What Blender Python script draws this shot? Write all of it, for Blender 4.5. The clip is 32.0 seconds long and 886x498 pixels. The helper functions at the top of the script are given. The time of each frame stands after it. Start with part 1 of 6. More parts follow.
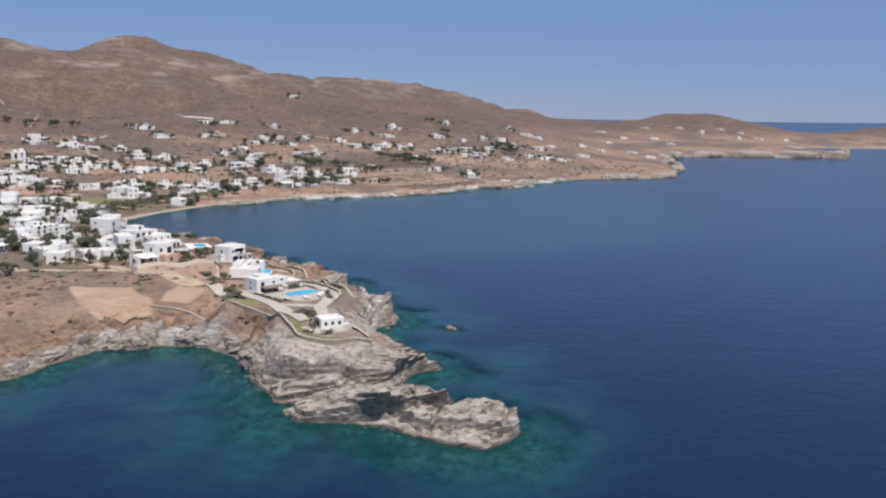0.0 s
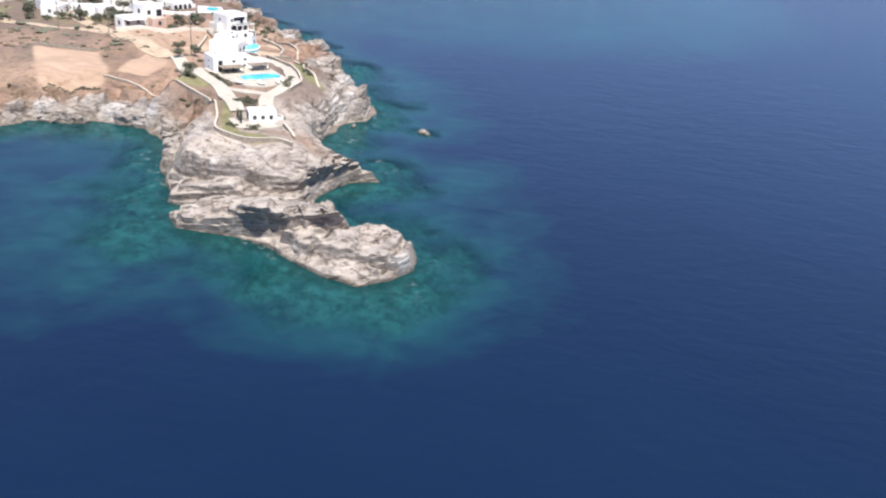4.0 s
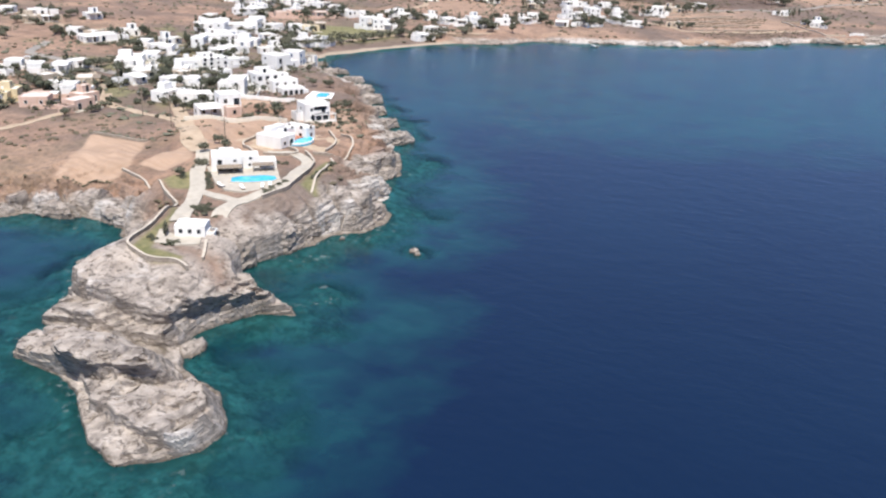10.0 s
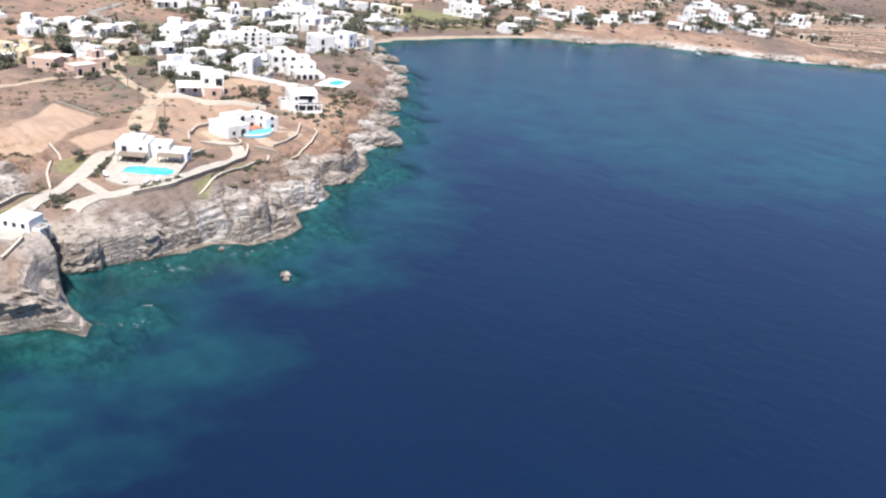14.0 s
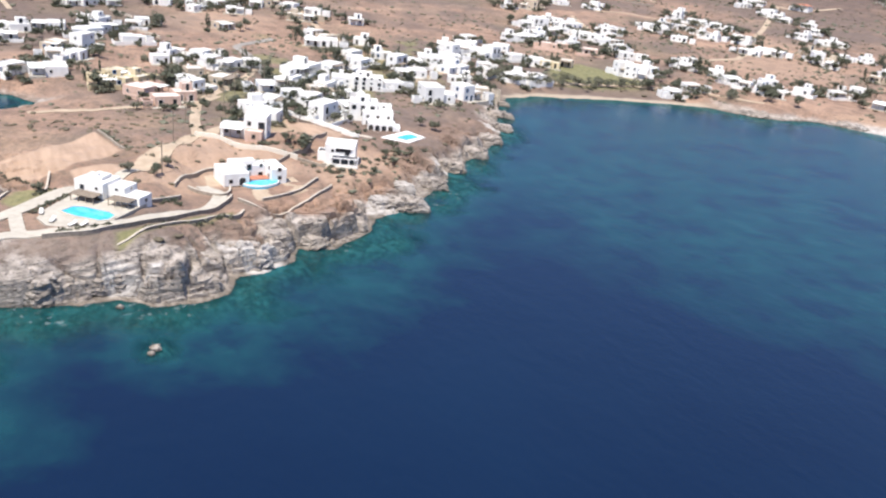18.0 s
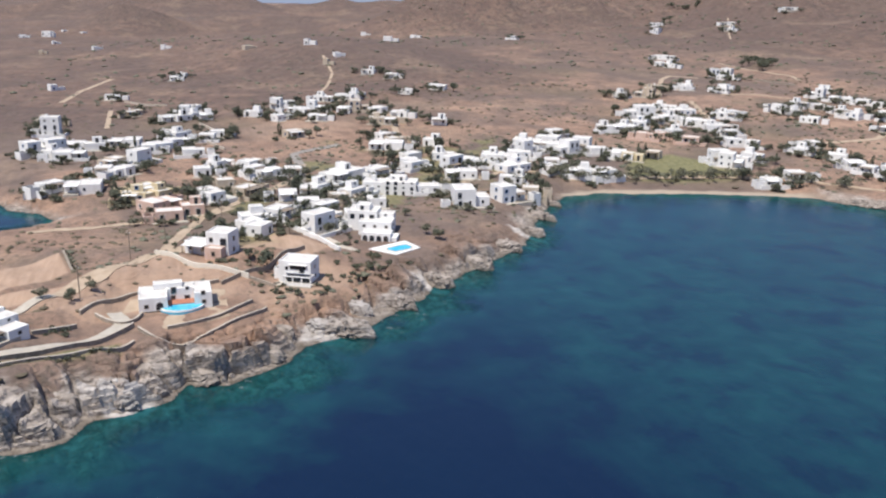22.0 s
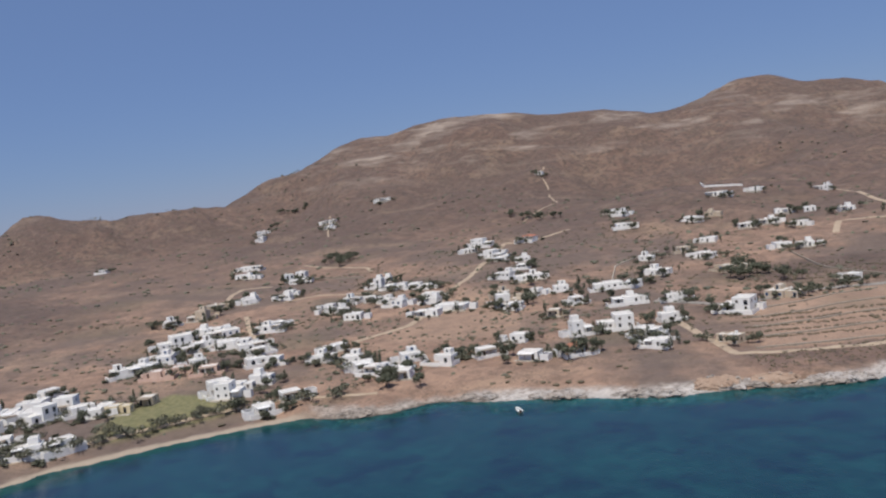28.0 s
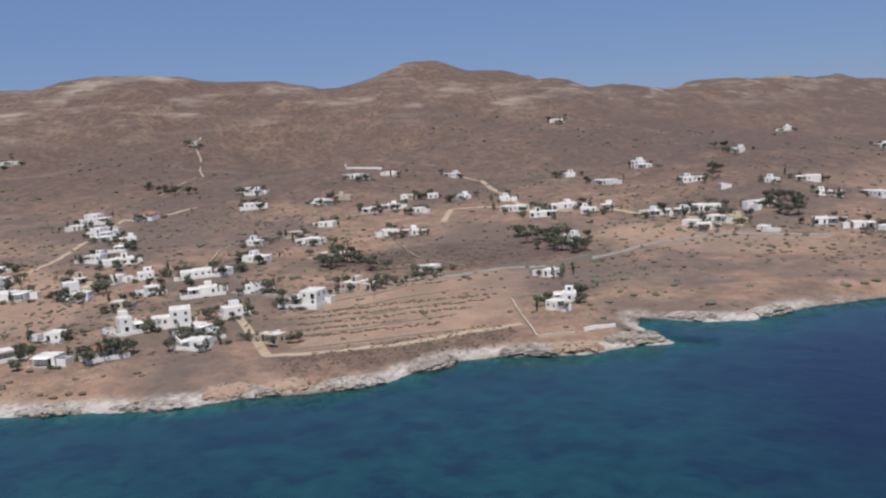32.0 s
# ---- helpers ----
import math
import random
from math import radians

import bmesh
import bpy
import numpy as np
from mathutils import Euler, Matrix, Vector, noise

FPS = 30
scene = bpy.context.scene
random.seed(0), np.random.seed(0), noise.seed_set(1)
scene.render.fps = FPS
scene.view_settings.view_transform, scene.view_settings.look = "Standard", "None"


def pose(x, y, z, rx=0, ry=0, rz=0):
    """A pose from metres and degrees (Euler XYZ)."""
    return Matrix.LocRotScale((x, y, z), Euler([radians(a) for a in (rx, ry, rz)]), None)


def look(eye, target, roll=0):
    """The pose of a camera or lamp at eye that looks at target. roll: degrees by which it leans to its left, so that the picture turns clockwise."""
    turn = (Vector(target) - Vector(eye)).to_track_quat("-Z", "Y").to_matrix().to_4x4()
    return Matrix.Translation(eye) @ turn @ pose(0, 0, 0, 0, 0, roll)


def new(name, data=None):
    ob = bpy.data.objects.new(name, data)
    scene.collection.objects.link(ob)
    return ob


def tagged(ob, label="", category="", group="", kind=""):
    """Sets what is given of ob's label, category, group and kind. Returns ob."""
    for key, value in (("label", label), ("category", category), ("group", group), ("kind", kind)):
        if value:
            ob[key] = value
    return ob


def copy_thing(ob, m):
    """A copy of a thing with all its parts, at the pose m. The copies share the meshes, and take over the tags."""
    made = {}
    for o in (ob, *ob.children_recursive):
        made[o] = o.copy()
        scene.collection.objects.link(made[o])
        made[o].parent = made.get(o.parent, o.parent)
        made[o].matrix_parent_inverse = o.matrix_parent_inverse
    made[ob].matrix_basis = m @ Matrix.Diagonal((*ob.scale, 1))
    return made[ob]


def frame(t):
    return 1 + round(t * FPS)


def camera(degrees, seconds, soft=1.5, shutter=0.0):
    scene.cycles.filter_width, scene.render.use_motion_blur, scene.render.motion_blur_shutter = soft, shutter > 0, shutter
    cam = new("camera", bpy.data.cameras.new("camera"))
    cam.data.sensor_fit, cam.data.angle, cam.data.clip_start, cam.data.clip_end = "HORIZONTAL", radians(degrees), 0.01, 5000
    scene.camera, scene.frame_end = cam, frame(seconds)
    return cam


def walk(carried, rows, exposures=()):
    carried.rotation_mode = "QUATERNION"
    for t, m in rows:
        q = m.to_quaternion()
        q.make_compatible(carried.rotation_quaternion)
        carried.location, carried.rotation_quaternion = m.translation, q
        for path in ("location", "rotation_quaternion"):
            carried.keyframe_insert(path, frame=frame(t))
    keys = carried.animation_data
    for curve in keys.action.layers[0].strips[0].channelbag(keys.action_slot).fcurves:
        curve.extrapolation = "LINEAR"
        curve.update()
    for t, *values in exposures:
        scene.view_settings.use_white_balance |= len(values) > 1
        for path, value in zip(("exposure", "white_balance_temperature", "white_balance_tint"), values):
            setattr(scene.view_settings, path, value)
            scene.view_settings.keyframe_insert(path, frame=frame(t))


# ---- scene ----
cam = camera(55.5, 32.0, 2.25)
PATH = [
    (0, (2.235, -1.534, 55.683), (2.217, 0.44, 55.366), 1.4),
    (0.5, (6.648, 2.143, 55.825), (6.679, 4.099, 55.407), 2.9),
    (1, (10.884, 5.726, 56.0), (10.946, 7.658, 55.488), 4.3),
    (1.5, (15.046, 9.201, 56.226), (15.09, 11.11, 55.632), 5.1),
    (2, (19.459, 12.61, 56.491), (19.412, 14.488, 55.806), 5.0),
    (2.5, (23.742, 15.892, 56.772), (23.61, 17.743, 56.025), 5.1),
    (3, (27.909, 19.064, 57.056), (27.734, 20.891, 56.262), 5.5),
    (3.5, (32.016, 22.179, 57.408), (31.81, 23.991, 56.587), 5.6),
    (5.5, (48.381, 34.749, 60.51), (47.923, 36.507, 59.673), 3.1),
    (6, (52.348, 38.326, 60.894), (51.812, 40.061, 60.058), 2.3),
    (6.5, (56.341, 42.342, 61.247), (55.729, 44.052, 60.409), 1.2),
    (7, (60.338, 46.762, 61.607), (59.658, 48.449, 60.776), 0.2),
    (7.5, (64.255, 51.475, 61.965), (63.52, 53.147, 61.15), -0.3),
    (8, (68.129, 56.39, 62.323), (67.35, 58.059, 61.544), -0.4),
    (8.5, (72.008, 61.438, 62.652), (71.193, 63.105, 61.904), -0.1),
    (9, (75.901, 66.644, 62.956), (75.057, 68.304, 62.226), 0.6),
    (9.5, (79.802, 72.027, 63.244), (78.927, 73.672, 62.517), 1.2),
    (10, (83.718, 77.668, 63.532), (82.823, 79.298, 62.796), 2.3),
    (10.5, (87.471, 83.5, 63.815), (86.558, 85.109, 63.056), 2.7),
    (11, (91.019, 89.536, 64.087), (90.092, 91.124, 63.3), 3.3),
    (11.5, (94.325, 95.659, 64.36), (93.372, 97.221, 63.553), 3.6),
    (12, (97.54, 101.956, 64.646), (96.552, 103.491, 63.83), 4.0),
    (12.5, (100.845, 108.407, 64.931), (99.814, 109.916, 64.119), 4.5),
    (13, (104.151, 114.921, 65.216), (103.07, 116.4, 64.412), 4.8),
    (13.5, (107.29, 121.595, 65.525), (106.154, 123.036, 64.73), 4.9),
    (14, (110.083, 128.629, 65.843), (108.897, 130.031, 65.052), 5.3),
    (14.5, (112.527, 135.953, 66.205), (111.299, 137.314, 65.405), 6.0),
    (16.5, (120.914, 165.914, 69.249), (119.504, 167.063, 68.417), 7.6),
    (17, (122.543, 173.485, 69.615), (121.08, 174.582, 68.804), 7.5),
    (17.5, (123.756, 181.05, 69.921), (122.237, 182.092, 69.14), 7.3),
    (18, (124.54, 188.699, 70.185), (122.969, 189.683, 69.434), 6.7),
    (18.5, (124.861, 196.447, 70.419), (123.247, 197.375, 69.687), 6.2),
    (19, (124.743, 204.426, 70.645), (123.093, 205.297, 69.927), 5.8),
    (19.5, (124.398, 212.345, 70.826), (122.718, 213.162, 70.112), 5.2),
    (20, (123.918, 220.13, 70.985), (122.211, 220.894, 70.277), 4.5),
    (20.5, (123.375, 227.773, 71.141), (121.641, 228.486, 70.444), 3.7),
    (21, (122.824, 235.413, 71.287), (121.062, 236.079, 70.616), 2.9),
    (21.5, (122.146, 243.126, 71.418), (120.354, 243.747, 70.783), 2.2),
    (22, (121.31, 251.029, 71.572), (119.487, 251.613, 70.993), 1.4),
    (22.5, (120.374, 258.857, 71.766), (118.53, 259.422, 71.237), 0.8),
    (23, (119.25, 266.894, 72.016), (117.401, 267.488, 71.537), 0.4),
    (23.5, (118.057, 275.083, 72.291), (116.217, 275.741, 71.87), -1.0),
    (24, (117.227, 283.275, 72.556), (115.387, 283.967, 72.187), -1.5),
    (24.5, (117.007, 291.441, 72.83), (115.169, 292.167, 72.521), -2.5),
    (26.5, (118.998, 323.586, 74.574), (117.281, 324.593, 74.381), -5.7),
    (27, (119.966, 331.641, 74.742), (118.297, 332.728, 74.559), -6.4),
    (27.5, (121.4, 339.584, 74.816), (119.772, 340.735, 74.645), -6.8),
    (28, (123.31, 347.374, 74.853), (121.744, 348.609, 74.7), -6.9),
    (28.5, (125.701, 354.98, 74.854), (124.196, 356.29, 74.718), -7.2),
    (29, (128.515, 362.48, 74.852), (127.078, 363.865, 74.726), -7.1),
    (29.5, (131.602, 369.848, 74.842), (130.234, 371.302, 74.714), -7.0),
    (30, (134.924, 377.101, 74.828), (133.623, 378.615, 74.69), -6.6),
    (30.5, (138.54, 384.277, 74.827), (137.296, 385.835, 74.671), -6.1),
    (31, (142.574, 391.459, 74.841), (141.39, 393.06, 74.654), -5.5),
    (31.5, (146.946, 398.729, 74.89), (145.822, 400.367, 74.663), -4.6),
    (32, (151.525, 406.146, 74.935), (150.467, 407.819, 74.651), -3.4),
]
# seconds, stops: the film's camera brightens while it looks down at the water
EXPOSURES = [(0, 0.15), (1, 0.38), (2, 0.64), (3.5, 0.86), (6, 0.9), (8, 0.76), (10, 0.64), (12, 0.82), (14, 0.85), (17, 0.86), (19, 0.66), (21, 0.5), (23, 0.2), (24.5, 0.06), (28, -0.05), (31, -0.05), (32, 0.0)]
walk(cam, [(t, look(eye, target, roll)) for t, eye, target, roll in PATH], EXPOSURES)

# ---- daylight ----
SUN_AZIMUTH, SUN_HEIGHT = 150.0, 64.0   # degrees clockwise from +y, degrees above the horizon
world = bpy.data.worlds.new("sky")
scene.world = world
world.use_nodes = True
wt = world.node_tree
sky = wt.nodes.new("ShaderNodeTexSky")
sky.sky_type, sky.sun_disc = "NISHITA", False
sky.sun_elevation, sky.sun_rotation = radians(SUN_HEIGHT), radians(SUN_AZIMUTH)
sky.air_density, sky.dust_density, sky.ozone_density, sky.altitude = 1.0, 0.0, 6.0, 50
tone = wt.nodes.new("ShaderNodeMixRGB")
tone.blend_type, tone.inputs[0].default_value, tone.inputs[2].default_value = "MULTIPLY", 1.0, (0.90, 0.93, 1.20, 1)
wt.links.new(sky.outputs[0], tone.inputs[1])
haze = wt.nodes.new("ShaderNodeMixRGB")
haze.inputs[0].default_value, haze.inputs[2].default_value = 0.58, (2.7, 4.2, 7.8, 1)
wt.links.new(tone.outputs[0], haze.inputs[1])
wt.links.new(haze.outputs[0], wt.nodes["Background"].inputs[0])
wt.nodes["Background"].inputs[1].default_value = 0.064
lamp = bpy.data.lights.new("sun", "SUN")
lamp.energy, lamp.angle, lamp.color = 4.4, radians(0.6), (1.0, 0.94, 0.86)
sun = new("sun", lamp)
sun.matrix_world = look((0, 0, 300), (-300 * math.sin(radians(SUN_AZIMUTH)) * math.cos(radians(SUN_HEIGHT)), -300 * math.cos(radians(SUN_AZIMUTH)) * math.cos(radians(SUN_HEIGHT)), 300 - 300 * math.sin(radians(SUN_HEIGHT))))

# ---- materials ----
class Mat:
    """A node material in the making: short ways to add nodes and link them."""

    def __init__(self, name, rough=0.9):
        self.m = bpy.data.materials.new(name)
        self.m.use_nodes = True
        self.t = self.m.node_tree
        self.b = self.t.nodes["Principled BSDF"]
        self.b.inputs["Roughness"].default_value = rough
        self.pos = self.t.nodes.new("ShaderNodeNewGeometry").outputs["Position"]

    def node(self, kind, **given):
        n = self.t.nodes.new("ShaderNode" + kind)
        for k, v in given.items():
            setattr(n, k, v)
        return n

    def put(self, value, socket):
        if isinstance(value, bpy.types.NodeSocket):
            self.t.links.new(value, socket)
        elif isinstance(value, tuple) and len(value) == 3 and socket.type == "RGBA":
            socket.default_value = (*value, 1)
        else:
            socket.default_value = value

    def noise(self, size, detail=4, rough=0.55, stretch=None, warp=0.0):
        n = self.node("TexNoise")
        where = self.pos
        if stretch:
            k = self.node("VectorMath", operation="MULTIPLY")
            self.put(where, k.inputs[0])
            k.inputs[1].default_value = stretch
            where = k.outputs[0]
        self.put(where, n.inputs["Vector"])
        n.inputs["Scale"].default_value = 1.0 / size
        n.inputs["Detail"].default_value, n.inputs["Roughness"].default_value = detail, rough
        n.inputs["Distortion"].default_value = warp
        return n.outputs[0]

    def span(self, v, a, b, lo=0.0, hi=1.0):
        n = self.node("MapRange", clamp=True)
        for value, k in zip((v, a, b, lo, hi), range(5)):
            self.put(value, n.inputs[k])
        return n.outputs[0]

    def math(self, op, a, b=0.0):
        n = self.node("Math", operation=op)
        self.put(a, n.inputs[0]), self.put(b, n.inputs[1])
        return n.outputs[0]

    def mix(self, f, a, b):
        n = self.node("MixRGB")
        self.put(f, n.inputs[0]), self.put(a, n.inputs[1]), self.put(b, n.inputs[2])
        return n.outputs[0]

    def attr(self, name):
        return self.node("Attribute", attribute_name=name).outputs["Fac"]

    def color(self, value):
        self.put(value, self.b.inputs["Base Color"])
        return self

    def bump(self, height, depth, strength=1.0):
        n = self.node("Bump")
        n.inputs["Distance"].default_value, n.inputs["Strength"].default_value = depth, strength
        self.put(height, n.inputs["Height"])
        self.put(n.outputs[0], self.b.inputs["Normal"])
        return self

    def random(self):
        return self.node("ObjectInfo").outputs["Random"]


def plain(name, dark, light, size=1.2, rough=0.85, bump=0.02, grain=0.12):
    """A surface with broad stains and a fine grain."""
    k = Mat(name, rough)
    broad = k.span(k.noise(size, 5), 0.35, 0.65)
    fine = k.noise(grain, 3)
    k.color(k.mix(k.math("ADD", k.math("MULTIPLY", broad, 0.7), k.math("MULTIPLY", fine, 0.3)), dark, light))
    if bump:
        k.bump(fine, bump)
    return k.m


def stone_tone(k, pale=0.0):
    """Bedded coastal rock: grey-brown beds, dark cracks, rusty and bleached stains, a wet band at the water and weed below it."""
    layer = k.noise(2.8, 7, 0.68, (0.7, 1.0, 2.0))
    crack = k.noise(1.1, 6, 0.7, (0.6, 1.0, 2.6))
    stone = k.mix(k.span(layer, 0.36, 0.62), (0.190, 0.162, 0.140), (0.450, 0.395, 0.345))
    stone = k.mix(k.span(k.noise(11, 4), 0.49, 0.66, 0, 0.6), stone, (0.395, 0.335, 0.285))
    stone = k.mix(k.span(k.noise(9, 5, 0.6), 0.60 - 0.14 * pale, 0.70 - 0.12 * pale, 0, 0.8), stone, (0.52, 0.485, 0.455))
    stone = k.mix(k.span(crack, 0.38, 0.47, 0.9, 0.0), stone, (0.095, 0.075, 0.060))
    split = k.node("SeparateXYZ")
    k.put(k.pos, split.inputs[0])
    bed = k.math("SUBTRACT", split.outputs[2], k.math("ADD", k.math("MULTIPLY", split.outputs[0], 0.18), k.math("MULTIPLY", split.outputs[1], 0.12)))
    strata = k.node("CombineXYZ")
    for value, socket in zip((k.math("MULTIPLY", split.outputs[0], 0.16), k.math("MULTIPLY", split.outputs[1], 0.16), k.math("MULTIPLY", bed, 1.9)), strata.inputs):
        k.put(value, socket)
    band = k.node("TexNoise")
    k.put(strata.outputs[0], band.inputs["Vector"])
    band.inputs["Scale"].default_value, band.inputs["Detail"].default_value, band.inputs["Roughness"].default_value = 1.0, 5.0, 0.65
    stone = k.mix(k.span(band.outputs[0], 0.36, 0.46, 0.48, 0.0), stone, (0.075, 0.062, 0.053))
    layer = k.math("ADD", k.math("MULTIPLY", layer, 0.5), k.math("MULTIPLY", band.outputs[0], 0.5))
    tide = k.node("SeparateXYZ")
    k.put(k.pos, tide.inputs[0])
    wet = k.span(k.math("ADD", tide.outputs[2], k.math("MULTIPLY", k.noise(2.0), 1.6)), 0.8, 1.5, 1, 0)
    stone = k.mix(k.math("MULTIPLY", wet, 0.75), stone, (0.085, 0.066, 0.046))
    bedrock = k.mix(k.span(k.noise(2.6, 6, 0.66), 0.40, 0.60), (0.19, 0.182, 0.148), (0.47, 0.45, 0.38))
    return k.mix(k.span(tide.outputs[2], -0.35, 0.0, 1, 0), stone, bedrock), layer


def crag(name, pale):
    k = Mat(name, 0.92)
    stone, layer = stone_tone(k, pale)
    tone = k.mix(k.math("MULTIPLY", k.random(), 0.22), stone, (0.36, 0.30, 0.245))
    k.color(tone)
    return k.bump(k.math("ADD", layer, k.math("MULTIPLY", k.noise(0.5, 5, 0.7), 0.6)), 0.75, 1.0).m


def earth():
    k = Mat("dry_hillside", 0.95)
    rock, beach, high = k.attr("rock"), k.attr("beach"), k.attr("outcrop")
    tilled, green = k.attr("tilled"), k.attr("green")
    broad, mid, fine = k.noise(120, 6, 0.62), k.noise(16, 6, 0.66), k.noise(1.3, 5, 0.65)
    soil = k.mix(k.span(mid, 0.34, 0.66), (0.206, 0.129, 0.092), (0.376, 0.244, 0.170))
    soil = k.mix(k.span(broad, 0.46, 0.55, 0, 0.8), soil, (0.125, 0.096, 0.082))
    soil = k.mix(k.span(k.noise(75, 6, 0.6), 0.55, 0.64, 0, 0.55), soil, (0.172, 0.134, 0.085))
    soil = k.mix(k.math("MULTIPLY", k.attr("heath"), k.span(mid, 0.30, 0.70, 1.0, 0.62)), soil, (0.116, 0.074, 0.060))
    soil = k.mix(k.span(k.noise(55, 5, 0.6), 0.56, 0.68, 0, 0.4), soil, (0.350, 0.245, 0.165))
    speck = k.math("MULTIPLY", k.span(k.noise(5.5, 6, 0.72), 0.50, 0.58), k.span(k.attr("heath"), 0, 1, 0.35, 0.85))
    soil = k.mix(speck, soil, (0.080, 0.058, 0.046))
    lane = k.math("MULTIPLY", k.span(k.noise(26, 4, 0.6, (1, 1, 2.5)), 0.487, 0.50), k.span(k.noise(26, 4, 0.6, (1, 1, 2.5)), 0.513, 0.50))
    soil = k.mix(k.math("MULTIPLY", k.math("MULTIPLY", lane, k.attr("heath")), 0.35), soil, (0.30, 0.235, 0.185))
    shrub = k.math("MULTIPLY", k.span(fine, 0.50, 0.62), k.span(k.noise(34, 4), 0.36, 0.62, 0.15, 1.0))
    soil = k.mix(k.math("MULTIPLY", shrub, 0.8), soil, (0.110, 0.085, 0.064))
    stripes = k.noise(20, 5, 0.65, (0.2, 0.6, 3.0))
    bare = k.mix(k.span(stripes, 0.42, 0.60), (0.17, 0.13, 0.108), (0.345, 0.282, 0.230))
    soil = k.mix(k.math("MULTIPLY", high, k.span(k.noise(60, 6, 0.65, (0.6, 0.6, 3.5)), 0.49, 0.62, 0, 0.85)), soil, bare)
    rows = k.noise(1.6, 3, 0.5, (0.12, 1.0, 0))
    field = k.mix(k.span(rows, 0.38, 0.62), (0.350, 0.240, 0.168), (0.420, 0.295, 0.212))
    field = k.mix(k.span(k.noise(9, 4), 0.52, 0.66, 0, 0.25), field, (0.26, 0.18, 0.12))
    soil = k.mix(tilled, soil, field)
    grass = k.mix(k.span(k.noise(2.2, 5, 0.65), 0.38, 0.62), (0.120, 0.130, 0.050), (0.235, 0.215, 0.100))
    soil = k.mix(k.math("MULTIPLY", green, 0.85), soil, grass)
    stone, layer = stone_tone(k)
    stone = k.mix(k.math("MULTIPLY", k.attr("pale"), k.span(layer, 0.36, 0.60, 0.1, 0.8)), stone, (0.62, 0.59, 0.56))
    sand = k.mix(k.noise(1.0, 3), (0.31, 0.25, 0.19), (0.42, 0.345, 0.265))
    cover = k.math("MULTIPLY", rock, k.math("SUBTRACT", 1.0, k.math("MAXIMUM", green, tilled)))
    k.color(k.mix(beach, k.mix(cover, soil, stone), sand))
    relief = k.math("ADD", k.math("MULTIPLY", fine, 0.6), k.math("MULTIPLY", layer, 1.3))
    relief = k.math("ADD", relief, k.math("MULTIPLY", k.math("MULTIPLY", mid, k.attr("heath")), 7.0))
    return k.bump(relief, 0.7, 0.9).m


def seawater():
    k = Mat("sea_water", 0.2)
    depth = k.attr("depth")
    deep = k.mix(k.span(k.noise(90, 4), 0.38, 0.62), (0.0005, 0.0076, 0.0290), (0.0009, 0.0102, 0.0340))
    patch = k.span(k.noise(13, 5, 0.62), 0.52, 0.62)
    shallow = k.mix(k.span(k.noise(6, 4), 0.42, 0.62), (0.0036, 0.041, 0.050), (0.0062, 0.055, 0.061))
    shallow = k.mix(k.math("MULTIPLY", patch, 0.7), shallow, (0.0024, 0.020, 0.038))
    d = k.math("ADD", depth, k.math("MULTIPLY", k.math("SUBTRACT", k.noise(26, 6, 0.6), 0.18), 10.0))
    tone = k.mix(k.span(d, 4.5, 12.5), shallow, deep)
    k.color(tone)
    k.b.inputs["IOR"].default_value = 1.33
    k.b.inputs["Specular IOR Level"].default_value = 1.0
    swell = k.math("ADD", k.math("MULTIPLY", k.noise(6.5, 3, 0.6, (0.6, 1, 1), 0.5), 0.7), k.math("MULTIPLY", k.noise(2.0, 4, 0.6, (0.6, 1, 1), 0.4), 0.42))
    k.bump(swell, 0.45, 0.42)
    clear = k.node("BsdfTransparent")
    clear.inputs[0].default_value = (0.25, 0.56, 0.61, 1)
    both = k.node("MixShader")
    k.put(k.span(depth, 0.1, 3.4, 0.25, 1.0), both.inputs[0])
    k.put(clear.outputs[0], both.inputs[1]), k.put(k.b.outputs[0], both.inputs[2])
    foam = k.node("BsdfDiffuse")
    foam.inputs[0].default_value = (0.7, 0.75, 0.76, 1)
    wash = k.math("MULTIPLY", k.span(depth, 0.0, 0.9, 1, 0), k.span(k.noise(1.7, 5, 0.7), 0.56, 0.64))
    wash = k.math("MULTIPLY", wash, k.span(k.noise(30, 3), 0.48, 0.6, 0.02, 0.28))
    all_in = k.node("MixShader")
    k.put(wash, all_in.inputs[0])
    k.put(both.outputs[0], all_in.inputs[1]), k.put(foam.outputs[0], all_in.inputs[2])
    k.put(all_in.outputs[0], k.t.nodes["Material Output"].inputs["Surface"])
    return k.m


EARTH, SEA = earth(), seawater()
CRAG, CRAG_PALE = crag("bedded_rock", 0.0), crag("bleached_rock", 1.0)
CRAG_RUST = plain("rusty_bank", (0.25, 0.17, 0.12), (0.39, 0.285, 0.21), 1.5, 0.95, 0.2, 0.5)


def whitewash(name, dark, light):
    k = Mat(name, 0.85)
    streak = k.noise(1.6, 5, 0.6, (1, 1, 0.25))
    tone = k.mix(k.span(streak, 0.36, 0.62), dark, light)
    k.color(k.mix(k.math("MULTIPLY", k.random(), 0.22), tone, dark))
    return k.bump(k.noise(0.4, 4), 0.03, 0.5).m


def foliage(name, dark, light):
    k = Mat(name, 0.75)
    tone = k.mix(k.span(k.noise(0.5, 3), 0.35, 0.65), dark, light)
    k.color(k.mix(k.math("MULTIPLY", k.random(), 0.35), tone, (0.085, 0.082, 0.045)))
    return k.m


def glassy(name, tone, rough):
    k = Mat(name, rough)
    k.color(k.mix(k.noise(0.7, 2), tone, tuple(v * 1.6 for v in tone)))
    return k.m


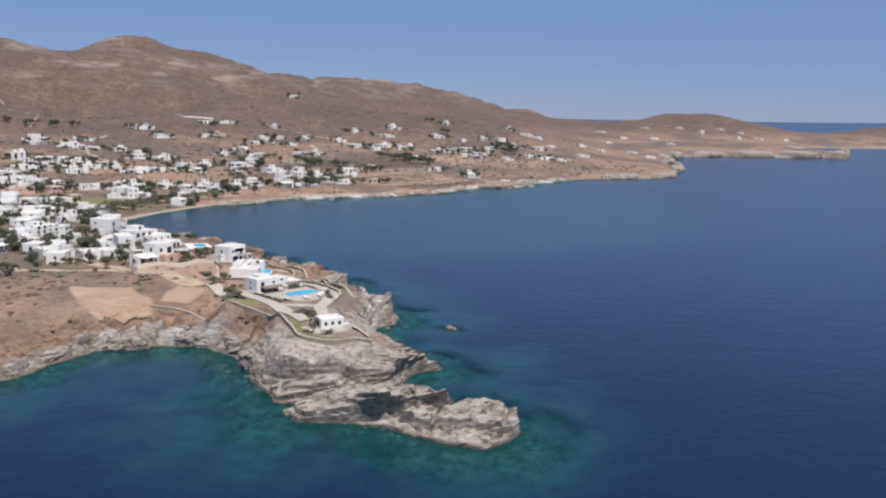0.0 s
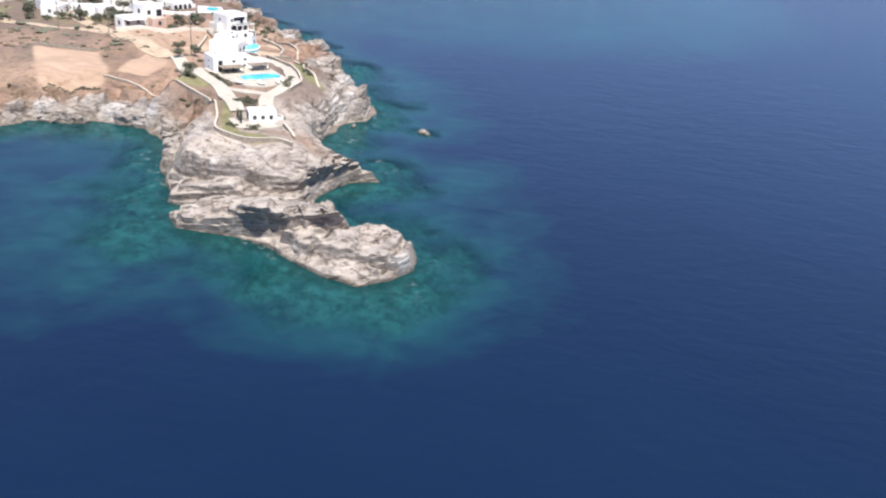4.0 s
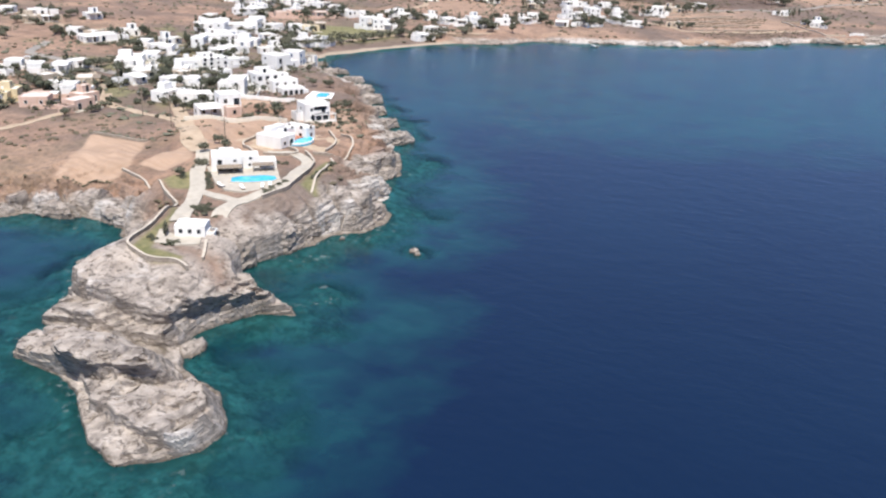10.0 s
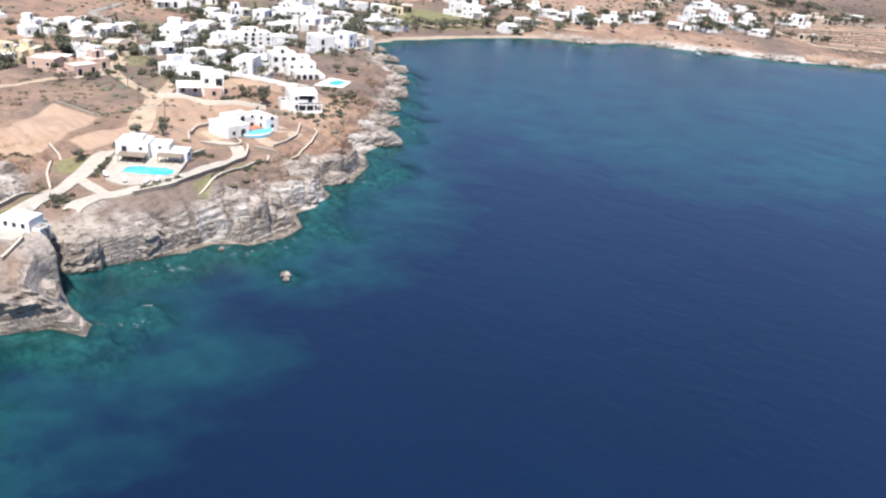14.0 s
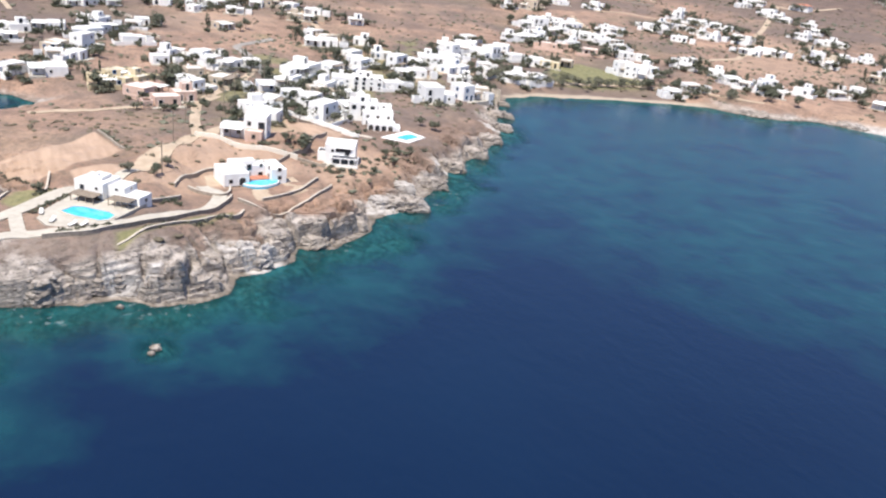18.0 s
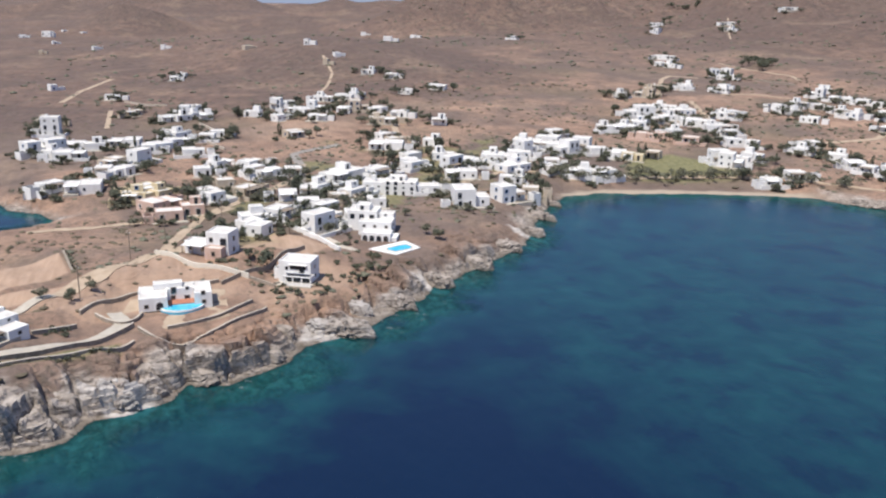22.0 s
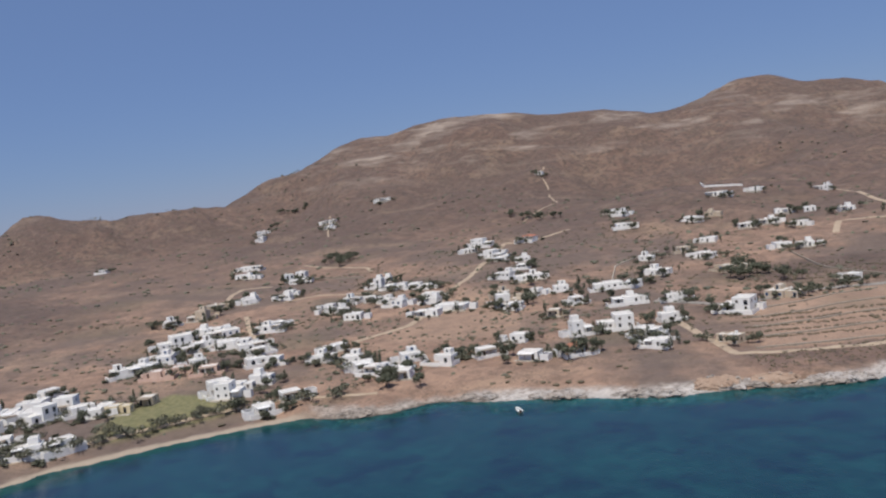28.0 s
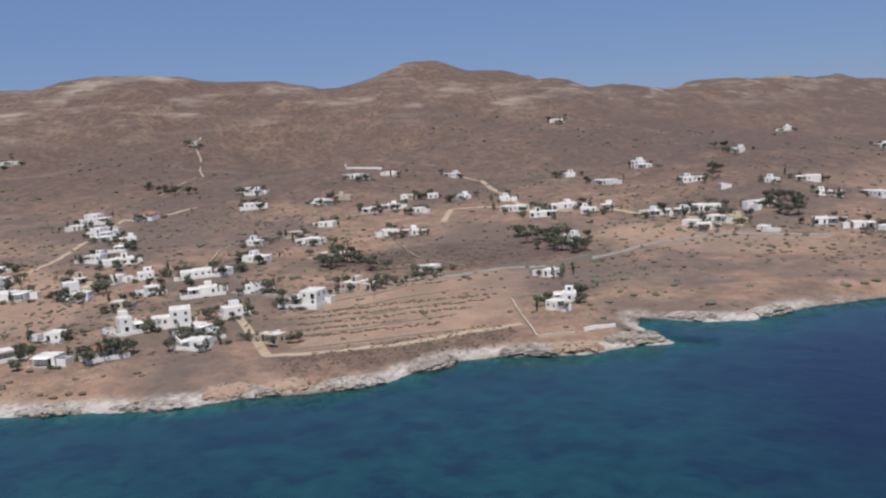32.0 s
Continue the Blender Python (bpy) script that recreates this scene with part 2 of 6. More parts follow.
def pool_water():
    k = Mat("pool_water", 0.06)
    k.color(k.mix(k.span(k.noise(1.5, 3), 0.4, 0.6), (0.045, 0.40, 0.60), (0.075, 0.50, 0.68)))
    return k.bump(k.noise(0.8, 2), 0.05, 0.3).m


WHITE = whitewash("whitewash", (0.72, 0.705, 0.675), (0.80, 0.79, 0.765))
ROOF = plain("lime_roof", (0.50, 0.475, 0.44), (0.68, 0.655, 0.62), 2.5, 0.9)
TAN = whitewash("tan_render", (0.44, 0.36, 0.27), (0.54, 0.46, 0.36))
OCHRE = whitewash("ochre_render", (0.55, 0.45, 0.28), (0.66, 0.56, 0.37))
PINK = whitewash("terracotta_render", (0.54, 0.37, 0.29), (0.63, 0.46, 0.375))
TILE = plain("roof_tile", (0.30, 0.12, 0.075), (0.42, 0.19, 0.12), 0.8, 0.85, 0.03, 0.25)
PANE = glassy("dark_glass", (0.014, 0.018, 0.024), 0.12)
# dark wood tone; its colour also stands in for shade below the curved villa
SHADE = plain("shaded_wood", (0.06, 0.045, 0.034), (0.12, 0.09, 0.065), 0.6, 0.8)
FRAME = plain("white_frame", (0.62, 0.62, 0.60), (0.74, 0.74, 0.72), 0.5, 0.6, 0)
BLUE = plain("blue_paint", (0.045, 0.13, 0.30), (0.07, 0.18, 0.38), 0.5, 0.55, 0)
WOOD = plain("weathered_wood", (0.17, 0.135, 0.10), (0.29, 0.235, 0.18), 0.5, 0.8)
STONE = plain("dry_stone", (0.20, 0.165, 0.13), (0.38, 0.33, 0.27), 0.7, 0.95, 0.08, 0.22)
CAP = plain("pale_coping", (0.40, 0.345, 0.28), (0.52, 0.46, 0.385), 0.9, 0.9)
LIME = plain("cream_limewash", (0.60, 0.55, 0.46), (0.70, 0.65, 0.56), 1.4, 0.9)
PAVING = plain("pale_paving", (0.36, 0.32, 0.265), (0.47, 0.43, 0.365), 1.5, 0.85)
DIRT = plain("dirt_track", (0.33, 0.25, 0.175), (0.45, 0.355, 0.26), 3.0, 0.95, 0.05)
ASPHALT = plain("grey_road", (0.20, 0.18, 0.16), (0.30, 0.275, 0.245), 4.0, 0.9)
POOL = pool_water()
LEAF_OLIVE = foliage("olive_leaf", (0.082, 0.084, 0.056), (0.155, 0.152, 0.105))
LEAF_DARK = foliage("dark_leaf", (0.050, 0.058, 0.038), (0.104, 0.112, 0.072))
LEAF_DRY = foliage("dry_scrub", (0.080, 0.062, 0.040), (0.150, 0.115, 0.074))
BARK = plain("bark", (0.07, 0.05, 0.035), (0.14, 0.105, 0.075), 0.3, 0.95)
TINTS = [WHITE, TAN, OCHRE, PINK, WHITE]
# ---- the lie of the land: coast line, ridges, rocks ----
COAST_WEST = [(-4700, -2000), (-2700, -1100), (-1500, -300), (-420, 120), (-260, 165), (-205, 182), (-178, 196), (-171, 206), (-160, 213), (-149, 200),
              (-138, 180), (-118, 158), (-100, 152), (-90, 158), (-86, 166), (-84, 175), (-79, 184), (-68, 189), (-58, 191), (-49, 186),
              (-44, 179), (-40, 172), (-36, 162), (-33, 158), (-31, 153)]
COAST_POINT = [(-24, 152.5), (-29, 148.5), (-25, 143), (-15, 143.5), (-8, 141.5), (-3, 138.5), (3, 135), (9, 133), (12.5, 136.5), (15, 141),
               (15, 145.5), (11, 149.5), (7.5, 152.5), (3, 153.6), (-1.5, 155.2), (-5, 158.5), (-7.5, 163), (-6.8, 169), (-4, 175), (1.0, 177.5), (-2, 180),
               (-8, 180), (-15, 181), (-23, 183), (-20, 189), (-18, 197), (-17, 205), (-18, 212), (-13, 217), (-12, 224), (-14, 230),
               (-20, 234), (-20, 239), (-24, 246), (-30, 250)]
COAST_BAY = [(-28, 257), (-36, 269), (-43, 274), (-48, 285), (-54, 293), (-62, 300), (-64, 306), (-75, 312), (-78, 319), (-90, 332), (-100, 344),
             (-103, 349), (-119, 358), (-137, 370), (-152, 380), (-158, 388), (-160, 405), (-156, 428), (-149, 450), (-142, 470), (-136, 483),
             (-126, 488), (-118, 493), (-112, 503), (-109, 520), (-95, 526)]
COAST_EAST = [(-81, 536), (-66, 545), (-52, 552), (-38, 561), (-32, 571), (-20, 581), (-6, 592), (4, 602), (6, 618), (11, 630), (22, 640), (35, 647),
              (47, 652), (60, 668), (70, 675), (62, 681), (50, 696), (45, 706), (56, 709), (72, 707), (86, 714), (97, 736), (110, 750), (126, 770),
              (150, 776), (190, 797), (216, 835), (240, 900), (270, 975), (272, 1060), (300, 1180), (344, 1270), (436, 1330), (526, 1355)]
COAST_FAR = [(600, 1365), (645, 1400), (690, 1500), (745, 1590), (700, 1700), (760, 1850), (950, 1960), (1250, 2050), (1600, 2350), (1700, 2700),
             (1300, 3200), (900, 3600), (700, 5200), (-4700, 5200)]
COAST = np.array(COAST_WEST + COAST_POINT + COAST_BAY + COAST_EAST + COAST_FAR, float)

# crests of the hills: x, y, height, half width
CRESTS = [
    [(-1090, 900, 40, 110), (-1000, 985, 83.7, 150), (-915, 1100, 139.1, 230), (-818, 1195, 168.3, 250), (-720, 1290, 146.8, 270), (-645, 1310, 123.4, 240), (-570, 1330, 92, 210), (-558, 1410, 132.2, 235), (-545, 1490, 163.9, 260)],
    [(-545, 1490, 90.7, 260), (-482, 1595, 94.3, 270), (-420, 1700, 110.7, 280), (-375, 1850, 97.9, 305), (-330, 2000, 105.7, 330), (-295, 2200, 127.7, 330), (-260, 2400, 125.7, 330), (-160, 2575, 124.3, 330), (-60, 2750, 113.2, 330), (25, 2800, 79, 265), (110, 2850, 40, 200), (265, 2850, 24, 230), (420, 2850, 8, 260)],
    [(-1000, 616, 91, 105), (-1010, 700, 70.6, 120), (-965, 740, 66, 110), (-1060, 860, 47, 150), (-1040, 940, 67, 150)],
    [(-1850, -260, 26, 150), (-1852, -66, 26.1, 160), (-1870, 63, 46.4, 170), (-1878, 180, 64.6, 180), (-1880, 307, 86.5, 180), (-1872, 453, 35.4, 170), (-1862, 545, 43.3, 160), (-1800, 720, 58.2, 180)],
    [(-1274, 196, 44, 80), (-1286, 208, 43, 80)],
    [(-1420, 380, 22, 110), (-1330, 520, 24, 120)],
    [(-780, 300, 20, 130), (-640, 380, 26, 130)],
    [(300, 2300, 17.6, 220), (640, 2250, 59.3, 230), (900, 2350, 13.3, 200)],
    [(1050, 2250, 7.9, 150), (1290, 2560, 33.9, 130), (1500, 2700, 34, 200)],
    [(-330, 990, 30, 160), (-230, 1260, 62, 230), (-60, 1250, 40, 240), (60, 980, 15, 130)],
    [(560, 1500, 20, 120), (700, 1560, 24, 80)],
]


# gullies on the slopes: ax, ay, bx, by, depth, half width
GULLIES = [(-650, 1240, -450, 1010, 26, 60), (-560, 1190, -520, 1120, 14, 40), (-830, 1080, -640, 940, 18, 50), (-760, 1180, -600, 1060, 13, 34), (-400, 1250, -360, 1040, 16, 50), (-930, 900, -790, 820, 14, 40),
           (-250, 1180, -190, 1010, 12, 45), (-480, 1560, -300, 1350, 18, 60), (-280, 1750, -120, 1500, 16, 60), (-980, 1000, -860, 940, 12, 36)]


def hashed(ix, iy, seed):
    h = (ix * 374761393 + iy * 668265263 + seed * 974634777) & 0x7FFFFFFF
    h = ((h ^ (h >> 13)) * 1274126177) & 0x7FFFFFFF
    return ((h ^ (h >> 16)) & 0xFFFFFF) / 16777216.0


def vnoise(x, y, seed):
    ix, iy = np.floor(x).astype(np.int64), np.floor(y).astype(np.int64)
    fx, fy = x - ix, y - iy
    fx, fy = fx * fx * (3 - 2 * fx), fy * fy * (3 - 2 * fy)
    a, b = hashed(ix, iy, seed), hashed(ix + 1, iy, seed)
    c, d = hashed(ix, iy + 1, seed), hashed(ix + 1, iy + 1, seed)
    return (a + (b - a) * fx) * (1 - fy) + (c + (d - c) * fx) * fy - 0.5


def fbm(x, y, size, octaves, seed):
    total, amp = 0.0, 1.0
    for k in range(octaves):
        total = total + amp * vnoise(x / size + 17.3 * k, y / size - 9.1 * k, seed + k)
        size, amp = size * 0.5, amp * 0.52
    return total


def step01(v, a, b):
    u = np.clip((v - a) / (b - a), 0, 1)
    return u * u * (3 - 2 * u)


def shore(x, y):
    """Metres inland of the smooth coast line; negative at sea."""
    best = np.full(x.shape, 1e12)
    inside = np.zeros(x.shape, bool)
    for (ax, ay), (bx, by) in zip(COAST, np.roll(COAST, -1, 0)):
        dx, dy = bx - ax, by - ay
        u = np.clip(((x - ax) * dx + (y - ay) * dy) / (dx * dx + dy * dy), 0, 1)
        best = np.minimum(best, (x - ax - u * dx) ** 2 + (y - ay - u * dy) ** 2)
        if ay != by:
            inside ^= ((ay > y) != (by > y)) & (x < dx * (y - ay) / dy + ax)
    return np.where(inside, 1, -1) * np.sqrt(best)


def crests(x, y):
    total = 0.0
    for line in CRESTS:
        top = np.zeros(x.shape)
        for (ax, ay, az, aw), (bx, by, bz, bw) in zip(line, line[1:]):
            dx, dy = bx - ax, by - ay
            u = np.clip(((x - ax) * dx + (y - ay) * dy) / (dx * dx + dy * dy), 0, 1)
            gap = np.hypot(x - ax - u * dx, y - ay - u * dy) / (aw + (bw - aw) * u)
            top = np.maximum(top, (az + (bz - az) * u) / (1 + 0.9 * gap ** 2 + 0.55 * gap ** 4))
        total = total + top ** 4
    return total ** 0.25


def signed(x, y, outline):
    """Metres inside an outline; negative outside."""
    gap, hit = np.full(x.shape, 1e9), np.zeros(x.shape, bool)
    for (ax, ay), (bx, by) in zip(outline, outline[1:] + outline[:1]):
        dx, dy = bx - ax, by - ay
        u = np.clip(((x - ax) * dx + (y - ay) * dy) / (dx * dx + dy * dy), 0, 1)
        gap = np.minimum(gap, np.hypot(x - ax - u * dx, y - ay - u * dy))
        if ay != by:
            hit ^= ((ay > y) != (by > y)) & (x < dx * (y - ay) / dy + ax)
    return np.where(hit, gap, -gap)


# the tilted slabs of the bare point: outline, a place on the top and its height, slopes along x and y, steepness of the sides
SLABS = [
    ([(-44, 180), (-41, 172), (-38.5, 166.5), (-35, 161.8), (-30, 159.6), (-22, 158.6), (-14, 158), (-9, 159.5), (-7.5, 163), (-6.6, 169.5), (-3.6, 174.5), (1.4, 175.8), (1.6, 178.4), (-2, 180.2), (-8, 180.4), (-15, 181.5), (-23, 184), (-30, 190), (-42, 190)],
     (-10, 166, 7.6, 0.085, 0.02), 2.6),
    ([(-33.4, 159.4), (-31.6, 153.6), (-26, 154.2), (-18, 154.8), (-10, 156), (-6.6, 157.5), (-6.4, 162), (-20, 163)], (-10, 157, 4.6, 0.14, 0.08), 2.6),
    ([(-26.6, 146), (-20.6, 143.1), (-15, 144), (-6, 144.4), (0, 145.6), (4.2, 147), (4.2, 151), (0.6, 153), (-3, 154.8), (-10, 155), (-18, 152.8), (-26, 149.6)], (3, 147.6, 8.0, 0.19, 0.12), 2.9),
    ([(-7, 142.4), (-3, 139.3), (2, 139.4), (6, 138.8), (10, 137.6), (13.5, 138.6), (16.2, 141), (16, 144.6), (12.6, 149.2), (9.5, 151), (5, 152), (1, 149), (-5, 146)], (8, 145, 4.2, 0.03, 0.10), 2.6),
    ([(-4, 140), (2.6, 135.8), (9.2, 133.6), (13, 137), (8, 141), (0, 142)], (6, 138, 1.3, 0.05, 0.12), 1.2),
]


def slab(x, y, outline, top, steep):
    px, py, pz, gx, gy = top
    edge = signed(x, y, outline) + 1.0 * fbm(x, y, 5, 3, 77) + 0.6 * fbm(x, y, 1.5, 2, 78)
    face = pz + gx * (x - px) + gy * (y - py) + 0.8 * fbm(x, y, 8, 4, 79)
    return np.minimum(face, steep * (edge + 0.3))


def bedded(x, y, z, power):
    """Cuts a rock surface into ledges along tilted, broken beds."""
    u, v = 0.82 * x + 0.57 * y, -0.57 * x + 0.82 * y
    warp = 1.6 * fbm(x, y, 9, 3, 62)
    block = hashed(np.floor((u + warp) / 3.1).astype(np.int64), np.floor((v - warp) / 2.0).astype(np.int64), 64)
    for bed, dip_x, dip_y, amount in ((1.25, 0.16, 0.10, 1.0), (0.46, 0.20, 0.14, 0.9)):
        q = (z - dip_x * x - dip_y * y + 1.5 * fbm(x, y, 24, 3, 61) + 0.5 * block) / bed
        f = q - np.floor(q)
        z = z + bed * (step01(f, 0.55, 0.98) - f) * amount * power
    return z + 0.35 * (block - 0.5) * power


def crags(x, y, long, wide):
    """Uneven blocks of rock: how high each stands, how it rounds off and the clefts between them."""
    warp = 1.4 * fbm(x, y, 9, 3, 63)
    u, v = (0.36 * x + 0.93 * y + warp) / long, (-0.93 * x + 0.36 * y - warp) / wide
    iu, iv = np.floor(u).astype(np.int64), np.floor(v).astype(np.int64)
    first, second, own = np.full(x.shape, 9.0), np.full(x.shape, 9.0), np.zeros(x.shape)
    for a in (-1, 0, 1):
        for b in (-1, 0, 1):
            gap = np.hypot(iu + a + 0.15 + 0.7 * hashed(iu + a, iv + b, 81) - u, iv + b + 0.15 + 0.7 * hashed(iu + a, iv + b, 82) - v)
            closer = gap < first
            second = np.where(closer, first, np.minimum(second, gap))
            own = np.where(closer, hashed(iu + a, iv + b, 83), own)
            first = np.minimum(first, gap)
    return own, first, step01(0.16 - (second - first), 0.0, 0.16)


def lean(x, y, z):
    """How far the rock faces hang over: metres along x and y at a height."""
    tip = np.maximum(step01(-y, -168, -160), step01(x, -16, -9) * step01(-y, -187, -179)) * step01(x, -60, -44) * step01(y, 120, 128)
    side = step01(x, -150, -60) * step01(-y, -380, -330) * step01(-shore(x, y), -9, -4) * (1 - tip)
    up = np.clip(z, 0, 9)
    brow = tip * np.clip(z - 4.2, 0, 3.4) * step01(-y, -156, -154)
    bluff = tip * np.clip(z - 3.2, 0, 4) * step01(x, -15, -9) * step01(y, 155.5, 158)
    return up * (0.14 * tip + 0.32 * side) + 0.45 * bluff, up * (-0.50 * tip - 0.14 * side) - 0.42 * brow - 0.35 * bluff


# levelled pads under the villas and gardens: x, y, half size, height
PADS = [(-38, 209, 13, 9.2), (-58, 250, 12, 6.0), (-72, 278, 8, 5.2), (-94, 306, 8, 5.0), (-25, 178, 7, 8.4), (-29, 190, 7, 8.9), (-114, 303, 9, 5.6), (-34, 222, 4, 8.6), (-38, 230, 4, 7.6), (-45, 237, 5, 6.6)]


def ground(x, y, fine=True):
    x, y = np.asarray(x, float), np.asarray(y, float)
    d0 = shore(x, y)
    near = np.exp(-(np.maximum(0, np.hypot(x + 60, y - 300) - 420) / 300) ** 2)
    d = d0 + near * (1.9 * fbm(x, y, 13, 4, 5) + 1.0 * fbm(x, y, 3.2, 2, 9)) * (1 - 0.5 * step01(-np.hypot(x + 8, y - 158), -44, -30)) + (1 - near) * 22 * fbm(x, y, 90, 3, 6)
    beach = step01(x, -175, -160) * step01(-x, 128, 134) * step01(y, 383, 392) * step01(-y, -486, -478)
    inland = np.maximum(d, 0)
    head = np.exp(-((np.maximum(0, y - 330)) / 60.0) ** 2) * step01(x, -140, -70)
    cliff = 4.2 + 2.4 * head
    wide = 9 + 13 * head
    z = cliff * (1 - np.exp(-inland / wide)) * (1 - 0.75 * beach * np.exp(-inland / 60))
    z = z + head * step01(inland, 0.2, 3.6) * np.clip(1.9 + 3.4 * fbm(x, y, 17, 3, 53), 0.3, 3.6)
    z = z + 0.030 * np.maximum(0, inland - 60) * np.exp(-inland / 1500.0) * step01(inland, 20, 320) * (1 - 0.8 * step01(-x, 450, 1200) * step01(-y, -640, -480)) * (1 - 0.9 * step01(-x, 1300, 2000))
    z = z + crests(x, y) * step01(inland, 0, 260)
    z = z + step01(-x, 700, 1000) * step01(-y, -560, -400) * step01(inland, 60, 300) * 24 * fbm(x, y, 300, 4, 57)
    for ax, ay, bx, by, deep, half in GULLIES:
        dx, dy = bx - ax, by - ay
        u = ((x - ax) * dx + (y - ay) * dy) / (dx * dx + dy * dy)
        bend = 0.5 * half * np.sin(u * 5 + ax)
        gap = ((x - ax) * dy - (y - ay) * dx) / math.hypot(dx, dy) + bend
        z = z - np.minimum(deep, 0.5 * z) * np.exp(-np.abs(gap / half) ** 1.4) * step01(u, -0.15, 0.25) * step01(-u, -1.2, -0.7)
    hilly = step01(z, 14, 90)
    z = z + step01(inland, 30, 250) * (5 * fbm(x, y, 120, 4, 21) + hilly * (20 * fbm(x, y, 300, 4, 33) - 26 * np.abs(fbm(x, y, 170, 4, 41)) + 2.5 + 10 * fbm(x, y, 60, 4, 43)))
    # the bare rock point: base shelf and tilted slabs
    tip = step01(-y, -192, -178) * step01(x, -60, -34)
    shelf = np.minimum(0.8 + 0.2 * inland, 1.6)
    tops = [slab(x, y, *row) for row in SLABS]
    tops[0] = np.minimum(tops[0], 6.9 - 0.42 * (x + 8))
    point = np.maximum.reduce([shelf, *tops])
    z = z * (1 - tip) + np.minimum(point, 0.3 + (3.4 - 1.5 * step01(y, 174, 180)) * inland) * tip
    # white and dark outcrops along the bay side of the point
    cape = step01(x, -150, -60) * step01(-y, -380, -330) * (d > 0)
    crag = cape * step01(-inland, -17, -5) * step01(inland, 0.5, 4) * np.clip(fbm(x, y, 12, 3, 51) * 2.6, -0.7, 1.4)
    z = z + crag * 2.0
    flat = np.zeros(x.shape)
    for px, py, half, top in PADS:
        w = step01(-np.maximum(np.abs(x - px), np.abs(y - py)), -half - 7, -half)
        z = z * (1 - w) + top * w
        flat = np.maximum(flat, w)
    z = np.where((tip < 0.6) & (near > 0.2), np.minimum(z, 0.4 + 2.1 * np.minimum(inland, 2.2) + 0.6 * np.maximum(inland - 2.2, 0)), z)
    if fine:
        bare = (tip + cape * step01(-inland, -26, -10)) * (d > 0)
        bare = np.clip(bare + near * step01(-inland, -9, -3) * (d > 0) * (1 - beach), 0, 1)
        bare = bare * (1 - flat)
        power = np.clip(0.75 + 1.1 * fbm(x, y, 15, 3, 67), 0.2, 1.0)
        cleft = -1.3 * step01(0.05 - np.abs(fbm(x, y, 18, 3, 73)), 0.0, 0.05)
        strike = fbm(0.36 * x + 0.93 * y, (-0.93 * x + 0.36 * y) * 0.5, 7.0, 3, 74)
        fin = (1 - tip) * head * (1.6 * strike - 1.2 * step01(0.06 - np.abs(fbm(x, y, 11, 3, 75)), 0.0, 0.06))
        own, round_off, seam = crags(x, y, 8.5, 5.5)
        belt = (1 - tip) * head * step01(-inland, -15, -7) * bare
        z = z * (1 + belt * (0.75 * own - 0.4)) + belt * (1.3 * (0.5 - round_off) - 2.2 * seam) * np.clip(inland / 2.5, 0, 1)
        rough = z + bare * (cleft + fin + (0.8 + 0.5 * (1 - tip)) * fbm(x, y, 4.0, 4, 71)) * np.clip(inland / 2, 0.1, 1)
        z = np.where(bare > 0, rough + (bedded(x, y, rough, power) - rough) * bare, rough)
        z = z + (d > 0) * (1 - bare) * near * 0.5 * fbm(x, y, 6, 3, 81)
    # the bed of the sea
    out = np.maximum(-d, 0)
    reef = step01(-np.hypot(x - 2, y - 138), -34, -12)
    apron = 2.0 + 6.0 * head + 6 * reef
    bed = -(0.17 - 0.05 * reef) * np.minimum(out, apron) - (0.48 - 0.15 * step01(x, -40, -10) * step01(y, 158, 180) * step01(-y, -500, -430) - 0.27 * step01(y, 430, 500) * step01(-y, -800, -720) - 0.22 * step01(-x, 12, 32) * step01(-y, -195, -175)) * np.maximum(0, out - apron) + near * np.clip(out / 4, 0, 1) * (2.6 * fbm(x, y, 9, 4, 91) + 1.4 * fbm(x, y, 2.6, 3, 92))
    bed = np.maximum(np.minimum(bed, -0.05 - 0.05 * np.minimum(out, 4)), -3.3 - 39 * step01(np.hypot(x + 60, y - 515), 160, 400))
    islet = 0.5 - 0.62 * np.hypot((x - 2.4) * 0.8, y - 213.5) ** 1.2 + 2.2 * fbm(x, y, 2.6, 3, 14)
    z = np.where(d > 0, np.maximum(z, 0.12 + 0.05 * np.minimum(inland, 120 + 2000 * step01(x, -900, -600))), np.maximum(bed, np.minimum(islet, 0.9)))
    return z


def axis(knots, coarse, first, last):
    """Grid lines: fine stretches (start, end, step) in order, with steps that grow outside them up to coarse."""
    line = [knots[0][0]]
    for a, b, s in knots:
        line += list(np.linspace(a, b, max(2, round((b - a) / s) + 1))[1:])
    for sign, end, step in ((1, last, knots[-1][2]), (-1, first, knots[0][2])):
        at = line[-1] if sign > 0 else line[0]
        more = []
        while sign * (end - at) > 0:
            step = min(step * 1.07, coarse)
            at += sign * step
            more.append(at)
        line = line + more if sign > 0 else more[::-1] + line
    return np.array(line)


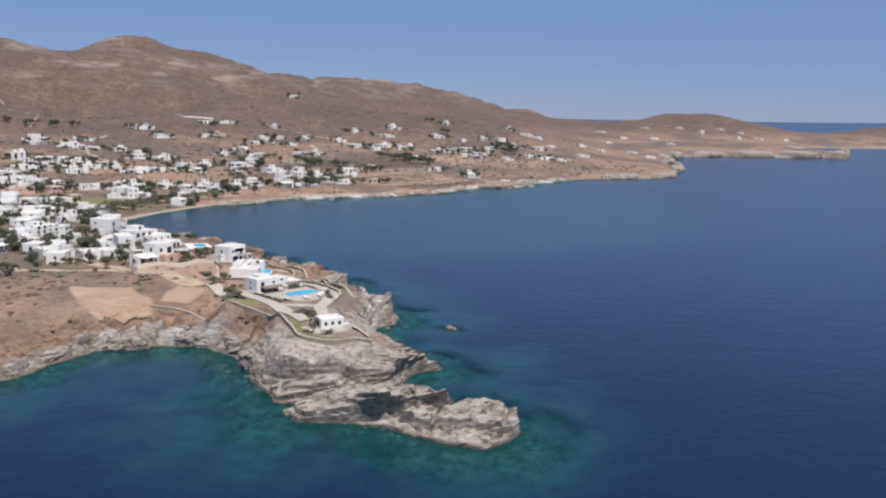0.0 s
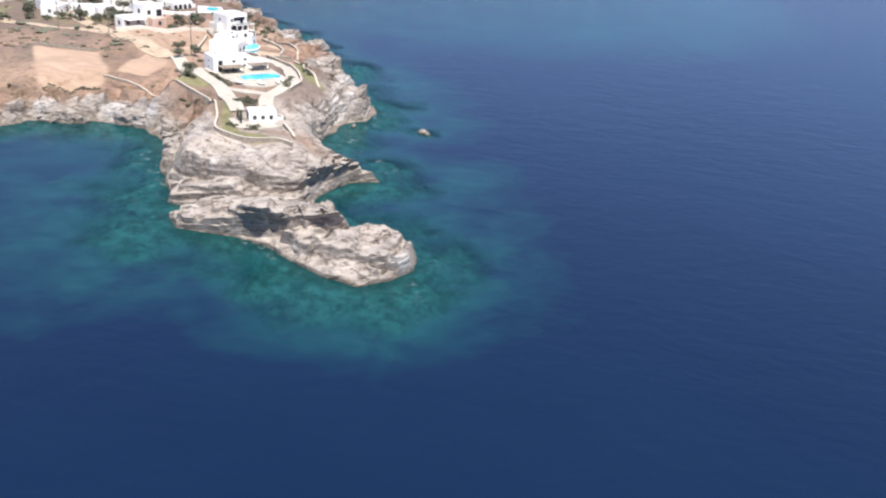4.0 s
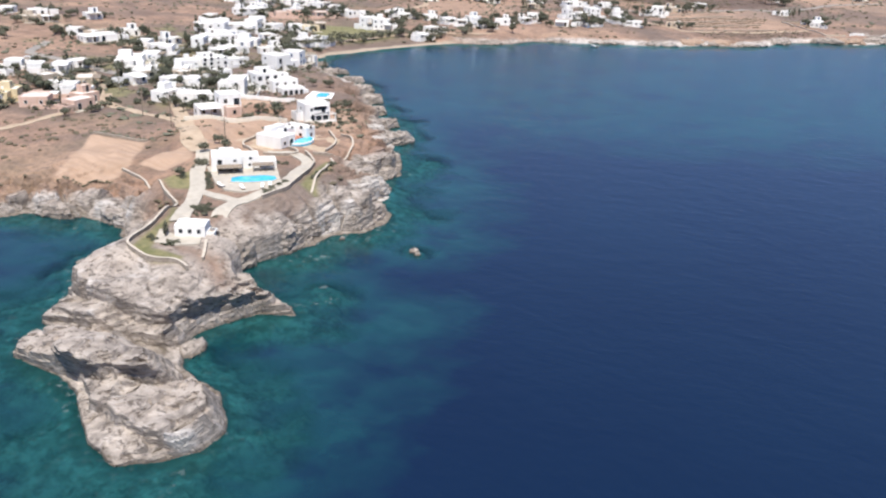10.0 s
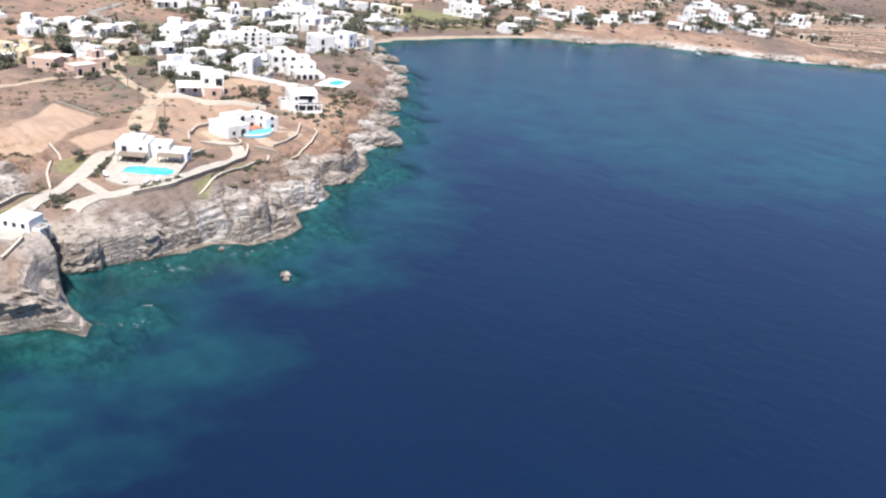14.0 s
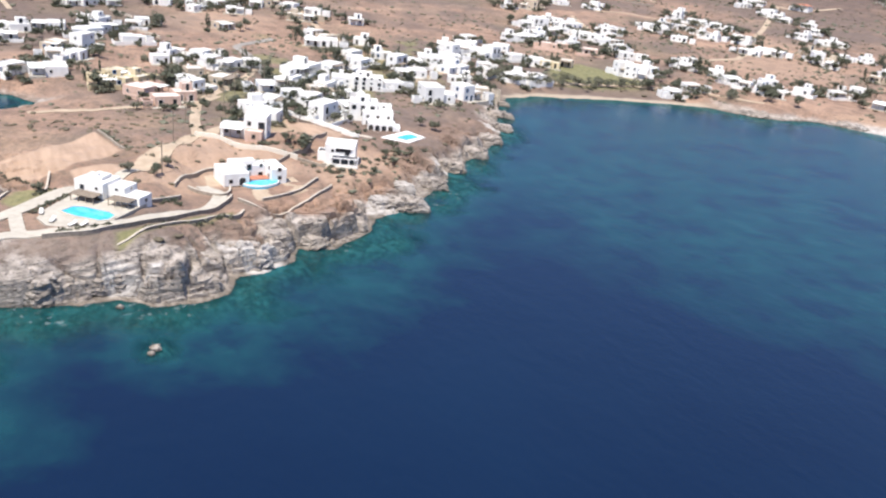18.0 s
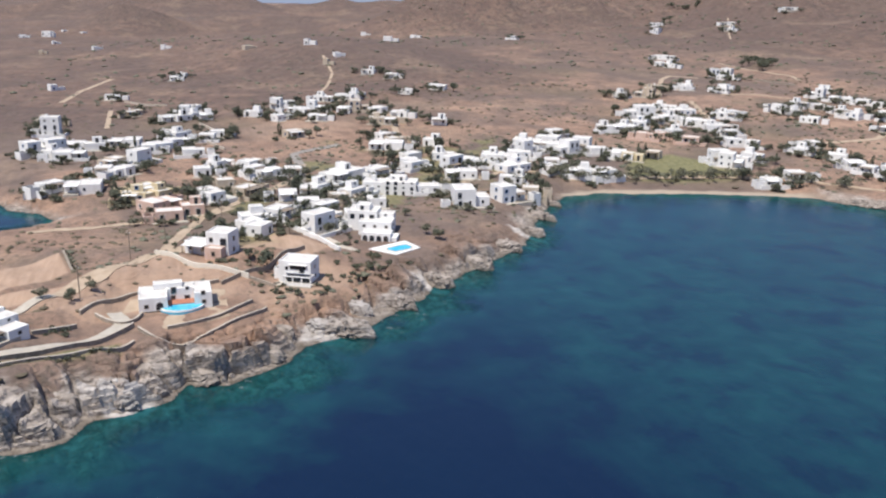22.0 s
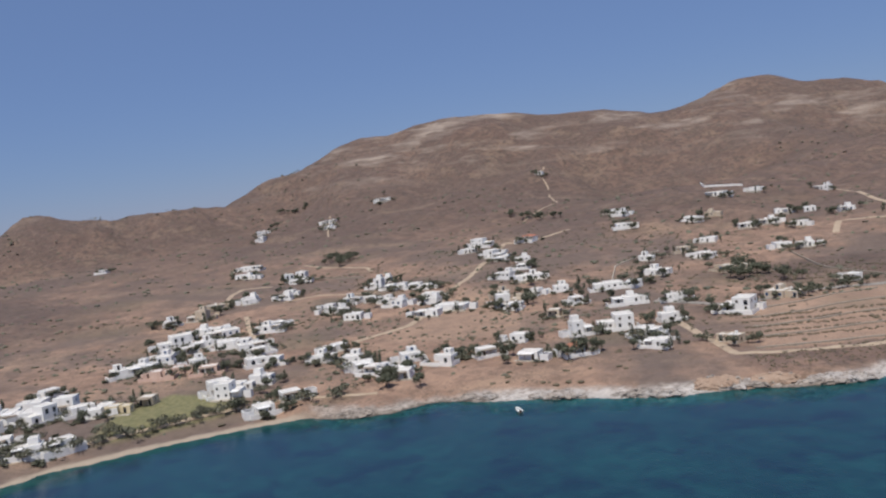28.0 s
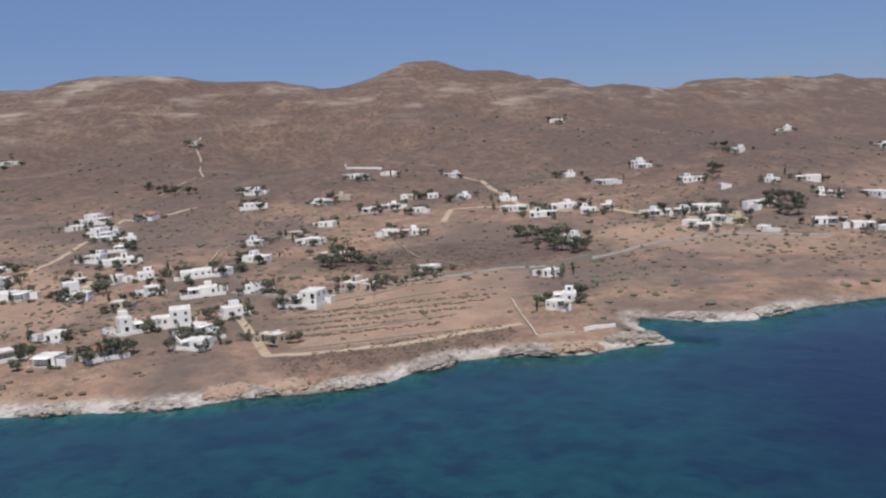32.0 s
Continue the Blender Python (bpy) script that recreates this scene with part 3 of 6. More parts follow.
def sheet(name, xs, ys, height, marks, material, shift=None):
    gx, gy = np.meshgrid(xs, ys)
    flat_x, flat_y = gx.ravel(), gy.ravel()
    z = height(flat_x, flat_y)
    nx, ny = len(xs), len(ys)
    mesh = bpy.data.meshes.new(name)
    mesh.vertices.add(nx * ny)
    sx, sy = shift(flat_x, flat_y, z) if shift else (0.0, 0.0)
    mesh.vertices.foreach_set("co", np.stack([flat_x + sx, flat_y + sy, z], 1).astype(np.float32).ravel())
    i = (np.arange(ny - 1)[:, None] * nx + np.arange(nx - 1)[None]).ravel()
    quads = np.stack([i, i + 1, i + nx + 1, i + nx], 1).astype(np.int32)
    mesh.loops.add(quads.size)
    mesh.loops.foreach_set("vertex_index", quads.ravel())
    mesh.polygons.add(len(quads))
    mesh.polygons.foreach_set("loop_start", np.arange(0, quads.size, 4, dtype=np.int32))
    mesh.polygons.foreach_set("loop_total", np.full(len(quads), 4, np.int32))
    for key, values in marks(flat_x, flat_y, z).items():
        mesh.attributes.new(key, "FLOAT", "POINT").data.foreach_set("value", values.astype(np.float32))
    if shift:
        fx, fy = flat_x[quads[:, 0]], flat_y[quads[:, 0]]
        crisp = (fx > -125) & (fx < 24) & (fy > 126) & (fy < 400)
        mesh.attributes.new("sharp_face", "BOOLEAN", "FACE").data.foreach_set("value", crisp)
    mesh.update(calc_edges=True)
    mesh.materials.append(material)
    return new(name, mesh), z


def within(x, y, outline, soft):
    """1 inside an outline, falling to 0 over a soft edge."""
    return step01(signed(x, y, outline), -soft, soft)


TILLED = [[(-101, 220.5), (-85.2, 224.2), (-74.6, 210.4), (-71.8, 202.9), (-82.6, 194.8)],
          [(-72.5, 211.1), (-73.5, 220.0), (-72.2, 227.9), (-63.3, 219.0), (-65.5, 211.4)],
          [(-95.5, 264.3), (-114.1, 274.4), (-97, 288.5), (-85.9, 281.1)],
          [(-90, 682), (-62, 742), (-26, 765), (8, 676), (-14, 637), (-38.5, 607)],
          [(-300, 650), (-245, 625), (-200, 560), (-150, 600), (-190, 645), (-240, 670)],
          [(-250, 300), (-300, 340), (-330, 310), (-290, 275)],
          [(-30, 850), (40, 820), (110, 860), (60, 880), (-20, 890)]]
GREEN = [[(-170, 420), (-198, 436.4), (-208, 463.6), (-172, 477), (-163, 468), (-165, 440)],
         [(-39.5, 190.3), (-34.0, 184.0), (-31.3, 176.4), (-28.2, 169.6), (-21.0, 167.6), (-16.0, 169.0), (-17.6, 171.6), (-25, 171.6), (-29.8, 177.6), (-32, 184)],
         [(-58, 202.5), (-50, 208), (-42, 198), (-46, 195.5)],
         [(-22.4, 213), (-27.4, 222), (-31.6, 230), (-34.6, 238), (-38, 238), (-33, 227), (-26, 213)]]


# sun-bleached rock: x, y, turn, half length, half width
BLEACHED = [(-23, 239, 66, 6.5, 3.6), (-46, 279, 60, 9, 3.2), (13.5, 140.5, 40, 2, 1.6), (-72, 310, 46, 6, 2), (-19, 215, 80, 5, 2), (-60, 192, -8, 5, 1.6), (-110, 353, 36, 6, 2)]


def land_marks(x, y, z):
    d = shore(x, y)
    near = np.hypot(x + 60, y - 300) < 900
    reach = 2.6 + 8 * fbm(x, y, 22, 3, 15) + 3 * step01(x, -110, -60) * step01(-y, -330, -290)
    rock = np.where(near, step01(-d, -reach - 4, -reach + 1), step01(-d, -30, -15))
    rock = rock * (1 - step01(x, -200, -180) * step01(-x, 126, 140) * step01(y, 386, 395) * step01(-y, -492, -484))
    rock = np.maximum(rock, step01(-y, -176, -170) * step01(x, -60, -50))
    soil = step01(fbm(x, y, 9, 3, 16) + 0.05 * np.clip(d - 3, 0, 8), 0.05, 0.25) * step01(d, 2.5, 6) * (1 - step01(-y, -182, -174))
    rock = rock * (1 - 0.8 * soil)
    pale = np.zeros(x.shape)
    for px, py, turn, along, wide in BLEACHED:
        c, q = math.cos(radians(turn)), math.sin(radians(turn))
        u, v = ((x - px) * c + (y - py) * q) / along, ((y - py) * c - (x - px) * q) / wide
        pale = np.maximum(pale, step01(1.25 - np.hypot(u, v) + 0.8 * fbm(x, y, 4, 3, 18), 0.0, 0.5))
    pale = np.maximum(pale, 0.9 * step01(y, 520, 535) * step01(-x, -110, -90) * step01(x, -110, -95) * step01(-d, -9, -4) * step01(fbm(x, y, 45, 3, 20), -0.32, -0.05))
    rock = np.maximum(rock, pale)
    beach = step01(x, -178, -166) * step01(-x, 120, 134) * step01(y, 383, 392) * step01(-y, -488, -478) * step01(-d, -4.6, -2.8) * (d > -6)
    tilled, green = np.zeros(x.shape), np.zeros(x.shape)
    for k, outline in enumerate(TILLED):
        tilled = np.maximum(tilled, within(x, y, outline, 0.4 if k < 3 else 6.0) * (1.0 if k < 3 else 0.35))
    for k, outline in enumerate(GREEN):
        green = np.maximum(green, within(x, y, outline, 2.5 if k == 0 else 0.8))
    gardens = within(x, y, [(-97, 258), (-118, 298), (-158, 345), (-190, 405), (-262, 400), (-262, 320), (-200, 280), (-150, 262)], 8)
    green = np.maximum(green, 0.8 * gardens * step01(fbm(x, y, 15, 3, 19), 0.02, 0.22))
    yards = np.maximum(within(x, y, [(-70, 224), (-58, 217), (-50, 232), (-62, 262), (-80, 262), (-92, 244)], 4), within(x, y, [(-62, 262), (-52, 268), (-66, 292), (-86, 285)], 4)) * 0.65
    heath = np.maximum(step01(z, 9, 38), 0.85 * step01(-x - 0.3 * (y - 300), 300, 400) * step01(-y, -560, -480))
    heath = np.maximum(heath, 0.75 * within(x, y, [(-42, 596), (-12, 634), (14, 664), (27, 657), (-7, 604), (-22, 588)], 4))
    heath = np.maximum(heath, 0.9 * within(x, y, [(-150, 728), (-108, 728), (-66, 745), (-20, 800), (-45, 850), (-110, 800)], 9))
    return {"rock": rock, "beach": beach, "pale": pale, "outcrop": step01(z, 72, 115), "tilled": np.maximum(tilled, yards), "green": green, "heath": heath}


xs = axis([(-420, -260, 4), (-260, -125, 2), (-125, -48, 0.7), (-48, 22, 0.23), (22, 135, 2)], 60, -5000, 5000)
ys = axis([(128, 186, 0.23), (186, 290, 0.45), (290, 400, 0.9), (400, 720, 2), (720, 1000, 4)], 60, -5000, 5000)
land, _ = sheet("ground", xs, ys, ground, land_marks, EARTH, lean)
tagged(land, "dry brown island hillside with bare grey coastal rock", "ground", kind="structure")


def sea_level(x, y):
    r = np.maximum(0, np.hypot(x, y) - 2600) / 2300.0
    return 37.0 * r * r * step01(x, -1500, -500)


xs = axis([(-200, 60, 2.0), (60, 140, 4)], 120, -5000, 5000)
ys = axis([(100, 560, 2.0), (560, 760, 4)], 120, -5000, 5000)
sea, _ = sheet("water", xs, ys, sea_level, lambda x, y, z: {"depth": -ground(x, y)}, SEA)
tagged(sea, "deep blue sea, turquoise over the rocky shallows", "sea", kind="structure")


# ---- kit for building things ----
class Shape:
    """Vertices and faces gathered into one mesh."""

    def __init__(self):
        self.v, self.f, self.m = [], [], []

    def face(self, *points, mat=0):
        n = len(self.v)
        self.v += points
        self.f.append(tuple(range(n, n + len(points))))
        self.m.append(mat)
        return self

    def prism(self, outline, z0, z1, mat=0, top=True, bottom=True):
        n, k = len(self.v), len(outline)
        self.v += [(x, y, z0) for x, y in outline] + [(x, y, z1) for x, y in outline]
        self.f += [(n + i, n + (i + 1) % k, n + k + (i + 1) % k, n + k + i) for i in range(k)]
        self.m += [mat] * k
        if top:
            self.f.append(tuple(n + k + i for i in range(k)))
            self.m.append(mat)
        if bottom:
            self.f.append(tuple(n + k - 1 - i for i in range(k)))
            self.m.append(mat)
        return self

    def box(self, x0, y0, z0, x1, y1, z1, mat=0):
        return self.prism([(x0, y0), (x1, y0), (x1, y1), (x0, y1)], z0, z1, mat)

    def block(self, x0, y0, x1, y1, z0, z1, wide=0.25, deep=0.35, worn=0.06):
        """Walls of a flat-roofed block with slightly leaning faces, a rounded parapet and a sunken top."""
        rings = [((0, 0), z0), ((0, 0), z1 - 0.12), ((worn, worn), z1), ((wide, wide), z1), ((wide, wide), z1 - deep)]
        n = len(self.v)
        for (a, b), z in rings:
            self.v += [(x0 + a, y0 + b, z), (x1 - a, y0 + b, z), (x1 - a, y1 - b, z), (x0 + a, y1 - b, z)]
        for r in range(len(rings) - 1):
            for i in range(4):
                j = (i + 1) % 4
                self.f.append((n + 4 * r + i, n + 4 * r + j, n + 4 * r + 4 + j, n + 4 * r + 4 + i))
                self.m.append(0)
        return self

    def mesh(self, name, *materials):
        data = bpy.data.meshes.new(name)
        data.from_pydata(self.v, [], self.f)
        for m in materials:
            data.materials.append(m)
        if len(materials) > 1:
            data.polygons.foreach_set("material_index", self.m)
        data.update()
        return data


def part(name, shape, material, parent, label="", m=None):
    data = shape if isinstance(shape, bpy.types.Mesh) else shape.mesh(name, *(material if isinstance(material, tuple) else (material,)))
    ob = new(name, data)
    ob.parent = parent
    if m is not None:
        ob.matrix_basis = m
    if label:
        ob["label"] = label
    return ob


def thing(name, x, y, z, turn, label, category, group="", kind=""):
    ob = new(name)
    ob.empty_display_size = 0.5
    ob.matrix_basis = pose(x, y, z, 0, 0, turn)
    if math.hypot(x + 30, y - 220) < 300:
        ob["near"] = 1
    return tagged(ob, label, category, group, kind)


def level(points, fine=True):
    a = np.array(points, float)
    return ground(a[:, 0], a[:, 1], fine)


SPLIT = {}   # an opening in one mesh: its frame and its pane


def opening(w, h, frame, arch=False, rim=0.09):
    """A window or door: a sunk dark pane in a frame that stands proud, one piece, facing -y, its foot at z = 0."""
    if arch:
        edge = [(-w / 2, 0), (w / 2, 0)] + [(w / 2 * math.cos(a), h - w / 2 + w / 2 * math.sin(a)) for a in np.linspace(0, math.pi, 9)]
    else:
        edge = [(-w / 2, 0), (w / 2, 0), (w / 2, h), (-w / 2, h)]
    out = [(x * (1 + 2 * rim / w), z * (1 + 2 * rim / h) - rim) for x, z in edge]
    k = len(edge)
    s = Shape()
    s.v = [(x, 0.05, z) for x, z in out] + [(x, -0.06, z) for x, z in out] + [(x, -0.06, z) for x, z in edge] + [(x, -0.015, z) for x, z in edge]
    for r in range(3):
        for i in range(k):
            j = (i + 1) % k
            s.f.append((r * k + i, r * k + j, r * k + k + j, r * k + k + i))
            s.m.append(1)
    s.f.append(tuple(3 * k + i for i in range(k)))
    s.m.append(0)
    whole = s.mesh("opening", PANE, frame)
    rim_only, pane = Shape(), Shape()
    rim_only.v, rim_only.f = s.v, s.f[:-1]
    pane.face(*s.v[3 * k:])
    SPLIT[whole.name] = rim_only.mesh("frame", frame), pane.mesh("pane", PANE)
    return whole


def fitted(name, mesh, owner, m):
    """Hangs a window or door in a wall; near the camera its pane is a piece of its own."""
    if not owner.get("near"):
        return part(name, mesh, None, owner, m=m)
    rim, pane = SPLIT[mesh.name]
    ob = part(name, rim, None, owner, m=m)
    part("leaf" if name == "door" else "pane", pane, None, ob)
    return ob


WINDOWS = [opening(0.85, 1.0, FRAME), opening(0.85, 1.0, BLUE, rim=0.17), opening(0.8, 1.0, WOOD, rim=0.14)]
TALL = [opening(1.3, 2.0, FRAME), opening(1.2, 2.0, BLUE), opening(1.5, 2.0, SHADE)]
ARCH = opening(1.7, 2.5, WHITE, arch=True)
DOOR = [opening(0.95, 2.1, WOOD), opening(0.95, 2.1, BLUE)]
POST = Shape().box(-0.14, -0.14, 0, 0.14, 0.14, 2.5).mesh("post", WHITE)
TIMBER = Shape().box(-0.08, -0.08, 0, 0.08, 0.08, 2.5).mesh("post", WOOD)
CHIMNEY = Shape().block(-0.35, -0.35, 0.35, 0.35, 0, 1.1, 0.12, 0.2).mesh("chimney", WHITE)


def wall_block(owner, x0, y0, x1, y1, z0, z1, material, rng, front=True, sides=True, skip=0.0, style=0, roof=ROOF, deep=3.0):
    """One flat-roofed block of a house with its roof and openings. The front looks to -y."""
    part("wall", Shape().block(x0, y0, x1, y1, z0 - deep, z1), material, owner)
    part("roof", Shape().box(x0 + 0.25, y0 + 0.25, z1 - 0.6, x1 - 0.25, y1 - 0.25, z1 - 0.28), roof, owner)
    storeys = max(1, round((z1 - z0) / 2.9))
    faces = []
    if front:
        faces.append(((x0 + x1) / 2, y0, 0, x1 - x0))
    if sides:
        faces += [(x0, (y0 + y1) / 2, -90, y1 - y0), (x1, (y0 + y1) / 2, 90, y1 - y0)]
    for cx, cy, turn, length in faces:
        for level_no in range(storeys):
            n = max(1, int(length / 2.9)) if turn == 0 else max(1, int(length / 4.0))
            for i in range(n):
                if rng.random() < skip:
                    continue
                off = (i + 0.5) * length / n - length / 2 + rng.uniform(-0.2, 0.2)
                at = pose(cx, cy, z0 + 2.75 * level_no, 0, 0, turn)
                pick = rng.random()
                if level_no == 0 and turn == 0 and pick < 0.22:
                    fitted("door", DOOR[style == 1], owner, at @ pose(off, 0, 0.05))
                elif turn == 0 and pick < 0.42:
                    fitted("french_window" if style < 2 or level_no else "arch", TALL[style] if style < 2 or level_no else ARCH, owner, at @ pose(off, 0, 0.06))
                else:
                    fitted("window", WINDOWS[style], owner, at @ pose(off, 0, 0.98))


def canopy(owner, x0, x1, y0, y1, z, post=POST, cover=WHITE, name="canopy"):
    part(name, Shape().box(x0, y0, z + 2.5, x1, y1, z + 2.68), cover, owner)
    n = max(2, int((x1 - x0) / 2.6) + 1)
    for i in range(n):
        part("post", post, None, owner, m=pose(x0 + 0.2 + (x1 - x0 - 0.4) * i / (n - 1), y0 + 0.2, z))


def ribbon_z(points, step):
    """A line cut into short steps: places, and the way across at each."""
    out = []
    for (ax, ay), (bx, by) in zip(points, points[1:]):
        n = max(1, round(math.hypot(bx - ax, by - ay) / step))
        out += [(ax + (bx - ax) * i / n, ay + (by - ay) * i / n) for i in range(n)]
    a = np.array(out + [points[-1]], float)
    for _ in range(2):
        if len(a) > 4:
            a[1:-1] = (a[:-2] + 2 * a[1:-1] + a[2:]) / 4
    way = np.gradient(a, axis=0)
    way /= np.linalg.norm(way, axis=1)[:, None] + 1e-9
    return a, np.stack([-way[:, 1], way[:, 0]], 1)


def road(name, points, width, material, label, lift=0.16, step=1.5):
    a, across = ribbon_z(points, step)
    lanes = np.linspace(-0.5, 0.5, 2 + int(width / 1.2))
    rows = [a + across * width * u for u in lanes]
    z = np.stack([level(r) for r in rows])
    z = np.maximum(z, z.mean(0)[None] - 0.1) + lift
    n, k = len(a), len(rows)
    verts = [(*rows[j][i], z[j][i]) for i in range(n) for j in range(k)]
    faces = [(i * k + j, i * k + k + j, i * k + k + j + 1, i * k + j + 1) for i in range(n - 1) for j in range(k - 1)]
    s = Shape()
    s.v, s.f, s.m = verts, faces, [0] * len(faces)
    for side in (0, k - 1):
        for i in range(n - 1):
            p, q = verts[i * k + side], verts[(i + 1) * k + side]
            s.face(p, q, (q[0], q[1], q[2] - 0.7), (p[0], p[1], p[2] - 0.7))
    ob = new(name, s.mesh(name, material))
    return tagged(ob, label, name.replace("_", " "), kind="structure")


def yard_wall(points, height, thick, material, label, cap=None, step=1.2, drop=1.0, name="garden_wall", flat=None):
    a, across = ribbon_z(points, step)
    z = level(a) if flat is None else np.full(len(a), flat)
    if len(z) > 4:
        z = np.convolve(np.pad(z, 2, "edge"), np.ones(5) / 5, "valid")
    owner = thing(name, *a[0], z[0], 0, label, "wall")
    inv = Vector((a[0][0], a[0][1], z[0]))
    for kind, t0, low, high, mat in (("wall", thick, -drop, height, material),) + ((("coping", thick + 0.08, height, height + 0.08, cap),) if cap else ()):
        s = Shape()
        for i in range(len(a)):
            lump = 0.05 * (hashed(np.int64(i), np.int64(len(a)), 3) - 0.5)
            for u, v in ((-0.5, low), (0.5, low), (0.5, high + lump), (-0.5, high + lump)):
                s.v.append(tuple(Vector((*(a[i] + across[i] * t0 * u), z[i] + v)) - inv))
        for i in range(len(a) - 1):
            for j in range(4):
                s.f.append((4 * i + j, 4 * i + 4 + j, 4 * i + 4 + (j + 1) % 4, 4 * i + (j + 1) % 4))
                s.m.append(0)
        for e in (0, 4 * (len(a) - 1)):
            s.f.append((e, e + 1, e + 2, e + 3))
            s.m.append(0)
        part(kind, s, mat, owner)
    return owner


# ---- bedded rock masses along the coast ----
def boulder(seed):
    """A loose angular block of rock."""
    rng, s = random.Random(seed), Shape()
    for z, k in ((-0.3, 0.8), (0.05, 1.0), (0.36, 0.9), (0.52, 0.55)):
        s.v += [(k * (0.6 + rng.uniform(-0.12, 0.12)) * math.cos(a) * 1.25, k * (0.55 + rng.uniform(-0.14, 0.14)) * math.sin(a), z + rng.uniform(-0.07, 0.07)) for a in np.arange(7) * 2 * math.pi / 7]
    for r in range(3):
        s.f += [(7 * r + i, 7 * r + (i + 1) % 7, 7 * r + 7 + (i + 1) % 7, 7 * r + 7 + i) for i in range(7)]
    s.f.append(tuple(range(21, 28)))
    return s.mesh("boulder", CRAG), s.mesh("boulder", CRAG_PALE)


BOULDERS = [boulder(k) for k in range(5)]


def rock_mass(cx, cy, turn, lx, ly, base, top, dip_u, dip_v, material, label, seed, beds=0.5, under=0.3):
    """A mass of bedded rock: tilted beds of uneven thickness broken into blocks, undercut on its sea side (-v), with a worn top."""
    rng = np.random.default_rng(seed)
    n, count = (108 if lx > 4 else 40), max(5, int((top - base) / 0.36))
    a = np.arange(n) * 2 * math.pi / n
    shape0 = 1 / (np.abs(np.cos(a)) ** 2.4 + np.abs(np.sin(a)) ** 2.4) ** (1 / 2.4)

    def wavy(scale, s):
        return fbm(np.cos(a) * scale + 7.7 * s, np.sin(a) * scale - 3.1 * s, 1.0, 4, seed % 997)

    shape0 = shape0 * (1 + 0.55 * wavy(1.3, 0.0) + 0.24 * wavy(4.0, 1.0))
    u0, v0 = lx * shape0 * np.cos(a), ly * shape0 * np.sin(a)
    size = min(1.0, ly / 4.2)
    t1, t2 = dip_u * 1.2 + rng.uniform(0.08, 0.2), dip_v + rng.uniform(-0.05, 0.15)
    rings = []
    for k in range(count):
        f = k / (count - 1)
        z = base + f * (top - base)
        s = z - t1 * u0 - t2 * v0 + 0.7 * wavy(1.5, 2.0)
        bed = np.floor(s / (beds * 1.5) + 0.45 * np.sin(s * 2.1 + seed)).astype(np.int64)
        block = np.floor(a * max(lx, ly) / 2.3 + 6 * hashed(bed, np.int64(seed), 3) + 0.8 * wavy(2.5, 5.0)).astype(np.int64)
        jut = 1.0 * (hashed(bed, np.int64(seed), 7) - 0.5) + 1.1 * (hashed(bed, block, 11) - 0.5) + 0.9 * wavy(6.0, 4 + 0.3 * k)
        r = 1 - 0.16 * f ** 3 + 0.10 * (1 - f) ** 2
        u, v = u0 * r + size * jut * np.cos(a), v0 * r + size * jut * np.sin(a)
        v = v + under * ly * (1 - min(1, f * 1.35)) * np.clip(-np.sin(a) * 1.6, 0, 1) * np.clip(0.65 + 0.5 * np.cos(a), 0, 1)
        rings.append((u, v, np.full(n, z) + 0.5 * size * wavy(2.4, 6.0)))
    u, v, z = rings[-1]
    for f in (0.96, 0.88, 0.78, 0.66, 0.52, 0.37, 0.2):
        step = np.floor((u * f * 0.3 + v * f * 0.95 + 40 + wavy(2.0, 8.0)) / 1.9).astype(np.int64)
        lump = 0.6 * (hashed(step, np.int64(seed), 5) - 0.5) + 0.75 * fbm(u * f + cx, v * f + cy, 3.4, 4, 91)
        rings.append((u * f, v * f, z * f + z.mean() * (1 - f) + 0.12 + 0.35 * (1 - f) + size * lump * min(1, (1 - f) * 6)))
    c, s = math.cos(radians(turn)), math.sin(radians(turn))
    sh = Shape()
    for u, v, z in rings:
        z = z + (dip_u * u + dip_v * v) * np.clip((z - base) / max(1, top - base) * 2.2, 0.25, 1)
        sh.v += list(zip((u * c - v * s).tolist(), (u * s + v * c).tolist(), z.tolist()))
    for r in range(len(rings) - 1):
        sh.f += [(r * n + i, r * n + (i + 1) % n, (r + 1) * n + (i + 1) % n, (r + 1) * n + i) for i in range(n)]
    sh.f.append(tuple((len(rings) - 1) * n + i for i in range(n)))
    ob = new("rock_outcrop", sh.mesh("rock_outcrop", material))
    ob.location = (cx, cy, 0)
    if lx > 4:
        pick = random.Random(seed)
        for _ in range(6):
            r, i, k = pick.randrange(count + 1, count + 6), pick.randrange(n), pick.uniform(0.5, 1.25)
            x, y, z = sh.v[r * n + i]
            part("boulder", pick.choice(BOULDERS)[material is CRAG_PALE], None, ob, m=pose(x, y, z - 0.12 * k, pick.uniform(-12, 12), pick.uniform(-12, 12), pick.uniform(0, 360)) @ Matrix.Scale(k, 4))
    return tagged(ob, label, "rock", "rocks of the coast")


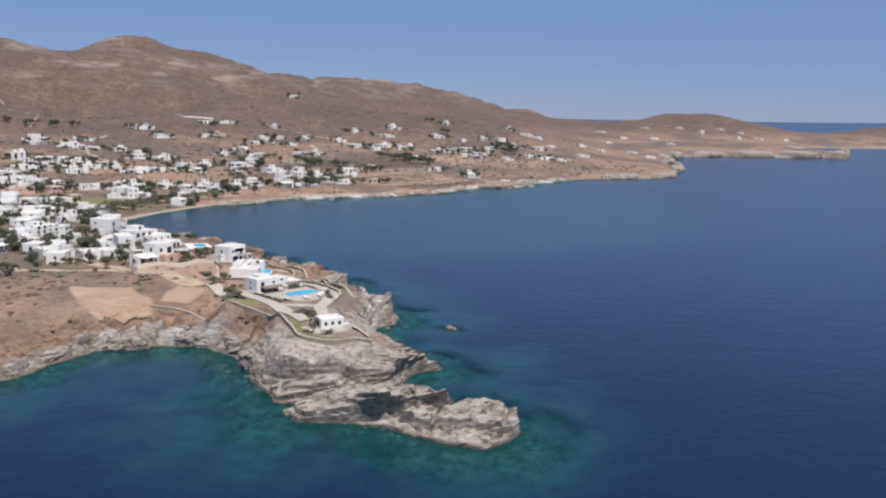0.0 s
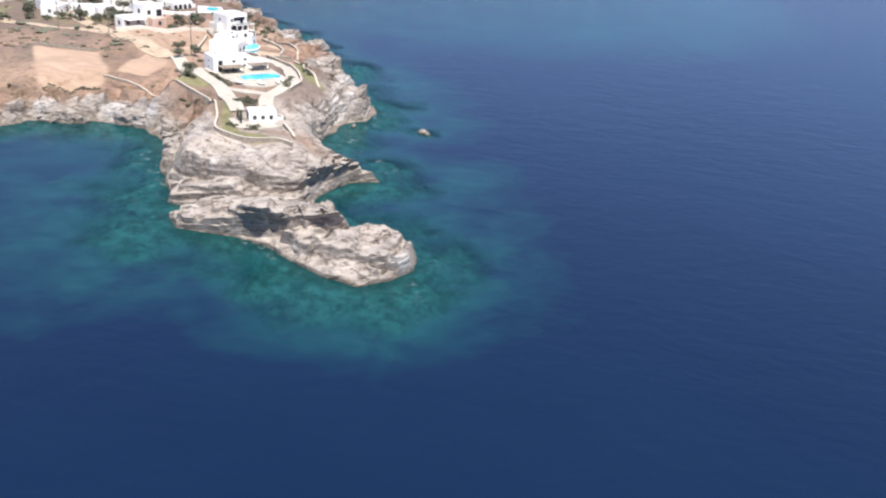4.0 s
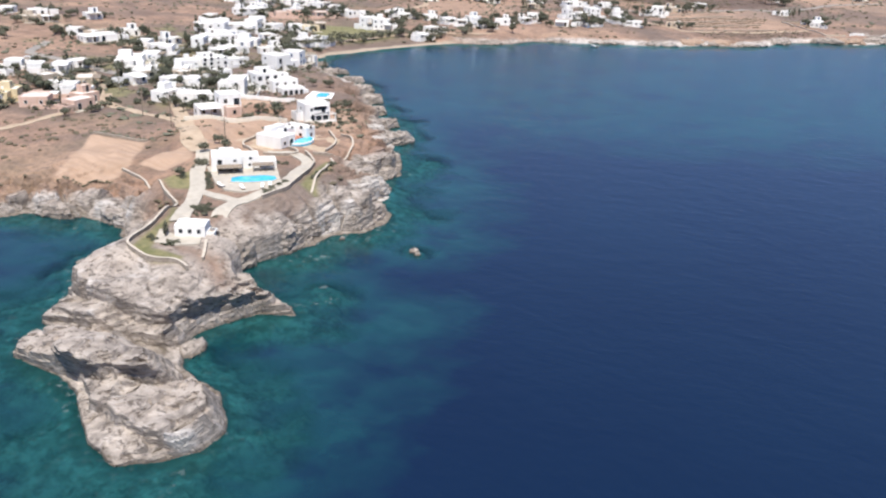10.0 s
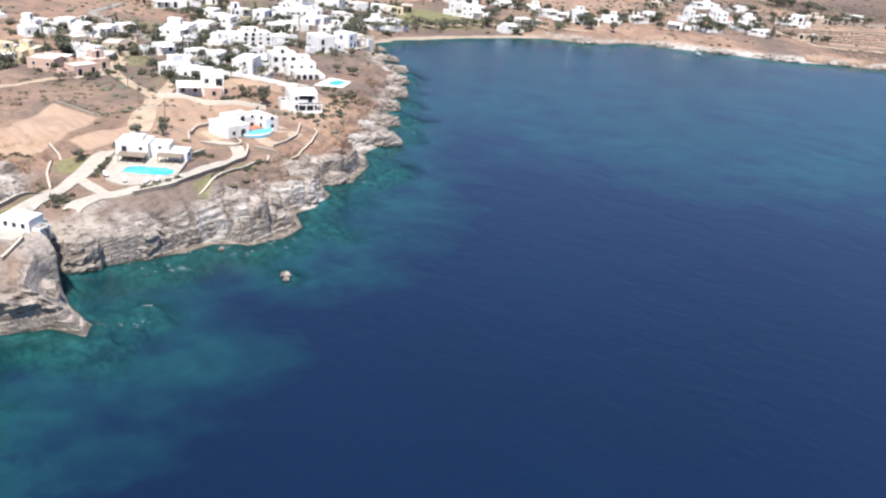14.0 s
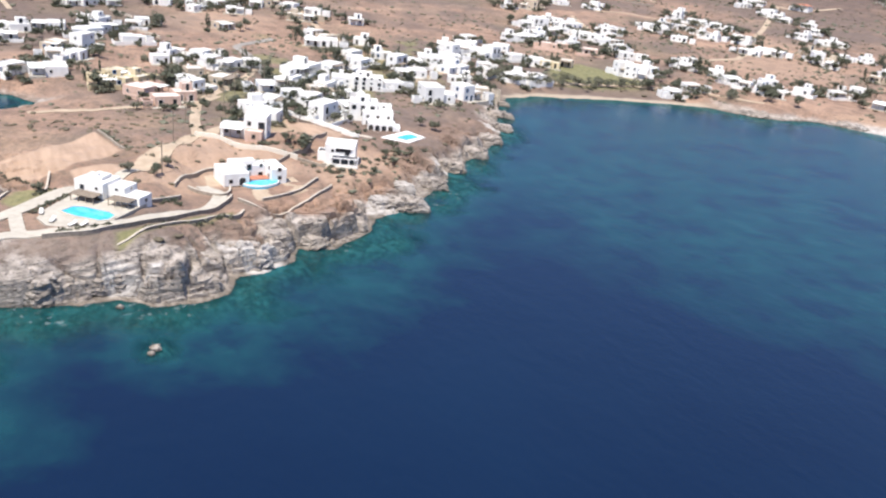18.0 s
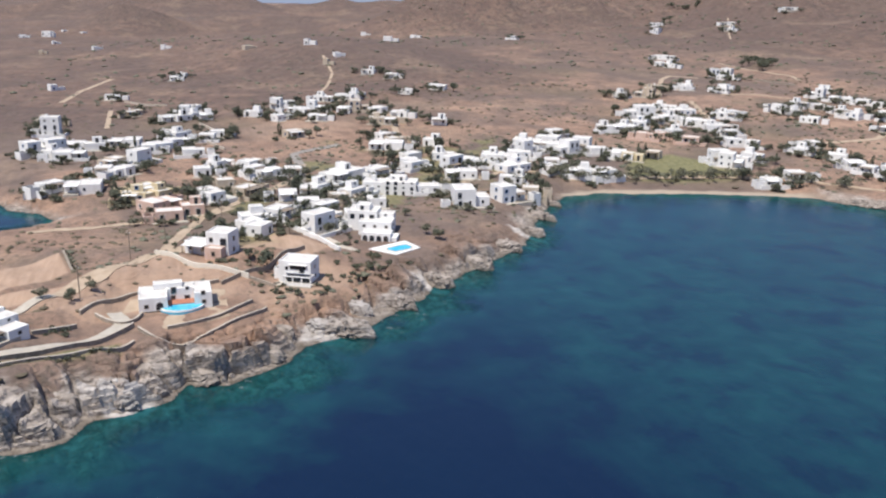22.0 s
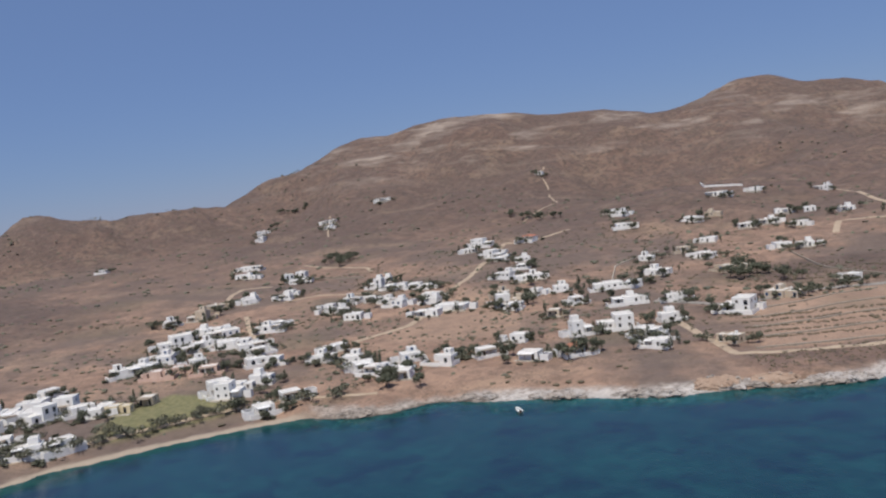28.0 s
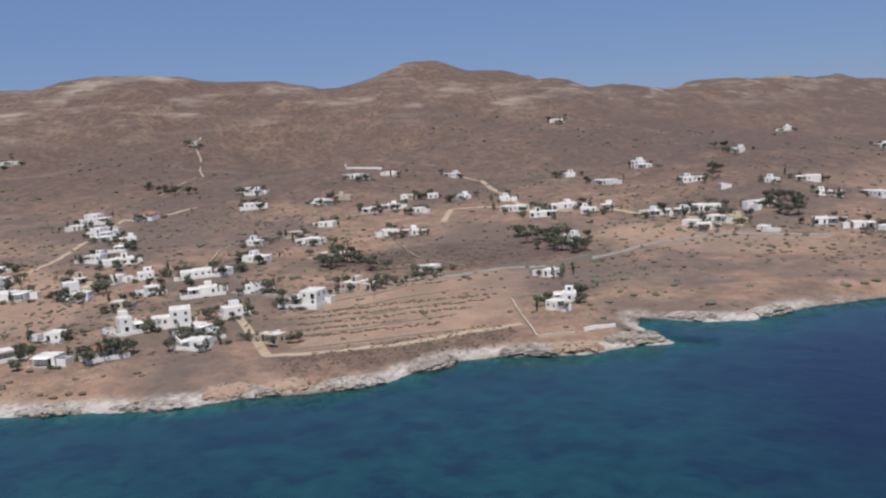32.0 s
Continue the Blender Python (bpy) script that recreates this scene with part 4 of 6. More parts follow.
for row in (
    (-24.6, 237.0, 70, 8.0, 5.0, -1.5, 4.4, 0.0, 0.2, 1), (-48.0, 281.5, 62, 11.0, 4.4, -1.5, 3.4, 0.0, 0.2, 1), (-20.6, 206.0, 82, 9.0, 4.2, -1.5, 4.2, 0.0, 0.25, 0), (-17.6, 218.5, 72, 6.5, 4.4, -1.5, 3.8, 0.0, 0.2, 0),
    (-22.6, 193.0, 84, 6.5, 4.0, -1.5, 5.0, 0.0, 0.25, 0), (-15.6, 226.0, 60, 5.0, 3.4, -1.5, 3.2, 0.0, 0.2, 0), (-31.5, 252.5, 60, 6.0, 3.8, -1.5, 3.0, 0.0, 0.2, 0), (-38.0, 264.5, 64, 6.5, 3.6, -1.5, 3.0, 0.0, 0.2, 0),
    (-61.0, 298.6, 48, 7.0, 3.6, -1.5, 2.8, 0.0, 0.2, 0), (-73.5, 312.0, 46, 7.0, 3.6, -1.5, 2.8, 0.0, 0.2, 1), (-85.5, 327.0, 47, 7.0, 3.6, -1.5, 3.0, 0.0, 0.2, 0), (-98.5, 341.5, 48, 6.5, 3.4, -1.5, 2.6, 0.0, 0.2, 0),
    (-112.5, 354.5, 36, 7.0, 3.2, -1.5, 2.3, 0.0, 0.2, 1), (-130.0, 366.0, 34, 7.5, 3.0, -1.5, 2.0, 0.0, 0.15, 0), (-147.0, 377.6, 34, 7.0, 2.6, -1.5, 1.5, 0.0, 0.15, 0), (-26.0, 186.0, 40, 4.5, 3.2, -1.5, 5.2, 0.0, 0.1, 0)):
    *nums, pale = row
    nums[3], nums[4], nums[6] = nums[3] * 0.62, nums[4] * 0.5, nums[6] * 0.85
    rock_mass(*nums, CRAG_PALE if pale else CRAG, "bleached rock shelf sloping to the bay" if pale else "dark layered rock outcrop at the water's edge", int(abs(row[0] * 31 + row[1] * 7)))
for row in ((-18.8, 199.4, 84, 5.0, 2.8, -1.0, 5.8, 0.0, 0.3, 0), (-20.6, 187.6, 66, 4.4, 2.6, -1.0, 6.6, 0.0, 0.25, 0), (-19.6, 211.6, 70, 5.4, 2.8, -1.0, 5.0, 0.0, 0.3, 0), (-23.6, 228.6, 62, 5.0, 2.6, -1.0, 4.4, 0.0, 0.3, 1),
            (-31.4, 244.0, 64, 5.4, 2.8, -1.0, 4.4, 0.0, 0.3, 0), (-38.6, 257.4, 58, 5.0, 2.6, -1.0, 3.8, 0.0, 0.3, 0), (-47.0, 269.0, 50, 5.0, 2.6, -1.0, 3.8, 0.0, 0.3, 0), (-57.6, 288.0, 50, 5.0, 2.4, -1.0, 3.6, 0.0, 0.3, 1),
            (-10.6, 177.0, 30, 4.6, 2.6, -1.0, 5.2, 0.0, 0.2, 0), (-70.0, 304.0, 46, 4.6, 2.4, -1.0, 3.4, 0.0, 0.3, 0), (-36.6, 168.0, 64, 5.0, 2.6, -1.0, 5.0, 0.0, 0.2, 0)):
    *nums, pale = row
    nums[3], nums[4], nums[6] = nums[3] * 0.62, nums[4] * 0.5, nums[6] * 0.85
    rock_mass(*nums, CRAG_PALE if pale else CRAG, "rough weathered rock on the slope above the water", int(abs(row[0] * 31 + row[1] * 7)))
for row in ((-84.0, 177.0, 62, 6.0, 3.0, -1.5, 2.8, 0.0, 0.2, 0), (-72.0, 187.2, 16, 8.0, 3.4, -1.5, 2.9, 0.0, 0.2, 0), (-58.5, 191.4, -8, 8.0, 3.4, -1.5, 3.1, 0.0, 0.2, 1), (-47.4, 187.0, -50, 7.0, 3.4, -1.5, 3.4, 0.0, 0.2, 0), (-41.0, 175.5, -64, 6.5, 3.4, -1.5, 3.6, 0.0, 0.2, 0)):
    *nums, pale = row
    nums[3], nums[4], nums[6] = nums[3] * 0.62, nums[4] * 0.5, nums[6] * 0.85
    rock_mass(*nums, CRAG_PALE if pale else CRAG, "broken grey rock ledge round the small cove", int(abs(row[0] * 31 + row[1] * 7)))
for row in ((-96.0, 529.0, 30, 8.0, 3.0, -1.0, 1.4, 0.0, 0.1, 1), (-74.0, 542.5, 28, 10.0, 3.0, -1.0, 1.4, 0.0, 0.1, 1), (-47.0, 557.5, 30, 10.0, 3.4, -1.0, 1.5, 0.0, 0.1, 1), (-27.0, 578.0, 40, 10.0, 3.4, -1.0, 1.7, 0.0, 0.1, 1), (-4.0, 597.0, 45, 9.0, 3.4, -1.0, 1.7, 0.0, 0.1, 1),
            (8.0, 624.0, 62, 9.0, 3.2, -1.0, 2.0, 0.0, 0.1, 0), (30.0, 646.0, 26, 10.0, 3.4, -1.0, 2.6, 0.0, 0.1, 0), (58.0, 671.0, 36, 9.0, 4.0, -1.0, 2.8, 0.0, 0.1, 0), (66.0, 711.0, 12, 9.0, 3.4, -1.0, 1.8, 0.0, 0.1, 1), (90.0, 727.0, 58, 9.0, 3.4, -1.0, 2.2, 0.0, 0.1, 1), (-121.0, 494.0, 40, 7.0, 3.2, -1.0, 1.6, 0.0, 0.1, 0)):
    *nums, pale = row
    rock_mass(*nums, CRAG_PALE if pale else CRAG, "low pale rock shelf along the far shore" if pale else "low brown rock bank along the far shore", int(abs(row[0] * 31 + row[1] * 7)))
for x, y, turn, lx, top in ((292, 1160, 70, 30, 6.5), (330, 1245, 62, 32, 8.0), (392, 1300, 34, 34, 7.0), (470, 1336, 20, 36, 8.5), (560, 1358, 10, 36, 9.0), (632, 1388, 42, 30, 9.5), (672, 1465, 66, 34, 8.0), (722, 1560, 60, 34, 9.0), (250, 930, 66, 24, 4.0), (205, 815, 52, 22, 3.6), (160, 784, 30, 22, 3.2), (272, 1020, 84, 26, 4.5)):
    rock_mass(x, y, turn, lx, 0.26 * lx, -2.0, top, 0.0, 0.2, CRAG, "dark low cliff along the far headland", int(x + y), 1.6, 0.2)
rng = random.Random(44)
for x, y, size in ((-13.6, 211, 0.6), (-4.2, 159.8, 2.2), (-6.4, 157.4, 1.2), (2.4, 213.6, 0.95), (3.9, 212.6, 0.6)):
    rock_mass(x, y, rng.uniform(0, 180), size * 1.1, size * 0.8, -1.2, size * 0.34, 0.1, 0.1, CRAG_PALE if y > 213 else CRAG, "small brown rock awash in the shallows", int(size * 100 + abs(x) * 13), 0.3, 0.1)
for x, y, turn, lx in ((-33.0, 574.5, 42, 9.0), (-20.5, 586.0, 42, 8.0), (42.0, 653.0, 28, 9.0)):
    rock_mass(x, y, turn, lx, 3.2 if lx < 20 else 16, -1.0, 2.6 if lx < 20 else 14.0, 0.0, 0.25, CRAG_RUST, "rust-coloured eroded bank above the shore", int(abs(x * 3 + y)))


# ---- tracks, roads and walls of the village and the hills ----
for points, width, mat, label in (
    ([(-63, 222), (-72, 230), (-80, 235), (-91, 244), (-103, 254), (-119.7, 268), (-128, 276)], 4.0, DIRT, "pale dirt track towards the village"),
    ([(-135, 208), (-135, 225), (-137, 243), (-140, 258), (-149, 266)], 3.0, DIRT, "dirt track behind the dry fields"),
    ([(-92, 243), (-80, 234), (-74, 228), (-62, 222)], 3.5, DIRT, "dirt track past the low villa"),
    ([(-92.7, 245), (-114, 249.5), (-137, 256), (-149, 263), (-170, 280), (-190, 292), (-212, 298)], 3.0, DIRT, "pale village lane between gardens"),
    ([(-173, 292), (-212, 297), (-232, 297), (-250, 320)], 3.6, ASPHALT, "narrow village street"),
    ([(-127, 279), (-110, 286), (-98, 291), (-89, 294)], 2.4, CAP, "pale walled lane down to the villa"),
    ([(-159, 337), (-170, 350), (-186, 372), (-187, 386), (-173, 397), (-171, 423), (-168, 450), (-164, 478), (-148, 492), (-128, 508)], 2.6, DIRT, "pale road along the beach"),
    ([(-229, 403), (-193, 387), (-187, 386)], 3.6, CAP, "pale road down to the beach"),
    ([(-200, 339), (-235, 343.5), (-265, 351), (-298, 357), (-340, 362)], 3.0, DIRT, "dirt road up the hillside"),
    ([(-414, 339), (-450, 350), (-489, 360), (-540, 362)], 2.0, DIRT, "thin pale path over the slope"),
    ([(-428, 186), (-484, 192), (-546, 208)], 3.5, DIRT, "dirt track on the slope"),
    ([(-323, 218), (-356, 217), (-389, 216)], 2.5, DIRT, "straight dirt track by a field"),
    ([(-105, 648), (-74, 625), (-43, 602), (-29, 611), (-11, 630), (1, 648), (17, 669)], 3.4, DIRT, "pale dirt track above the rocky shore"),
    ([(-130, 672), (-96, 676), (-85, 694), (-73, 721), (-56, 739), (-41, 763), (-22, 774), (-5, 805), (10, 840), (40, 870), (90, 880)], 4.6, ASPHALT, "grey road along the slope"),
    ([(-135, 862), (-150, 897), (-117, 910), (-81, 899), (-36, 916), (10, 905), (45, 890)], 4.0, DIRT, "dirt road between hillside houses"),
    ([(-220, 1015), (-187, 1006), (-157, 969), (-111, 920), (-90, 905)], 3.8, DIRT, "dirt road winding down the hill"),
    ([(-450, 900), (-473, 972), (-520, 1010), (-555, 1045), (-580, 1060), (-604, 1092)], 1.6, DIRT, "pale footpath climbing to the hilltop chapel"),
    ([(-340, 842), (-341, 821), (-346, 800), (-370, 799), (-300, 705), (-262, 651), (-234, 616), (-217, 588), (-216, 554)], 3.6, DIRT, "dirt road through the hillside fields"),
    ([(-363, 550), (-427, 591), (-442, 607), (-427, 622)], 3.4, DIRT, "dirt track among the white houses"),
    ([(-339, 559), (-295, 540), (-278, 534), (-240, 520)], 3.0, DIRT, "dirt lane behind the beach houses"),
    ([(-358, 594), (-354, 617), (-336, 627), (-320, 640)], 2.6, DIRT, "footpath on the hillside"),
    ([(-884, 625), (-884, 649), (-857, 655)], 1.3, DIRT, "white path to the lone house"),
    ([(-640, 800), (-667, 816), (-700, 840), (-745, 868)], 1.5, DIRT, "pale track to a hillside house"),
    ([(-500, 690), (-455, 690), (-420, 700), (-400, 690)], 3.0, DIRT, "dirt track round the dark grove"),
):
    road("track" if mat is DIRT else "road", points, width, mat, label)
for points, height, mat, label in (
    ([(-127, 277), (-110, 283.8), (-98, 288.4), (-89.6, 290.0)], 1.2, WHITE, "white wall along the lane"),
    ([(-5.2, 703.6), (11, 680), (28.7, 656.4), (39.1, 664.7)], 0.8, CAP, "pale stone wall round a garden on the cape"),
    ([(40.9, 667.9), (48.3, 678.1)], 1.2, WHITE, "white wall beside the cove"),
    ([(-5.2, 703.6), (4.5, 715.4)], 1.2, STONE, "stone wall of a garden"),
    ([(-330, 1010), (-313, 990), (-281, 999)], 1.6, WHITE, "white retaining wall of a hillside terrace"),
    ([(-97.8, 610.0), (-81.7, 600), (-75.7, 615.2)], 1.4, WHITE, "white wall of a seaside yard"),
    ([(-20.3, 769.9), (-13, 782), (-6.9, 794.5)], 3.0, STONE, "stone road embankment over a gully"),
    ([(-101, 221.5), (-93, 223.4), (-85.2, 225.2)], 0.5, STONE, "low stone edge of the tilled field"),
    ([(-250, 270), (-275, 262), (-300, 268), (-322, 262)], 1.0, CAP, "pale wall below a field"),
    ([(-420, 222), (-400, 235), (-395, 246)], 1.0, CAP, "long pale field wall"),
    ([(-60, 760), (-95, 770), (-130, 800)], 1.0, STONE, "field wall of dark stone"),
    ([(-480, 660), (-420, 655), (-380, 670)], 1.0, STONE, "old stone wall across the slope"),
    ([(-180, 700), (-210, 740), (-215, 790)], 1.0, CAP, "pale wall climbing the slope"),
):
    yard_wall(points, height, 0.5, mat, label, name="field_wall" if mat is STONE else "boundary_wall")
for k in range(5):
    a, b = (-79 + 9.5 * k, 671 - 15 * k), (-52 + 13 * k, 730 - 19 * k)
    yard_wall([a, (a[0] * 0.66 + b[0] * 0.34 + 1.5, a[1] * 0.66 + b[1] * 0.34), (a[0] * 0.3 + b[0] * 0.7 - 1.5, a[1] * 0.3 + b[1] * 0.7), b], 0.55, 0.8, STONE, "low terrace wall across a dry field", step=3, name="field_wall")


# ---- the villa with the long pool on the point ----
def villa_point():
    rng = random.Random(3)
    v = thing("villa", -43.0, 214.5, 9.25, 45, "white two-storey villa with dark pergolas on a paved terrace", "villa")
    wall_block(v, -9.0, -1.5, -0.5, 6.0, 0, 6.4, WHITE, rng, style=0)
    wall_block(v, -0.5, 0.5, 4.5, 6.0, 0, 5.4, WHITE, rng, style=0)
    wall_block(v, 4.5, -0.5, 9.5, 5.0, 0, 3.3, WHITE, rng, style=2)
    wall_block(v, -6.6, 1.2, -2.6, 5.2, 6.1, 7.5, WHITE, rng, sides=False, skip=1, deep=0)
    part("chimney", CHIMNEY, None, v, m=pose(-4.6, 2.4, 7.1))
    for x0, x1, y0, y1 in ((-7.6, -0.6, -5.4, -1.6), (2.4, 8.6, -4.0, -0.6)):
        part("pergola_roof", Shape().box(x0, y0, 2.55, x1, y1, 2.75), WOOD, v, "dark weathered timber pergola roof")
        for i in range(4):
            part("pergola_post", TIMBER, None, v, m=pose(x0 + 0.2 + (x1 - x0 - 0.4) * i / 3, y0 + 0.2, 0.05))
        for i in range(7):
            part("pergola_beam", Shape().box(x0 + (x1 - x0) * i / 6 - 0.06, y0 - 0.3, 2.76, x0 + (x1 - x0) * i / 6 + 0.06, y1, 2.9), WOOD, v)
    part("bench", Shape().box(-7.0, -2.2, 0, -1.2, -1.7, 0.9), SHADE, v, "dark built-in seat under the pergola")
    v.scale = (0.76, 0.76, 0.54)
    return v


def basin(name, outline, z, label, rim=0.5, deep=0.5):
    """A swimming pool: a coping ring and the water in it."""
    cx, cy = sum(p[0] for p in outline) / len(outline), sum(p[1] for p in outline) / len(outline)
    owner = thing(name, cx, cy, z, 0, label, "swimming pool")
    flat = [(x - cx, y - cy) for x, y in outline]
    grow = [(x * (1 + rim / max(0.1, math.hypot(x, y))), y * (1 + rim / max(0.1, math.hypot(x, y)))) for x, y in flat]
    k = len(flat)
    s = Shape()
    for i in range(k):
        j = (i + 1) % k
        s.face((*grow[i], 0.10), (*grow[j], 0.10), (*flat[j], 0.10), (*flat[i], 0.10))
        s.face((*grow[i], -deep), (*grow[j], -deep), (*grow[j], 0.10), (*grow[i], 0.10))
        s.face((*flat[i], 0.10), (*flat[j], 0.10), (*flat[j], -0.1), (*flat[i], -0.1))
    part("coping", s, CAP, owner)
    part("pool_water", Shape().prism(flat, -0.4, 0.02), POOL, owner, "clear turquoise pool water")
    return owner


def slab_of(name, outline, z, thick, material, label, category="terrace"):
    cx, cy = sum(p[0] for p in outline) / len(outline), sum(p[1] for p in outline) / len(outline)
    ob = new(name, Shape().prism([(x - cx, y - cy) for x, y in outline], -thick, 0).mesh(name, material))
    ob.location = (cx, cy, z)
    return tagged(ob, label, category, kind="structure")


villa_point()
slab_of("terrace", [(-50.5, 210.8), (-48.8, 218), (-39.2, 221), (-30.4, 212.2), (-29.3, 205.4), (-31.6, 202.0), (-35.8, 200.8), (-40, 202.6)], 9.32, 1.6, PAVING, "pale paved terrace round the villa and its pool")
basin("swimming_pool", [(-38.2, 205.2), (-35.2, 207.2), (-31.8, 211.0), (-31.9, 212.6), (-33.6, 214.0), (-35.6, 213.4), (-39.6, 209.4), (-40.2, 207.6)], 9.36, "long turquoise swimming pool sunk in a pale terrace")
for x, y, turn in ((-29.9, 208.0, 40), (-30.4, 206.2, 35), (-33.2, 203.2, 60), (-37.8, 201.8, 80)):
    bed = thing("sun_lounger", x, y, 9.33, turn, "white sun lounger on the pale pool terrace", "sun lounger", "loungers by the pool")
    part("frame", Shape().box(-0.35, -0.95, 0.22, 0.35, 0.95, 0.3), WOOD, bed)
    part("mattress", Shape().box(-0.32, -0.9, 0.31, 0.32, 0.35, 0.42), WHITE, bed)
    part("backrest", Shape().face((-0.32, 0.35, 0.33), (0.32, 0.35, 0.33), (0.32, 0.85, 0.75), (-0.32, 0.85, 0.75)).face((-0.32, 0.35, 0.42), (0.32, 0.35, 0.42), (0.32, 0.82, 0.84), (-0.32, 0.82, 0.84)), WHITE, bed)
    for lx in (-0.3, 0.3):
        for ly in (-0.85, 0.85):
            part("leg", Shape().box(lx - 0.03, ly - 0.03, 0, lx + 0.03, ly + 0.03, 0.23), WOOD, bed)


# ---- the small white outbuilding at the end of the drive ----
def outbuilding():
    rng = random.Random(8)
    o = thing("outbuilding", -23.4, 178.8, 8.45, 30, "low white outbuilding with three small windows on the point", "outbuilding")
    wall_block(o, -3.4, 0.4, 3.4, 4.2, 0, 2.9, WHITE, rng, skip=1.0, deep=2)
    o.scale = (0.8, 0.8, 0.8)
    part("parapet", Shape().box(-3.4, -0.3, 2.3, 3.4, 0.38, 2.75), WHITE, o)
    for i in range(3):
        fitted("window", WINDOWS[0], o, pose(-2.0 + 2.0 * i, -0.3, 0.9))
    part("porch_wall", Shape().box(-3.4, -0.28, -1.5, 3.4, 0.38, 2.28), WHITE, o)
    part("side_door", Shape().box(-3.46, 1.2, 0.0, -3.38, 3.2, 2.2), SHADE, o, "shaded timber side door")
    part("step", Shape().block(3.4, 0.6, 5.2, 3.6, -1.5, 1.0, 0.2, 0.1), WHITE, o)
    return o


outbuilding()
slab_of("forecourt", [(-31.3, 183.8), (-30.6, 178.4), (-26.4, 173.2), (-22.3, 174.3), (-19.4, 177.0), (-24.1, 182.8)], 8.62, 1.5, PAVING, "pale paved forecourt of the outbuilding")

# drives, garden walls and terraces of the point
road("driveway", [(-22.2, 180.8), (-25.3, 186.5), (-27.8, 191.6), (-29.2, 197.2), (-27.6, 202.4), (-27.4, 208.9), (-32.4, 219.8), (-36.0, 227.3), (-40.4, 234.4), (-48.0, 238.5), (-55, 236)], 3.0, PAVING, "pale paved drive curving past the villa", 0.3)
road("driveway", [(-29.8, 182.0), (-34.4, 189.4), (-41.1, 198.6), (-48.8, 206.1), (-55.9, 214.4), (-64, 223.5)], 3.2, PAVING, "pale paved drive on the landward side", 0.3)
road("driveway", [(-29.2, 197.4), (-33.0, 197.3), (-39, 197.4)], 2.4, PAVING, "pale paved link between the drives", 0.3)
yard_wall([(-40.6, 192.3), (-35.9, 184.8), (-32.0, 176.9), (-29.4, 169.4), (-21.8, 167.9), (-16.9, 169.3), (-13.6, 168.3)], 0.8, 0.35, STONE, "low dry stone wall round the grassy garden", CAP)
yard_wall([(-73.7, 207.0), (-64.6, 205.4), (-52.0, 198.1), (-45.9, 194.1), (-40.6, 192.3)], 0.6, 0.35, STONE, "low winding dry stone wall above the cove", CAP)
yard_wall([(-18.8, 178.0), (-16.6, 175.5), (-14.8, 173.0)], 0.7, 0.4, STONE, "short stone wall beside the forecourt", CAP)
yard_wall([(-25.6, 200.6), (-25.4, 208.4), (-30.4, 219.9), (-34.2, 227.4), (-38.4, 234.2), (-43.8, 238.8), (-46, 240.2)], 0.9, 0.4, STONE, "tall stone retaining wall below the drive", CAP, drop=2.5, name="retaining_wall")
yard_wall([(-22.6, 212.5), (-27.6, 221.4), (-32.0, 229.3), (-35.0, 237.6), (-38.4, 240.5)], 0.6, 0.4, STONE, "low stone edging of the planted strip", CAP)
yard_wall([(-42.6, 222.2), (-44.5, 226.0), (-47.3, 229.6)], 0.8, 0.4, STONE, "stone wall of a planted bed", CAP)

# ---- the villa with the round-fronted pool ----
def villa_curved():
    rng = random.Random(12)
    v = thing("villa", -58.8, 248.2, 6.0, 91, "low white villa with a curved blue pool in its front", "villa")
    wall_block(v, -8.5, -5.0, -1.8, 4.5, 0.6, 4.6, WHITE, rng, style=2, sides=False)
    wall_block(v, 4.6, -4.5, 8.8, 4.5, 0.6, 5.0, WHITE, rng, style=2, sides=True)
    wall_block(v, -1.8, 0.0, 4.6, 4.5, 0.6, 5.0, WHITE, rng, style=0, sides=False)
    wall_block(v, -5.0, 1.5, 2.0, 4.2, 4.4, 6.2, WHITE, rng, skip=1, sides=False, deep=0)
    part("terrace", Shape().box(-1.75, -3.4, -1.0, 4.55, 0.0, 1.5), TILE, v, "terracotta coloured sun terrace")
    arc = [(-3.9, -3.4)] + [(1.5 + 5.4 * math.cos(a), -3.6 + 4.4 * math.sin(a)) for a in np.linspace(math.pi * 1.02, math.pi * 1.98, 15)] + [(6.9, -3.4)]
    part("pool_wall", Shape().prism(arc, -2.4, 1.25), WHITE, v)
    part("pool_water", Shape().prism([(1.8 + (x - 1.8) * 0.93, -3.45 + (y + 3.4) * 0.92) for x, y in arc], 0.9, 1.32), POOL, v, "bright blue pool water with a curved edge")
    part("pool_apron", Shape().prism([(1.8 + (x - 1.8) * 1.01, -3.4 + (y + 3.4) * 1.01) for x, y in arc], -0.4, 0.75), glassy("pool_tile", (0.05, 0.28, 0.42), 0.2), v, "blue mosaic on the overflow wall")
    # no hollow here: a solid box whose dark colour carries the shade
    part("undercroft", Shape().box(-8.2, -5.08, -1.7, -2.2, -4.2, 0.55), SHADE, v, "dark box standing in for the shaded hollow under the wing")
    v.scale = (0.86, 0.86, 0.72)
    return v


